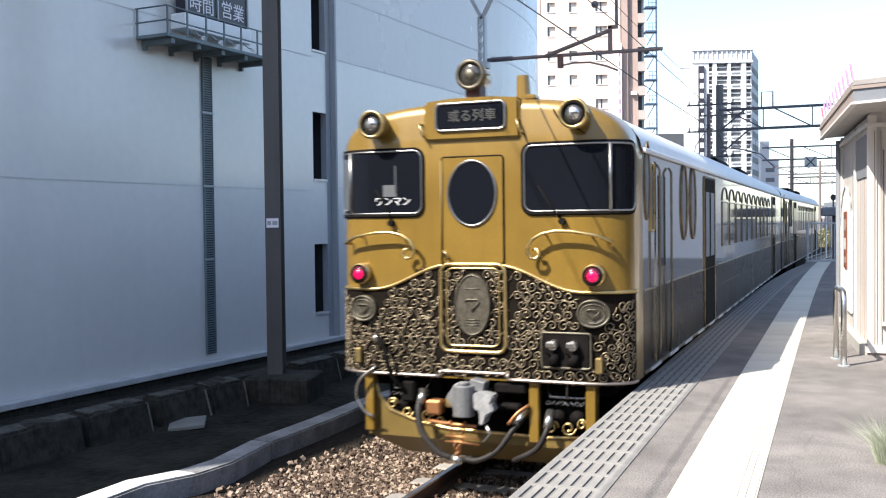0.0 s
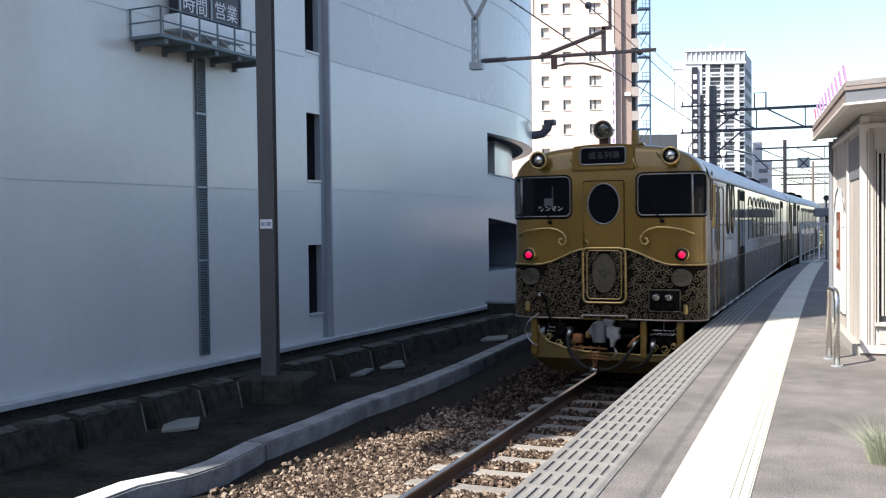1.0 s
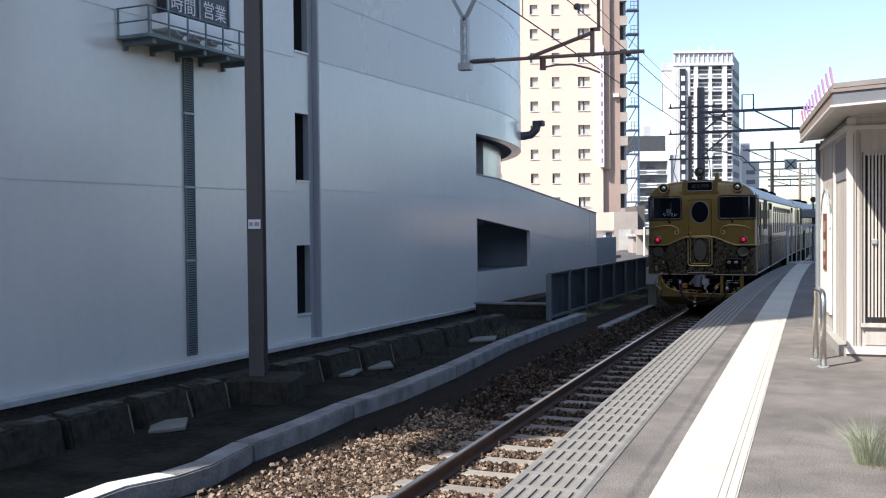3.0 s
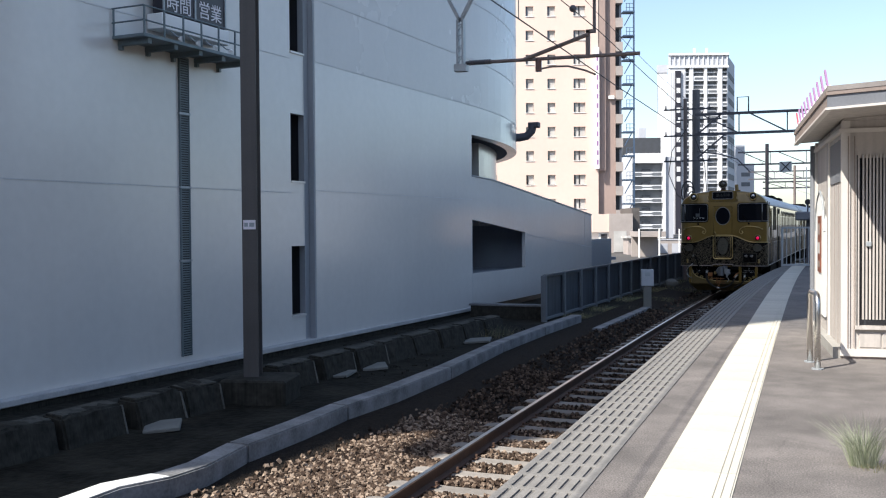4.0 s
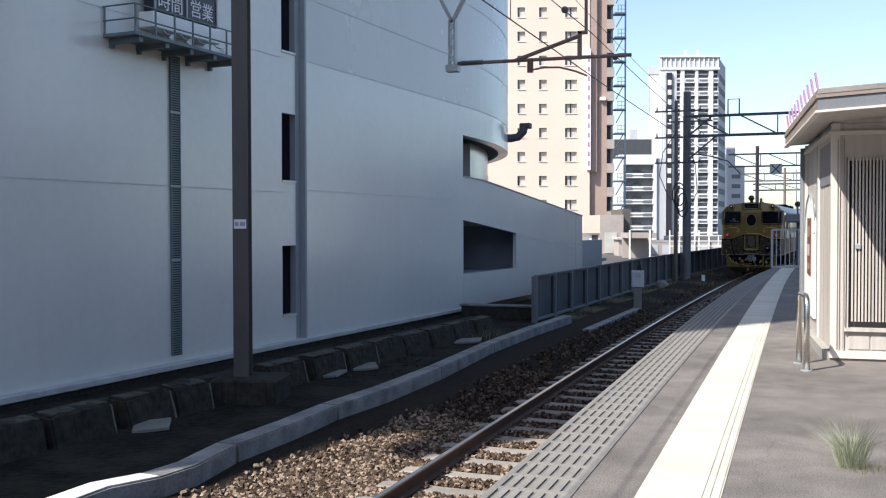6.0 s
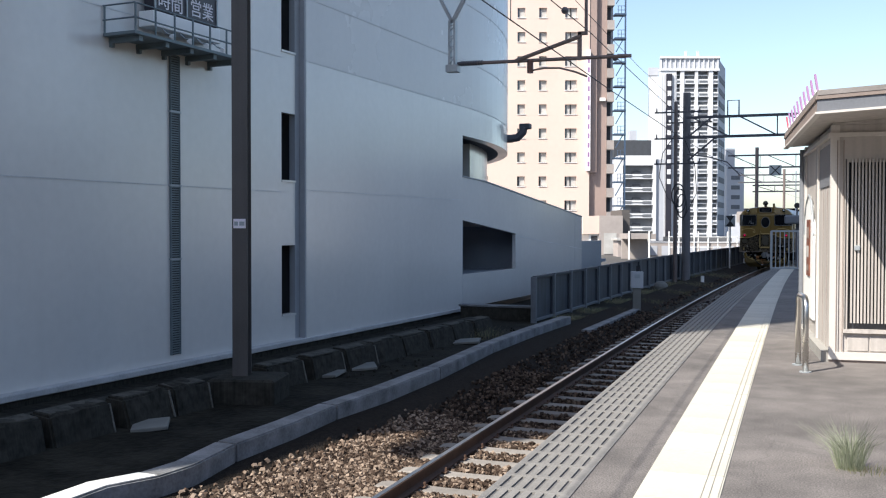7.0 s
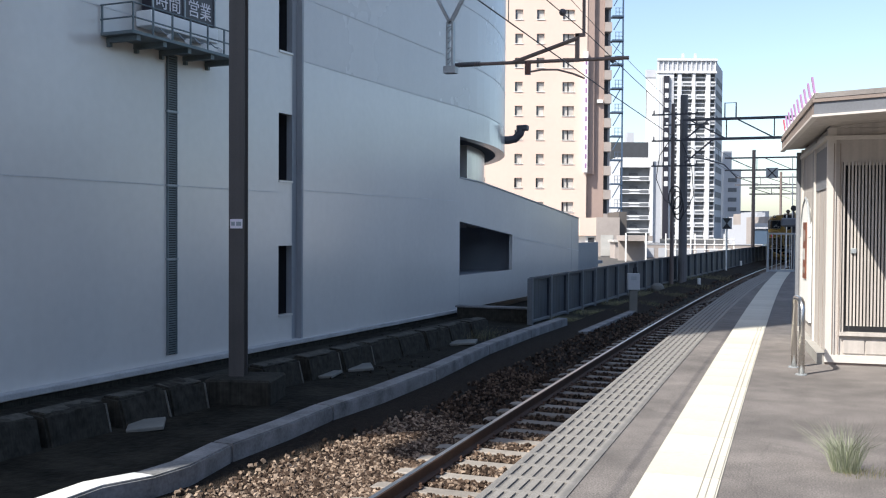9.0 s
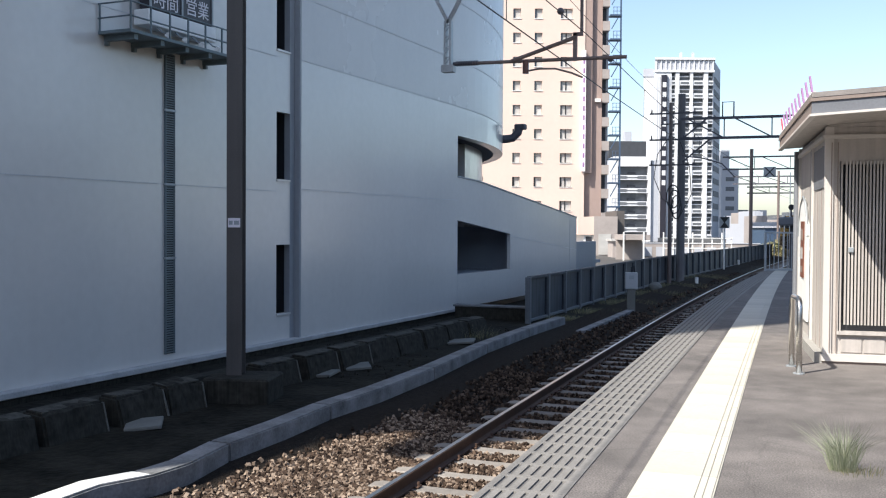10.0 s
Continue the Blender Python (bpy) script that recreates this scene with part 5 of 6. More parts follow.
def shrub(x, y, z, r, n, seed, label, material):
    t = thing("shrub", label, "shrub", pose(x, y, z))
    rg = random.Random(seed)
    bm = B()
    for k in range(5):
        a = rg.uniform(0, 6.28)
        rod(bm, (0, 0, -0.1), (0.5 * r * math.cos(a), 0.5 * r * math.sin(a), r * rg.uniform(0.6, 1.1)), 0.04, 5, 0.01)
    part("branch", bm, M["rust"], t)
    vs, fs = [], []
    for _ in range(n):
        v = Vector((rg.gauss(0, 1), rg.gauss(0, 1), rg.gauss(0, 1))).normalized() * r * rg.uniform(0.55, 1.08)
        v.z = abs(v.z) * 1.0 + 0.05 + 0.2 * math.sin(v.x * 3)
        a, e, s = rg.uniform(0, 6.28), rg.uniform(-1, 1), rg.uniform(0.06, 0.14)
        d = Vector((math.cos(a), math.sin(a), e)).normalized() * s
        p = d.cross(Vector((rg.random(), rg.random(), rg.random()))).normalized() * s * 0.6
        k = len(vs)
        vs += [v - d, v + p, v + d, v - p]
        fs.append((k, k + 1, k + 2, k + 3))
    me = bpy.data.meshes.new("crown")
    me.from_pydata(vs, [], fs)
    me.materials.append(material)
    o = new("crown", me)
    o.parent = t
    tagged(o, kind="stuff")
    return t


shrub(-0.9, 96.0, -1.2, 1.7, 2600, 1, "sunlit dry shrub growing beside the far track", M["bush"])
shrub(0.5, 98.0, -1.2, 1.4, 1800, 2, "sunlit pale shrub growing beside the far track", M["bush"])

# plain unseen walls that close the place, added to shape reflections and skylight
back = thing("station_building", "plain dark wall added unseen behind the camera for reflections", "building", pose(0, -48, 0))
bx("wall", back, (-45, 60, -6, 0, -1.7, 17), "oldblock")
bx("roof", back, (-45.4, 60.4, -6.4, 0.4, 17.0, 17.5), "roofing")
# dark wall added out of view; cuts skylight and side reflections
side = thing("station_wing", "plain dark wall added unseen beyond the shed to cut skylight", "building", pose(30, -20, 0))
bx("wall", side, (0, 8, -25, 70, -1.7, 7), "oldblock")
bx("roof", side, (-0.4, 8.4, -25.4, 70.4, 7.0, 7.3), "roofing")
# pale wall added out of view to brighten the train's side
far_reflector = thing("station_annex", "plain pale wall added unseen to reflect in the train's side", "building", pose(0, 62, 0))
bx("wall", far_reflector, (5, 29, 0, 6, -1.7, 6), "tower")
bx("roof", far_reflector, (4.7, 29.3, -0.3, 6.3, 6.0, 6.3), "tower_grey")
# ---- the train ----
T = {
    "gold": mat("gold_paint", (0.205, 0.122, 0.018), 0.34, metal=0.25, var=0.14, scale=1.5, grain=60, bump=0.03, streak=0.2, stain=(0.14, 0.084, 0.015), coat=0.35),
    "dullgold": mat("dull_gold_paint", (0.13, 0.085, 0.020), 0.5, metal=0.15, var=0.35, scale=3, grain=40, bump=0.1),
    "goldtrim": mat("polished_brass", (0.48, 0.35, 0.15), 0.30, metal=0.9, var=0.12, scale=8),
    "filigree": mat("brass_filigree", (0.215, 0.172, 0.115), 0.42, metal=0.75, var=0.4, scale=9, grain=60),
    "back": mat("dark_bronze_panel", (0.008, 0.006, 0.0045), 0.6, var=0.4, scale=6, spec=0.04),
    "silver": mat("silver_trim", (0.46, 0.44, 0.41), 0.28, metal=0.95, var=0.1),
    "moulding": mat("rose_silver_moulding", (0.30, 0.25, 0.22), 0.38, metal=0.85, var=0.3, scale=12),
    "screentrim": mat("dull_screen_trim", (0.25, 0.245, 0.24), 0.32, metal=0.9, var=0.2),
    "pewter": mat("pewter_relief", (0.105, 0.093, 0.070), 0.45, metal=0.7, var=0.35, scale=25, bump=0.5),
    "glass": mat("tinted_cab_glass", (0.006, 0.007, 0.010), 0.06, spec=0.22, bump=0, var=0.1),
    "sideglass": mat("side_window_glass", (0.012, 0.012, 0.013), 0.05, spec=0.5, bump=0, var=0.1),
    "upper": mat("champagne_lacquer", (0.62, 0.57, 0.49), 0.08, metal=0.85, var=0.1, scale=0.8, bump=0.02, coat=0.6),
    "lower": mat("dark_brown_lacquer", (0.026, 0.018, 0.012), 0.28, var=0.3, scale=1.0, bump=0.02, spec=0.08),
    "roof": mat("pale_grey_roof", (0.55, 0.56, 0.58), 0.45, metal=0.1, var=0.15, scale=1.0, streak=0.3),
    "under": mat("black_underframe", (0.007, 0.0062, 0.006), 0.75, var=0.5, scale=6, spec=0.04),
    "cast": mat("grey_cast_coupler", (0.15, 0.152, 0.155), 0.5, metal=0.4, var=0.25, scale=10, bump=0.4),
    "hose": mat("rubber_hose", (0.016, 0.014, 0.013), 0.55, spec=0.2, var=0.4, scale=15),
    "copper": mat("copper_pipe", (0.36, 0.165, 0.07), 0.45, metal=0.8),
    "mount": mat("dark_red_bracket", (0.07, 0.025, 0.02), 0.6, var=0.3),
    "lens": mat("lamp_lens", (0.03, 0.027, 0.022), 0.05, bump=0, spec=0.6, coat=0.5),
    "bulb": mat("lamp_reflector", (0.55, 0.53, 0.50), 0.12, metal=0.9, var=0.5, scale=30, bump=0),
    "knuckle": mat("pale_knuckle", (0.24, 0.24, 0.24), 0.5, metal=0.2, var=0.35, scale=14),
    "darkred": mat("dark_red_lens", (0.05, 0.0015, 0.008), 0.08, bump=0, coat=0.5),
    "red": glow("red_tail_light", (0.28, 0.001, 0.03), 1.25),
    "letters": mat("pale_letters", (0.60, 0.60, 0.60), 0.5, bump=0),
    "sheet": mat("pale_panel", (0.075, 0.08, 0.085), 0.5, bump=0),
    "dimletters": mat("dim_letters", (0.045, 0.045, 0.042), 0.5, bump=0),
}
FLAT, CA, CB, CL = 1.03, 0.40, 0.29, 0.545
HALF = FLAT + CA


def S(u, z, off=0.0):
    """A point of the cab's face: u runs round the rounded corners, off stands out from it."""
    s, a = (1 if u >= 0 else -1), abs(u)
    if a <= FLAT:
        return Vector((u, -off, z))
    if a <= FLAT + CL:
        t = (a - FLAT) / CL * math.pi / 2
        n = Vector((math.sin(t), -math.cos(t)))
        return Vector((s * (FLAT + CA * math.sin(t) + off * n.x), CB * (1 - math.cos(t)) + off * n.y, z))
    return Vector((s * (HALF + off), CB + a - FLAT - CL, z))


def zt(x):
    return 3.16 + 0.45 * max(0.0, 1 - (abs(x) / HALF) ** 3.6) ** 0.55


def smooth_part(name, bm, m, parent, label=""):
    return part(name, bm, m, parent, label, smooth=True)


def loft(bm, rings):
    vs = [[bm.verts.new(p) for p in r] for r in rings]
    for a, b in zip(vs, vs[1:]):
        for i in range(len(a) - 1):
            bm.faces.new((a[i], a[i + 1], b[i + 1], b[i]))
    bmesh.ops.recalc_face_normals(bm, faces=bm.faces[:])
    return bm


def rounded(u0, u1, z0, z1, r, n=5):
    pts = []
    for cx, cz, a0 in ((u1 - r, z1 - r, 0), (u0 + r, z1 - r, 90), (u0 + r, z0 + r, 180), (u1 - r, z0 + r, 270)):
        for k in range(n + 1):
            a = radians(a0 + 90 * k / n)
            pts.append((cx + r * math.cos(a), cz + r * math.sin(a)))
    return pts


def patch(bm, u0, u1, z0, z1, r, off, n=14, ztop=None):
    """A curved panel that lies on the cab's face."""
    last = None
    us = sorted({u0 + r * (1 - math.cos(radians(a))) for a in range(0, 91, 18)} | {u1 - r * (1 - math.cos(radians(a))) for a in range(0, 91, 18)} | {u0 + (u1 - u0) * k / n for k in range(n + 1)})
    for u in us:
        d = min(u - u0, u1 - u)
        c = r - math.sqrt(max(0.0, r * r - (r - d) ** 2)) if d < r else 0.0
        top = (ztop(u) if ztop else z1) - c
        ring = [bm.verts.new(S(u, z0 + c, off)), bm.verts.new(S(u, top, off))]
        if last:
            bm.faces.new((last[0], ring[0], ring[1], last[1]))
        last = ring
    bmesh.ops.recalc_face_normals(bm, faces=bm.faces[:])
    return bm


def frame_on(bm, pts, off, r, n=6):
    out = []
    for (ua, za), (ub, zb) in zip(pts, pts[1:] + pts[:1]):
        k = max(1, int(abs(ub - ua) / 0.08))
        out += [S(ua + (ub - ua) * i / k, za + (zb - za) * i / k, off) for i in range(k)]
    return tube(bm, out, r, n, True)


def zb(u):
    t = min(1.0, max(0.0, (abs(u) - 0.22) / 0.80))
    return 1.885 + 0.235 * (0.5 + 0.5 * math.cos(math.pi * t))


def ell(cx, cz, rx, rz, n=28):
    return [(cx + rx * math.cos(2 * math.pi * k / n), cz + rz * math.sin(2 * math.pi * k / n)) for k in range(n)]


def oval(bm, cx, cz, rx, rz, off, thick=0.0, n=28):
    ring = [bm.verts.new(S(u, z, off)) for u, z in ell(cx, cz, rx, rz, n)]
    bm.faces.new(ring)
    if thick:
        low = [bm.verts.new(S(u, z, off - thick)) for u, z in ell(cx, cz, rx * 1.02, rz * 1.02, n)]
        for i in range(n):
            bm.faces.new((ring[i], ring[(i + 1) % n], low[(i + 1) % n], low[i]))
    bmesh.ops.recalc_face_normals(bm, faces=bm.faces[:])
    return bm


def spiral(bm, cu, cz, r, a0, hand, off, turns=1.5, tr=0.0048):
    pts = []
    for k in range(13):
        f = k / 12
        a = a0 + hand * f * turns * 2 * math.pi
        rr = r * (1 - 0.78 * f)
        pts.append(S(cu + rr * math.cos(a), cz + rr * math.sin(a), off))
    tube(bm, pts, tr, 4)


def cab_face(car):
    """The gold end of the car with all that it carries."""
    us = [-(FLAT + CL + 0.33), -(FLAT + CL)] + [-(FLAT + CL * k / 8) for k in range(7, 0, -1)] + [-FLAT + 2 * FLAT * k / 12 for k in range(13)] + [FLAT + CL * k / 8 for k in range(1, 8)] + [FLAT + CL, FLAT + CL + 0.33]
    rings = [[S(u, z) for u in us] for z in (1.07, 1.4, 1.9, 2.4, 2.8)]
    base = [S(u, 0) for u in us]
    rings.append([Vector((p.x, p.y, zt(p.x) - 0.10)) for p in base])
    rings.append([Vector((p.x * 0.998, p.y + 0.015, zt(p.x) - 0.04)) for p in base])
    rings.append([Vector((p.x * 0.99, min(0.6, p.y + 0.06), zt(p.x) - 0.005)) for p in base])
    rings.append([Vector((p.x * 0.985, min(0.61, p.y + 0.20), zt(p.x) + 0.02)) for p in base])
    rings.append([Vector((p.x * 0.98, 0.622, zt(p.x) + 0.03)) for p in base])
    bm = B()
    loft(bm, rings)
    smooth_part("cab_shell", bm, T["gold"], car, "gold painted rounded cab end")
    # lower ornament
    bm = B()
    patch(bm, -1.56, 1.56, 1.09, 2.0, 0.01, 0.006, 60, lambda u: zb(u) - 0.004)
    orn = part("ornament_panel", bm, T["back"], car, "dark bronze panel under brass scrollwork")
    bm = B()
    rg = random.Random(21)
    rows_z = [1.145 + k * 0.088 for k in range(12)]
    for j, z in enumerate(rows_z):
        u = -1.50 + (0.048 if j % 2 else 0.0)
        while u < 1.51:
            cu, cz = u + rg.uniform(-0.010, 0.010), z + rg.uniform(-0.010, 0.010)
            ok = cz + 0.03 < zb(cu) - 0.012 and not (abs(abs(cu) - 0.325) < 0.045 and cz > 1.30) and not (abs(cu) < 0.34 and abs(cz - 1.335) < 0.05)
            ok = ok and ((cu / 0.20) ** 2 + ((cz - 1.755) / 0.31) ** 2 > 1) and not (0.62 < cu < 1.12 and 1.18 < cz < 1.55)
            ok = ok and all((cu - q) ** 2 + (cz - 1.70) ** 2 > 0.15 ** 2 for q in (-1.1, 1.1))
            if ok:
                a0, hand, r = rg.uniform(0, 6.28), rg.choice((-1, 1)), rg.uniform(0.042, 0.055)
                spiral(bm, cu, cz, r, a0, hand, 0.016, rg.uniform(1.15, 1.5), 0.0058)
                # a stem that leaves the curl along its tangent, with a small curl at its end
                tx, tz = math.sin(a0) * hand, -math.cos(a0) * hand
                px0, pz0 = cu + r * math.cos(a0), cz + r * math.sin(a0)
                tube(bm, [S(px0 + tx * f + math.cos(a0) * f * f * 9, pz0 + tz * f + math.sin(a0) * f * f * 9, 0.015) for f in (0.0, 0.018, 0.036, 0.052)], 0.0052, 4)
                if rg.random() < 0.45:
                    spiral(bm, cu + 0.048, cz + 0.044, 0.020, rg.uniform(0, 6.28), -hand, 0.015, 1.1, 0.0050)
            u += 0.096
    tagged(smooth_part("scrollwork", bm, T["filigree"], orn, "brass scrollwork of many small curls"), kind="stuff")
    bm = B()
    tube(bm, [S(-1.56 + 3.12 * k / 70, zb(-1.56 + 3.12 * k / 70), 0.012) for k in range(71)], 0.017, 6)
    smooth_part("ornament_border", bm, T["goldtrim"], orn)
    for a, b, z in ((-1.56, -0.33, 1.085), (-0.33, 0.33, 1.135), (0.33, 1.56, 1.085)):
        bm = B()
        tube(bm, [S(a + (b - a) * k / 16, z, 0.016) for k in range(17)], 0.015, 6)
        smooth_part("lower_moulding", bm, T["moulding"], car, "rose-silver lower moulding")
    for u in (-0.33, 0.33):
        bm = B()
        tube(bm, [S(u, 1.08, 0.016), S(u, 1.14, 0.016)], 0.015, 6)
        smooth_part("moulding_step", bm, T["moulding"], car)
    # door
    bm = B()
    patch(bm, -0.295, 0.295, 2.14, 3.105, 0.03, 0.012, 6)
    door = part("end_door", bm, T["gold"], car, "gold end door with an oval window")
    bm = B()
    frame_on(bm, rounded(-0.30, 0.30, 1.36, 3.11, 0.03, 3), 0.008, 0.008)
    smooth_part("door_groove", bm, T["back"], door)
    bm = B()
    tube(bm, [S(-0.30, 2.12, 0.02), S(-0.30, 3.08, 0.018)], 0.009, 6)
    smooth_part("hinge_rod", bm, T["dullgold"], door)
    bm = B()
    oval(bm, 0, 2.775, 0.228, 0.29, 0.018)
    part("oval_window", bm, T["glass"], door, "dark oval window")
    bm = B()
    frame_on(bm, ell(0, 2.775, 0.235, 0.297), 0.018, 0.013)
    smooth_part("oval_frame", bm, T["screentrim"], door)
    bm = B()
    frame_on(bm, rounded(-0.315, 0.315, 1.325, 2.125, 0.08), 0.020, 0.019, 8)
    smooth_part("lower_door_frame", bm, T["goldtrim"], door, "heavy brass frame")
    bm = B()
    frame_on(bm, rounded(-0.255, 0.255, 1.38, 2.09, 0.06), 0.018, 0.009)
    smooth_part("inner_frame", bm, T["goldtrim"], door)
    bm = B()
    oval(bm, 0, 1.755, 0.175, 0.285, 0.034, 0.03)
    crest = part("oval_crest", bm, T["pewter"], door, "pewter oval plaque with a plain relief")
    bm = B()
    frame_on(bm, ell(0, 1.755, 0.165, 0.272), 0.036, 0.008)
    tube(bm, [S(0.055 * math.sin(a) ** 3 * 1.2, 1.77 + 0.05 * math.cos(a) - 0.02 * math.cos(2 * a), 0.04) for a in np.arange(0, 6.2, 0.4)], 0.010, 4, True)
    for z in (1.62, 1.595, 1.57, 1.90):
        tube(bm, [S(-0.07, z, 0.036), S(0.07, z, 0.036)], 0.006, 4)
    smooth_part("relief", bm, T["pewter"], crest)
    bm = B()
    tube(bm, [S(-0.27, 2.20, 0.03), S(-0.265, 2.25, 0.06), S(-0.235, 2.22, 0.06), S(-0.225, 2.16, 0.05)], 0.014, 6)
    smooth_part("door_handle", bm, T["goldtrim"], door)
    # head sign
    bm = B()
    prism(bm, [(-0.47, 3.26), (0.47, 3.26), (0.46, 3.62), (0.2, 3.645), (-0.2, 3.645), (-0.46, 3.62)], "y", -0.035, 0.55)
    bmesh.ops.bevel(bm, geom=bm.edges[:], offset=0.02, segments=2, affect="EDGES")
    sb = part("sign_box", bm, T["gold"], car, "gold raised box over the end door")
    bm = B()
    box(bm, -0.325, 0.325, -0.045, -0.03, 3.36, 3.585, 0.012)
    part("sign_panel", bm, T["glass"], sb, "dark destination panel")
    bm = B()
    tube(bm, [(u, -0.046, z) for u, z in rounded(-0.335, 0.335, 3.35, 3.595, 0.05)], 0.013, 6, True)
    smooth_part("sign_frame", bm, T["screentrim"], sb)
    words("\u6216\u308b\u5217\u8eca", 0.118, Matrix.Translation((0.02, -0.05, 3.472)) @ FACE_CAM, sb, T["dimletters"], "sign_lettering", 0.002)
    # windscreens
    for s in (-1, 1):
        a, b = sorted((s * 0.50, s * 1.52))
        bm = B()
        patch(bm, a, b, 2.60, 3.185, 0.07, 0.010, 22)
        ws = part("windscreen", bm, T["glass"], car, "dark wrap-round windscreen with silver frame")
        bm = B()
        frame_on(bm, rounded(a, b, 2.60, 3.185, 0.08), 0.014, 0.010)
        smooth_part("screen_frame", bm, T["screentrim"], ws)
        bm = B()
        frame_on(bm, rounded(a - 0.018, b + 0.012, 2.577, 3.202, 0.09), 0.006, 0.016)
        smooth_part("rubber_seal", bm, T["under"], ws)
        bm = B()
        tube(bm, [S(s * 1.24, 2.60, 0.016), S(s * 1.24, 3.185, 0.016)], 0.017, 6)
        smooth_part("screen_post", bm, T["screentrim"], ws)
        # wiper
        bm = B()
        tube(bm, [S(s * 0.83 + 0.02, 2.52, 0.03), S(s * 0.80 - 0.04, 2.63, 0.04), S(s * 0.80 - 0.17, 2.83, 0.03)], 0.010, 5)
        smooth_part("wiper_arm", bm, T["under"], ws)
        bm = B()
        rod(bm, S(s * 0.83 + 0.02, 2.51, 0.0), S(s * 0.83 + 0.02, 2.51, 0.06), 0.03, 10)
        part("wiper_pivot", bm, T["under"], ws)
        # grab rails beside the sign
        bm = B()
        tube(bm, [S(s * 0.47 - 0.02, 3.42, 0.0), S(s * 0.47 - 0.02, 3.42, 0.07), S(s * 0.47, 3.35, 0.075), S(s * 0.47 + 0.02, 3.30, 0.07), S(s * 0.47 + 0.02, 3.30, 0.0)], 0.011, 6)
        smooth_part("grab_rail", bm, T["goldtrim"], car)
        # brass scroll rail
        pts = [(1.23, 2.320, 0.02), (1.23, 2.325, 0.09), (1.12, 2.385, 0.1), (0.95, 2.420, 0.1), (0.80, 2.425, 0.1), (0.68, 2.400, 0.1), (0.60, 2.355, 0.1), (0.555, 2.295, 0.1), (0.55, 2.235, 0.1), (0.58, 2.185, 0.1),
               (0.63, 2.180, 0.1), (0.66, 2.220, 0.1), (0.64, 2.265, 0.1), (0.60, 2.265, 0.09)]
        bm = B()
        tube(bm, [S(s * u, z, o) for u, z, o in pts], 0.016, 8)
        sr = smooth_part("scroll_rail", bm, T["goldtrim"], car, "brass scroll-shaped rail")
        for u, z in ((1.10, 2.39), (0.70, 2.405)):
            bm = B()
            tube(bm, [S(s * u, z, 0.1), S(s * u, z - 0.02, 0.0)], 0.009, 5)
            smooth_part("stay", bm, T["goldtrim"], sr)
        # lamps
        c = Vector((s * 0.968 + 0.022, -0.02, 3.435))
        bm = B()
        rod(bm, c + Vector((0, -0.12, 0)), c + Vector((0, 0.25, 0.0)), 0.125, 24, 0.10)
        hl = smooth_part("headlamp", bm, T["gold"], car, "round gold headlamp")
        bm = B()
        tube(bm, [c + Vector((0.118 * math.cos(a), -0.13, 0.118 * math.sin(a))) for a in np.arange(0, 6.28, 0.26)], 0.018, 8, True)
        smooth_part("rim", bm, T["goldtrim"], hl)
        bm = B()
        bmesh.ops.create_uvsphere(bm, u_segments=20, v_segments=10, radius=0.105, matrix=Matrix.Translation(c + Vector((0, -0.11, 0))) @ Matrix.Diagonal((1, 0.35, 1, 1)))
        smooth_part("lens", bm, T["lens"], hl)
        bm = B()
        bmesh.ops.create_uvsphere(bm, u_segments=16, v_segments=10, radius=0.066, matrix=Matrix.Translation(c + Vector((0, -0.125, 0))) @ Matrix.Diagonal((1, 0.5, 1, 1)))
        smooth_part("bulb_glass", bm, T["bulb"], hl, "bright glass of the lamp")
        bm = B()
        tube(bm, [c + Vector((0.092 * math.cos(a), -0.145, 0.092 * math.sin(a))) for a in np.arange(0, 6.28, 0.3)], 0.010, 6, True)
        smooth_part("inner_ring", bm, T["under"], hl)
        c = Vector((s * 1.13, -0.01, 2.035))
        bm = B()
        rod(bm, c + Vector((0, -0.07, 0)), c + Vector((0, 0.04, 0)), 0.098, 22, 0.105)
        tl = smooth_part("tail_lamp", bm, T["goldtrim"], car, "round red tail lamp in a brass rim")
        bm = B()
        bmesh.ops.create_uvsphere(bm, u_segments=18, v_segments=10, radius=0.075, matrix=Matrix.Translation(c + Vector((0, -0.07, 0))) @ Matrix.Diagonal((1, 0.5, 1, 1)))
        lens = smooth_part("red_lens", bm, T["darkred"], tl, "deep red domed lens")
        bm = B()
        bmesh.ops.create_uvsphere(bm, u_segments=14, v_segments=8, radius=0.052, matrix=Matrix.Translation(c + Vector((0.004, -0.090, -0.004))) @ Matrix.Diagonal((1, 0.5, 1, 1)))
        smooth_part("lit_core", bm, T["red"], lens)
        bm = B()
        tube(bm, [c + Vector((0.08 * math.cos(a), -0.073, 0.08 * math.sin(a))) for a in np.arange(0, 6.2, 0.35)], 0.009, 5, True)
        smooth_part("seal", bm, T["under"], tl)
        bm = B()
        oval(bm, s * 1.1, 1.70, 0.125, 0.125, 0.045, 0.04, 24)
        md = part("medallion", bm, T["pewter"], car, "round pewter medallion")
        bm = B()
        frame_on(bm, ell(s * 1.1, 1.70, 0.115, 0.115), 0.046, 0.011)
        frame_on(bm, ell(s * 1.1, 1.70, 0.085, 0.085), 0.046, 0.005)
        tube(bm, [S(s * 1.1 + 0.045 * math.sin(a) ** 3, 1.71 + 0.04 * math.cos(a) - 0.015 * math.cos(2 * a), 0.05) for a in np.arange(0, 6.2, 0.4)], 0.007, 4, True)
        smooth_part("relief", bm, T["pewter"], md)
        bm = B()
        box(bm, s * 1.17 - 0.03, s * 1.17 + 0.03, -0.06, 0.06, 1.18, 1.32, 0.01)
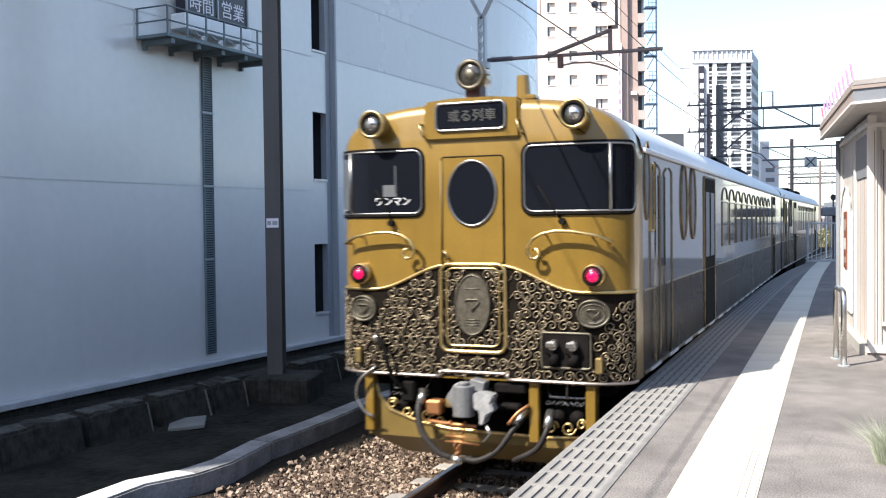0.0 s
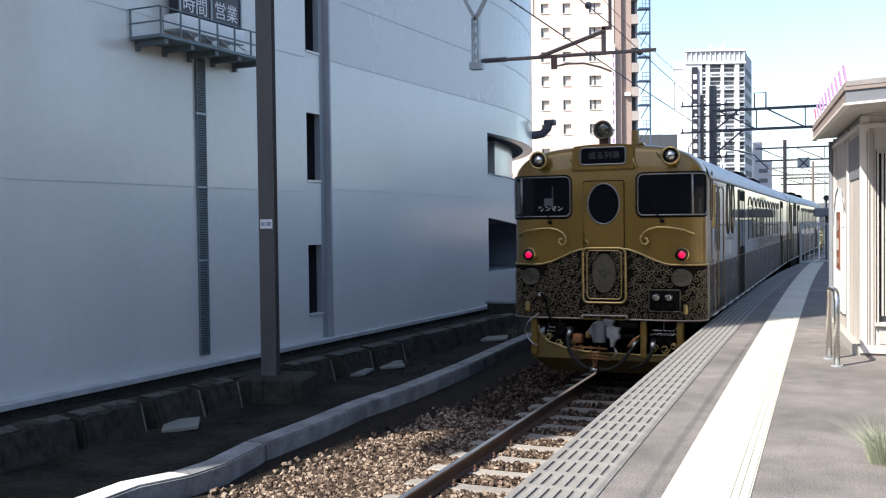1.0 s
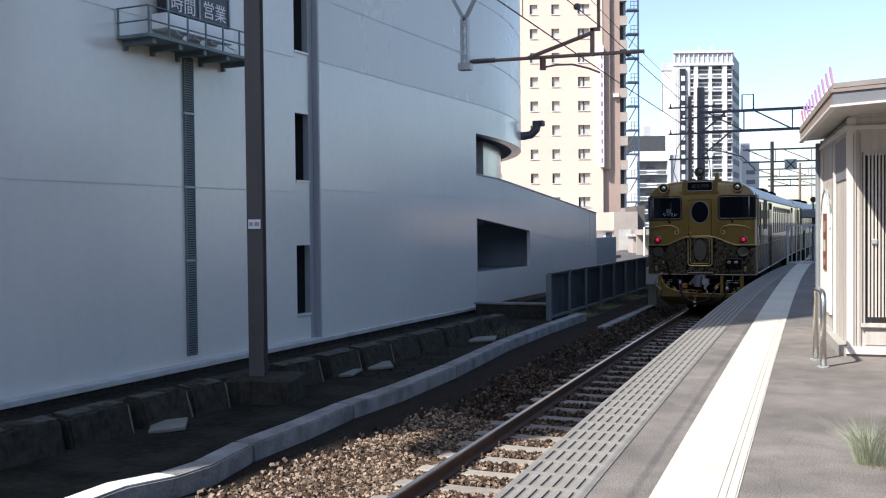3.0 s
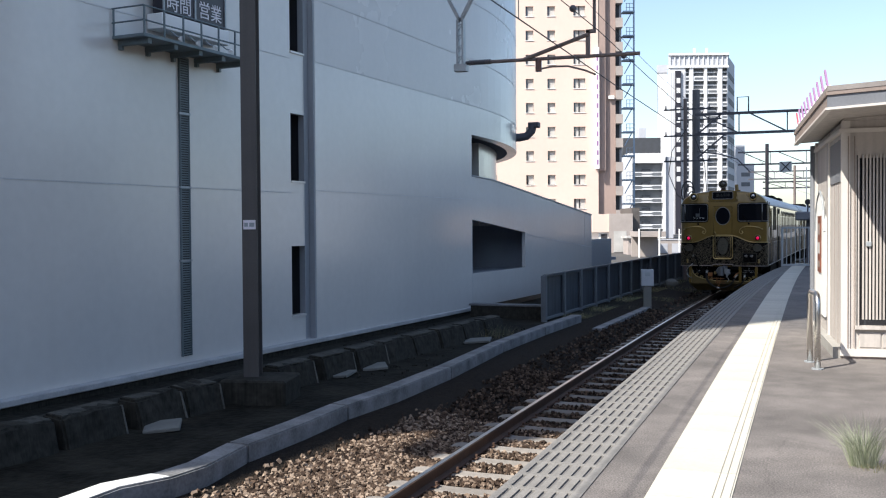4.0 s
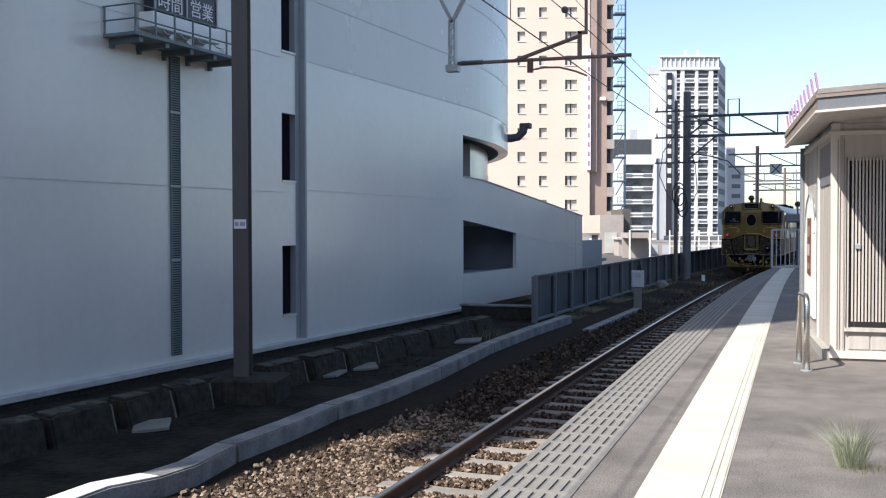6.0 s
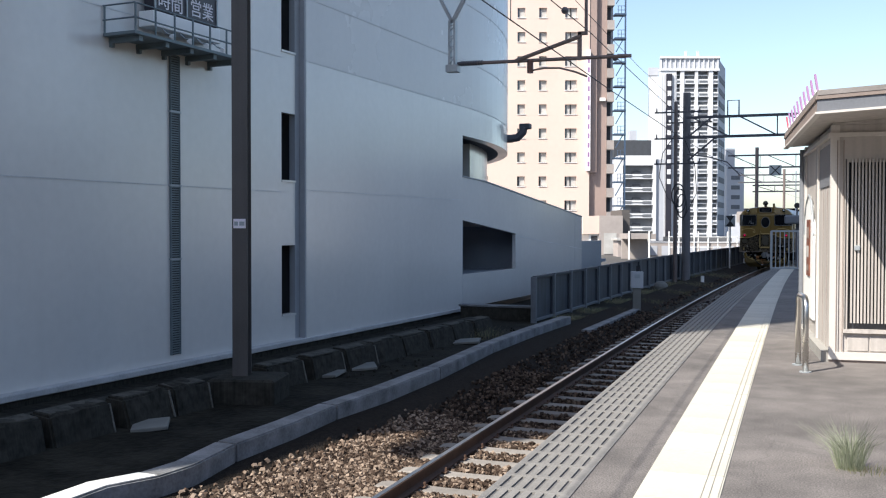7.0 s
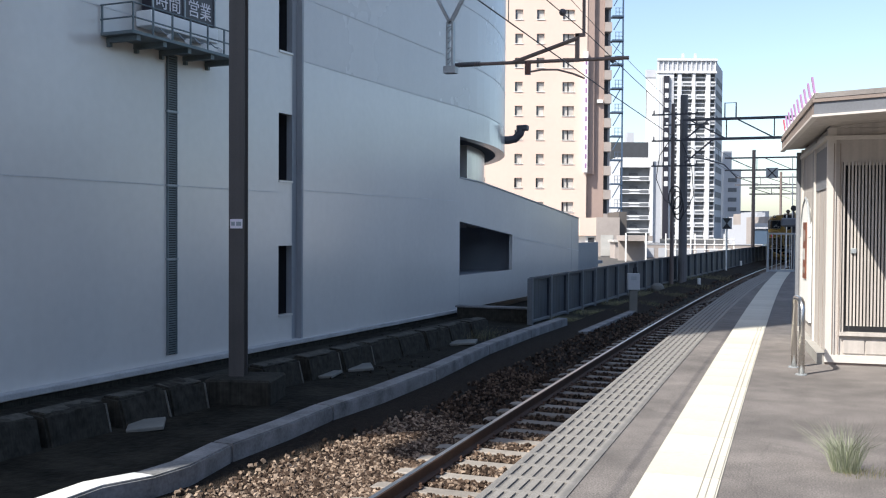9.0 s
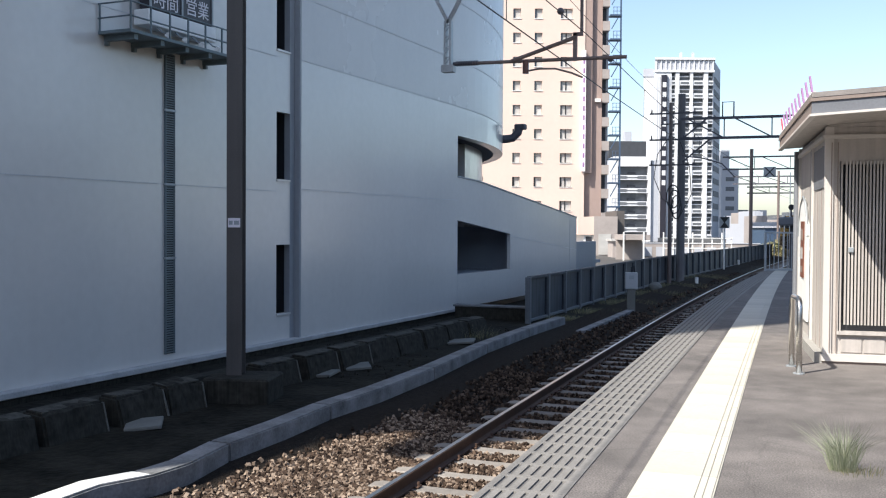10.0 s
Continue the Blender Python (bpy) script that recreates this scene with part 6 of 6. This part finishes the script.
        part("yellow_lever", bm, T["goldtrim"], car)
    # sign and fittings seen in the windscreen
    words("\u30ef\u30f3\u30de\u30f3", 0.095, Matrix.Translation((-0.80, -0.014, 2.71)) @ FACE_CAM, car, T["letters"], "notice_lettering", 0.001)
    bm = B()
    patch(bm, -0.90, -0.76, 2.76, 2.87, 0.005, 0.013, 2)
    patch(bm, -0.775, -0.765, 2.78, 3.05, 0.003, 0.013, 1)
    part("notice_card", bm, T["sheet"], car, "pale card behind the windscreen")
    bm = B()
    patch(bm, -1.36, -1.28, 2.64, 3.13, 0.01, 0.013, 2)
    part("pale_curtain", bm, T["sheet"], car, "pale upright strip at the windscreen's left")
    # top lamp and horn
    bm = B()
    rod(bm, (0.0, -0.02, 3.85), (0.0, 0.28, 3.85), 0.125, 24, 0.10)
    tl = smooth_part("top_lamp", bm, T["gold"], car, "large round roof lamp")
    bm = B()
    tube(bm, [(0.122 * math.cos(a), -0.03, 3.85 + 0.122 * math.sin(a)) for a in np.arange(0, 6.28, 0.26)], 0.020, 8, True)
    smooth_part("rim", bm, T["pewter"], tl)
    bm = B()
    bmesh.ops.create_uvsphere(bm, u_segments=20, v_segments=10, radius=0.108, matrix=Matrix.Translation((0, -0.01, 3.85)) @ Matrix.Diagonal((1, 0.3, 1, 1)))
    smooth_part("lens", bm, T["lens"], tl)
    bm = B()
    bmesh.ops.create_uvsphere(bm, u_segments=16, v_segments=10, radius=0.055, matrix=Matrix.Translation((0, -0.03, 3.85)) @ Matrix.Diagonal((1, 0.5, 1, 1)))
    smooth_part("bulb_glass", bm, T["pewter"], tl)
    bm = B()
    box(bm, -0.07, 0.07, 0.03, 0.20, 3.63, 3.79, 0.01)
    part("mount", bm, T["mount"], tl)
    bm = B()
    rod(bm, (-0.17, 0.05, 3.85), (0.17, 0.05, 3.85), 0.008, 6)
    part("pivot", bm, T["goldtrim"], tl)
    bm = B()
    rod(bm, (0.44, 0.2, 3.50), (0.43, 0.2, 3.84), 0.075, 12, 0.055)
    box(bm, 0.40, 0.56, 0.14, 0.3, 3.62, 3.66, 0.01)
    part("exhaust_stub", bm, T["gold"], car)
    bm = B()
    tube(bm, [S(0.77, 3.50, 0.01), S(0.80, 3.44, 0.02), S(0.92, 3.36, 0.02), S(1.05, 3.27, 0.02)], 0.006, 5)
    smooth_part("lamp_cable", bm, T["under"], car)
    # socket box
    bm = B()
    box(bm, 0.655, 1.085, -0.03, 0.0, 1.215, 1.525, 0.01)
    so = part("socket_box", bm, T["under"], car, "black socket box with two silver plugs")
    bm = B()
    tube(bm, [S(u, z, 0.03) for u, z in rounded(0.655, 1.085, 1.215, 1.525, 0.02, 2)], 0.012, 5, True)
    smooth_part("box_rim", bm, T["pewter"], so)
    for x in (0.77, 0.95):
        bm = B()
        rod(bm, (x, -0.10, 1.42), (x, -0.02, 1.43), 0.045, 12, 0.040)
        box(bm, x - 0.055, x + 0.035, -0.13, -0.09, 1.40, 1.455, 0.012)
        part("plug", bm, T["silver"], so)
        bm = B()
        tube(bm, [(x - 0.05, -0.10, 1.41), (x - 0.06, -0.11, 1.36), (x - 0.02, -0.09, 1.33)], 0.009, 5)
        rod(bm, (x, -0.05, 1.24), (x, -0.045, 1.34), 0.05, 10)
        smooth_part("plug_cable", bm, T["under"], so)


def flowing(pts, n=4):
    """A smooth curve through the given points."""
    v = [Vector(p) for p in pts]
    v = [v[0] * 2 - v[1]] + v + [v[-1] * 2 - v[-2]]
    out = []
    for a, b, c, d in zip(v, v[1:], v[2:], v[3:]):
        for i in range(n):
            t = i / n
            out.append(0.5 * (2 * b + (c - a) * t + (2 * a - 5 * b + 4 * c - d) * t * t + (3 * b - a - 3 * c + d) * t ** 3))
    return out + [v[-2]]


def underframe(car, ends=True):
    """Bogies, boxes and, at the free end, coupler, hoses and the gold pilot plate."""
    for yb in (3.2, 17.4):
        bm = B()
        for s in (-1, 1):
            box(bm, s * 0.80 - 0.08, s * 0.80 + 0.08, yb - 1.5, yb + 1.5, 0.36, 0.62, 0.03)
        box(bm, -0.8, 0.8, yb - 0.2, yb + 0.2, 0.40, 0.75, 0.03)
        bg = part("bogie", bm, T["under"], car, "black bogie frame with steel wheels")
        for dy in (-1.05, 1.05):
            bm = B()
            rod(bm, (-0.75, yb + dy, 0.43), (0.75, yb + dy, 0.43), 0.07, 10)
            part("axle", bm, T["under"], bg)
            for s in (-1, 1):
                bm = B()
                rod(bm, (s * 0.50, yb + dy, 0.43), (s * 0.63, yb + dy, 0.43), 0.43, 28)
                part("wheel", bm, T["under"], bg)
    for y0, y1, x0, x1, z0 in ((5.2, 8.4, -1.15, 1.15, 0.45), (8.8, 12.0, -1.2, 1.2, 0.40), (12.4, 15.4, -1.1, 1.15, 0.48)):
        bm = B()
        box(bm, x0, x1, y0, y1, z0, 1.0, 0.03)
        part("underfloor_box", bm, T["under"], car)
    bm = B()
    box(bm, -1.2, 1.2, 0.35, 20.7, 0.92, 1.08)
    part("underframe", bm, T["under"], car)
    if not ends:
        return
    bm = B()
    prism(bm, [(-1.13, 1.06), (-1.06, 1.06), (-1.02, 0.86), (-0.90, 0.72), (-0.62, 0.63), (-0.3, 0.58), (0.62, 0.56), (1.0, 0.58), (1.06, 0.80), (1.07, 1.06), (1.13, 1.06),
               (1.13, 0.47), (-1.13, 0.47)], "y", 0.10, 0.125)
    pl = part("pilot_plate", bm, T["dullgold"], car, "gold pilot plate under the buffer beam")
    bm = B()
    loft(bm, [[Vector((x * f, y, z)) for x in (-1.13, -0.6, 0.0, 0.6, 1.13)] for f, y, z in ((1.0, 0.11, 0.475), (0.93, 0.30, 0.36), (0.82, 0.52, 0.22), (0.82, 0.56, 0.22), (1.0, 0.16, 0.475))])
    part("lower_skirt", bm, T["dullgold"], pl, "gold skirt slanting back under the plate")
    bm = B()
    tube(bm, [(x, 0.09, z) for x, z in ((-1.06, 1.04), (-1.02, 0.86), (-0.90, 0.72), (-0.62, 0.63), (-0.3, 0.58), (0.62, 0.56), (1.0, 0.58))], 0.014, 6)
    smooth_part("plate_edge", bm, T["goldtrim"], pl)
    for x, z, r, h in ((-0.88, 0.78, 0.06, 1), (-0.72, 0.71, 0.06, -1), (-0.52, 0.68, 0.06, 1), (-0.38, 0.65, 0.05, -1), (0.70, 0.66, 0.07, 1), (0.86, 0.66, 0.07, -1), (0.98, 0.70, 0.05, 1), (0.55, 0.63, 0.05, -1)):
        bm = B()
        tube(bm, [(x + r * (1 - 0.7 * f / 12) * math.cos(h * f * 0.7), 0.09, z + r * (1 - 0.7 * f / 12) * math.sin(h * f * 0.7)) for f in range(13)], 0.010, 5)
        smooth_part("scroll", bm, T["goldtrim"], pl)
    for x in (0.56, 1.08, -1.09):
        bm = B()
        box(bm, x - 0.045, x + 0.045, 0.02, 0.10, 0.52, 1.07, 0.008)
        part("gold_strut", bm, T["gold"], pl)
    for x0, x1 in ((-1.0, -0.45), (0.66, 1.0)):
        bm = B()
        box(bm, x0, x1, 0.25, 0.6, 0.62, 1.05, 0.03)
        ub = part("step_box", bm, T["under"], car)
        bm = B()
        tube(bm, [((x0 + x1) / 2 - 0.2, 0.22, 1.02), ((x0 + x1) / 2 - 0.16, 0.16, 0.92), ((x0 + x1) / 2 + 0.16, 0.16, 0.92), ((x0 + x1) / 2 + 0.2, 0.22, 1.02)], 0.012, 5)
        tube(bm, [((x0 + x1) / 2, 0.15, 0.92), ((x0 + x1) / 2 + 0.01, 0.13, 1.04)], 0.010, 5)
        smooth_part("handle", bm, T["silver"], ub)
        bm = B()
        for k in range(9):
            xc = (x0 + x1) / 2 - 0.18 + k * 0.045
            tube(bm, [(xc + 0.022 * math.cos(q), 0.17, 0.865 + 0.016 * math.sin(q + k)) for q in np.arange(0, 6.2, 1.0)], 0.006, 4, True)
        smooth_part("chain", bm, T["silver"], ub)
        for k in (-0.09, 0.09):
            bm = B()
            rod(bm, ((x0 + x1) / 2 + k, 0.14, 0.74), ((x0 + x1) / 2 + k, 0.26, 0.74), 0.065, 12)
            smooth_part("cable_socket", bm, T["under"], ub)
    bm = B()
    box(bm, -0.10, 0.10, -0.05, 0.7, 0.80, 0.98, 0.02)
    cp = part("coupler", bm, T["cast"], car, "grey cast knuckle coupler")
    bm = B()
    rod(bm, (-0.04, -0.17, 0.76), (-0.04, -0.17, 1.04), 0.10, 14)
    rod(bm, (-0.04, -0.17, 1.02), (-0.04, -0.17, 1.07), 0.055, 12)
    prism(bm, [(-0.22, 0.92), (-0.13, 1.05), (-0.06, 1.05), (-0.06, 0.80), (-0.14, 0.80)], "y", -0.16, -0.02)
    prism(bm, [(-0.02, 1.0), (0.14, 0.98), (0.16, 1.07), (0.02, 1.10)], "y", -0.16, -0.02)
    bmesh.ops.bevel(bm, geom=bm.edges[:], offset=0.008, segments=1, affect="EDGES")
    part("coupler_head", bm, T["cast"], cp)
    bm = B()
    prism(bm, [(0.07, 0.98), (0.13, 1.00), (0.27, 0.97), (0.24, 0.90), (0.27, 0.83), (0.20, 0.79), (0.17, 0.70), (0.13, 0.70), (0.13, 0.82), (0.08, 0.84)], "y", -0.24, -0.10)
    bmesh.ops.bevel(bm, geom=bm.edges[:], offset=0.012, segments=2, affect="EDGES")
    part("knuckle", bm, T["knuckle"], cp, "paler grey knuckle of the coupler")
    bm = B()
    tube(bm, [(0.18, -0.2, 0.7), (0.22, -0.2, 0.62), (0.16, -0.22, 0.55)], 0.012, 5)
    smooth_part("lift_chain", bm, T["silver"], cp)
    for pts, r, mm in (([(-0.52, 0.1, 0.92), (-0.54, -0.05, 0.80), (-0.48, -0.12, 0.58), (-0.30, -0.14, 0.40), (-0.18, -0.12, 0.36)], 0.032, "hose"),
                       ([(0.48, 0.1, 0.78), (0.40, -0.06, 0.66), (0.26, -0.12, 0.46), (0.08, -0.14, 0.36), (-0.06, -0.12, 0.36)], 0.028, "hose"),
                       ([(0.70, 0.1, 0.78), (0.70, -0.05, 0.66), (0.62, -0.08, 0.5), (0.46, -0.06, 0.40), (0.38, -0.02, 0.36)], 0.026, "hose"),
                       ([(-0.99, -0.02, 1.42), (-0.93, -0.10, 1.44), (-0.86, -0.12, 1.34), (-0.80, -0.1, 1.1), (-0.70, 0.0, 0.92)], 0.022, "under"),
                       ([(-0.99, -0.03, 1.15), (-1.15, -0.06, 1.02), (-1.20, -0.04, 0.86), (-1.12, -0.04, 0.72), (-1.02, -0.02, 0.66)], 0.012, "silver"),
                       ([(0.52, 0.0, 0.86), (0.44, -0.08, 0.80), (0.36, -0.1, 0.70)], 0.018, "copper"),
                       ([(-0.50, 0.0, 0.66), (-0.2, -0.1, 0.665), (0.06, -0.12, 0.66)], 0.016, "copper")):
        bm = B()
        tube(bm, flowing(pts), r, 8)
        smooth_part("air_hose", bm, T[mm], car, "hanging brake hose")
    for a, b, r in (((-0.53, 0.06, 0.93), (-0.54, -0.03, 0.82), 0.045), ((0.46, 0.08, 0.80), (0.41, -0.04, 0.68), 0.04), ((0.70, 0.08, 0.80), (0.70, -0.04, 0.68), 0.045),
                    ((-0.18, -0.12, 0.36), (-0.08, -0.12, 0.33), 0.04), ((-0.94, -0.1, 1.44), (-0.99, -0.04, 1.40), 0.035)):
        bm = B()
        rod(bm, a, b, r, 10, r * 0.8)
        smooth_part("hose_end", bm, T["silver"], car)
    for x, z, w, h, mm in ((-0.42, 0.78, 0.16, 0.14, "copper"), (-0.26, 0.84, 0.08, 0.1, "goldtrim"), (0.30, 0.83, 0.26, 0.06, "under"), (-0.68, 0.92, 0.14, 0.2, "under"), (0.34, 1.0, 0.3, 0.1, "under")):
        bm = B()
        box(bm, x - w / 2, x + w / 2, 0.0, 0.14, z - h / 2, z + h / 2, 0.02)
        part("valve", bm, T[mm], car)
    bm = B()
    for x0, lean in ((-0.19, 0.02), (-0.05, -0.02)):
        for k in range(9):
            zc, xc = 0.68 - k * 0.035, x0 + lean * k * 0.4
            tw_ = 0.018 if k % 2 else 0.006
            tube(bm, [(xc + tw_ * math.cos(q), -0.14 + (0.018 - tw_) * math.cos(q), zc + 0.024 * math.sin(q)) for q in np.arange(0, 6.2, 0.9)], 0.006, 4, True)
    for z in (0.56, 0.51):
        tube(bm, [(-0.24, -0.14, z), (-0.10, -0.15, z + 0.006), (0.10, -0.14, z - 0.012)], 0.010, 5)
    smooth_part("brass_chain", bm, T["copper"], car, "hanging brass safety chains")
    bm = B()
    box(bm, -1.0, 1.0, 0.55, 0.6, 0.45, 1.05)
    part("end_beam", bm, T["under"], car)


def body(car, y0, y1, cab):
    SPL = 1.86
    for s in (-1, 1):
        bm = B()
        box(bm, s * (HALF - 0.06), s * HALF, y0, y1, 1.07, SPL)
        part("lower_side", bm, T["lower"], car, "glossy dark brown lower body side")
        bm = B()
        box(bm, s * (HALF - 0.06), s * HALF, y0, y1, SPL, 3.15)
        part("upper_side", bm, T["upper"], car, "glossy champagne upper body side")
    xs = [HALF * math.sin(radians(a)) for a in range(-90, 91, 10)]
    bm = B()
    loft(bm, [[Vector((x, y, zt(x) + 0.03 * (1 - abs(x) / HALF))) for x in xs] for y in (y0, y0 + 0.3, (y0 + y1) / 2, y1)])
    rf = smooth_part("roof", bm, T["roof"], car, "pale grey curved roof")
    for s in (-1, 1):
        bm = B()
        box(bm, s * (HALF + 0.001), s * (HALF + 0.035), y0, y1, 3.13, 3.175, 0.008)
        part("gutter", bm, T["roof"], rf)
    for y in (12.0, 16.5):
        bm = B()
        box(bm, -0.75, 0.75, y, y + 2.0, zt(0) - 0.03, zt(0) + 0.17, 0.05)
        part("roof_unit", bm, T["under"], rf, "dark roof cooling unit")
    bm = B()
    box(bm, -HALF + 0.05, HALF - 0.05, y1 - 0.02, y1, 1.07, 3.2)
    part("end_wall", bm, T["back"], car)
    bm = B()
    box(bm, -0.5, 0.5, y1, y1 + 0.25, 1.1, 3.1, 0.03)
    part("gangway", bm, T["under"], car)
    s = 1
    X = HALF

    def sidebox(name, a, b, z0, z1, m, parent, o0=0.0, o1=0.006, label=""):
        bm = B()
        box(bm, X + o0, X + o1, a, b, z0, z1)
        return part(name, bm, T[m], parent, label)

    def sideframe(name, a, b, z0, z1, r, m, parent, tr=0.011, off=0.006):
        bm = B()
        tube(bm, [(X + off, u, z) for u, z in rounded(a, b, z0, z1, r, 4)], tr, 5, True)
        return smooth_part(name, bm, T[m], parent)

    # cab window and door
    bm = B()
    prism(bm, [(u, z) for u, z in ell(0.82, 2.88, 0.11, 0.36, 20)], "x", X + 0.002, X + 0.007)
    cw = part("cab_side_window", bm, T["sideglass"], car, "slim oval side window")
    bm = B()
    tube(bm, [(X + 0.008, u, z) for u, z in ell(0.82, 2.88, 0.115, 0.365, 24)], 0.009, 5, True)
    smooth_part("window_trim", bm, T["filigree"], cw)
    nl = sidebox("quarter_light", 1.00, 1.14, 2.42, 3.04, "sideglass", car, 0.002, 0.007, "narrow dark quarter light")
    sideframe("window_trim", 0.99, 1.15, 2.41, 3.05, 0.03, "goldtrim", nl, 0.012)
    d1 = sidebox("cab_door", 1.25, 1.85, 1.12, 3.08, "upper", car, 0.002, 0.010, "narrow cab door with a tall window")
    sidebox("lower_panel", 1.255, 1.845, 1.13, 1.855, "lower", d1, 0.011, 0.014)
    sidebox("door_window", 1.36, 1.74, 2.05, 2.95, "sideglass", d1, 0.011, 0.016)
    for y in (1.22, 1.90):
        bm = B()
        tube(bm, [(X + 0.03, y, 1.15), (X + 0.05, y, 1.3), (X + 0.05, y, 3.0), (X + 0.02, y, 3.05)], 0.014, 6)
        smooth_part("door_rail", bm, T["filigree"], d1)
    for y in (3.05, 3.75):
        bm = B()
        prism(bm, [(u, z) for u, z in ell(y, 2.72, 0.20, 0.42, 20)], "x", X + 0.002, X + 0.007)
        ow = part("oval_window", bm, T["sideglass"], car, "tall oval window with brass trim")
        bm = B()
        tube(bm, [(X + 0.008, u, z) for u, z in ell(y, 2.72, 0.21, 0.43, 24)], 0.014, 5, True)
        smooth_part("window_trim", bm, T["filigree"], ow)
    for ya in (4.75, 17.3):
        # near-black colour stands in for the shade of the door recess
        dr = sidebox("passenger_door", ya, ya + 1.1, 1.10, 3.06, "under", car, 0.002, 0.008, "passenger door painted black for its shaded recess, with tall panes")
        for k in range(2):
            sidebox("door_pane", ya + 0.12 + k * 0.5, ya + 0.48 + k * 0.5, 2.02, 2.88, "sideglass", dr, 0.009, 0.013)
        sideframe("door_frame", ya, ya + 1.1, 1.10, 3.08, 0.06, "filigree", dr, 0.012)
    y = 6.75
    while y < 16.6:
        wnd = sidebox("side_window", y, y + 0.72, 2.12, 2.78, "sideglass", car, 0.002, 0.008, "side window under a blind arch")
        sideframe("window_frame", y, y + 0.72, 2.12, 2.78, 0.03, "filigree", wnd, 0.008)
        bm = B()
        tube(bm, [(X + 0.006, y + 0.36 - 0.36 * math.cos(a), 2.80 + 0.20 * math.sin(a)) for a in np.arange(0, 3.2, 0.3)], 0.010, 5)
        smooth_part("arch", bm, T["filigree"], wnd)
        y += 1.0
    for z, r, m in ((1.86, 0.008, "filigree"), (1.10, 0.012, "filigree"), (1.55, 0.005, "lower")):
        bm = B()
        box(bm, X, X + r, y0 + 0.05, y1 - 0.05, z - r, z + r)
        part("waist_line", bm, T[m], car)
    y = 0.9
    while y < y1 - 0.8:
        sidebox("sill_strip", y, y + 0.55, 1.085, 1.115, "letters", car, 0.012, 0.022)
        y += 1.05


car_a = thing("railcar", "ornate gold and dark brown diesel railcar with brass scrollwork", "train", group="cars of the train")
cab_face(car_a)
body(car_a, 0.62, 20.8, True)
underframe(car_a)
car_b = thing("railcar", "glossy gold and brown railcar coupled ahead in the train", "train", group="cars of the train")
body(car_b, 0.05, 20.8, False)
underframe(car_b, False)
CARS = [(car_a, 0.0), (car_b, 21.2)]


# ---- what moves ----
def car_x(y):
    """The line of the car's centre, set off the track to fit the camera's view."""
    return -3.04 + 1.0e-4 * max(y, 0.0) ** 2.36


def motions():
    rows = [i * 0.5 for i in range(21)]
    for c, lead in CARS:
        out = []
        for t in rows:
            y = 8.3 + 5.6 * t + 0.22 * t * t + 0.05 * max(0.0, 1 - 2 * t) + lead
            a, b = Vector((car_x(y + 3.2), y + 3.2, RAIL_Z)), Vector((car_x(y + 17.4), y + 17.4, RAIL_Z))
            d = (b - a).normalized()
            p = a - d * 3.2
            out.append((t, pose(p.x, p.y, RAIL_Z, 0, 0, -math.degrees(math.atan2(d.x, d.y)))))
        walk(c, out)


motions()
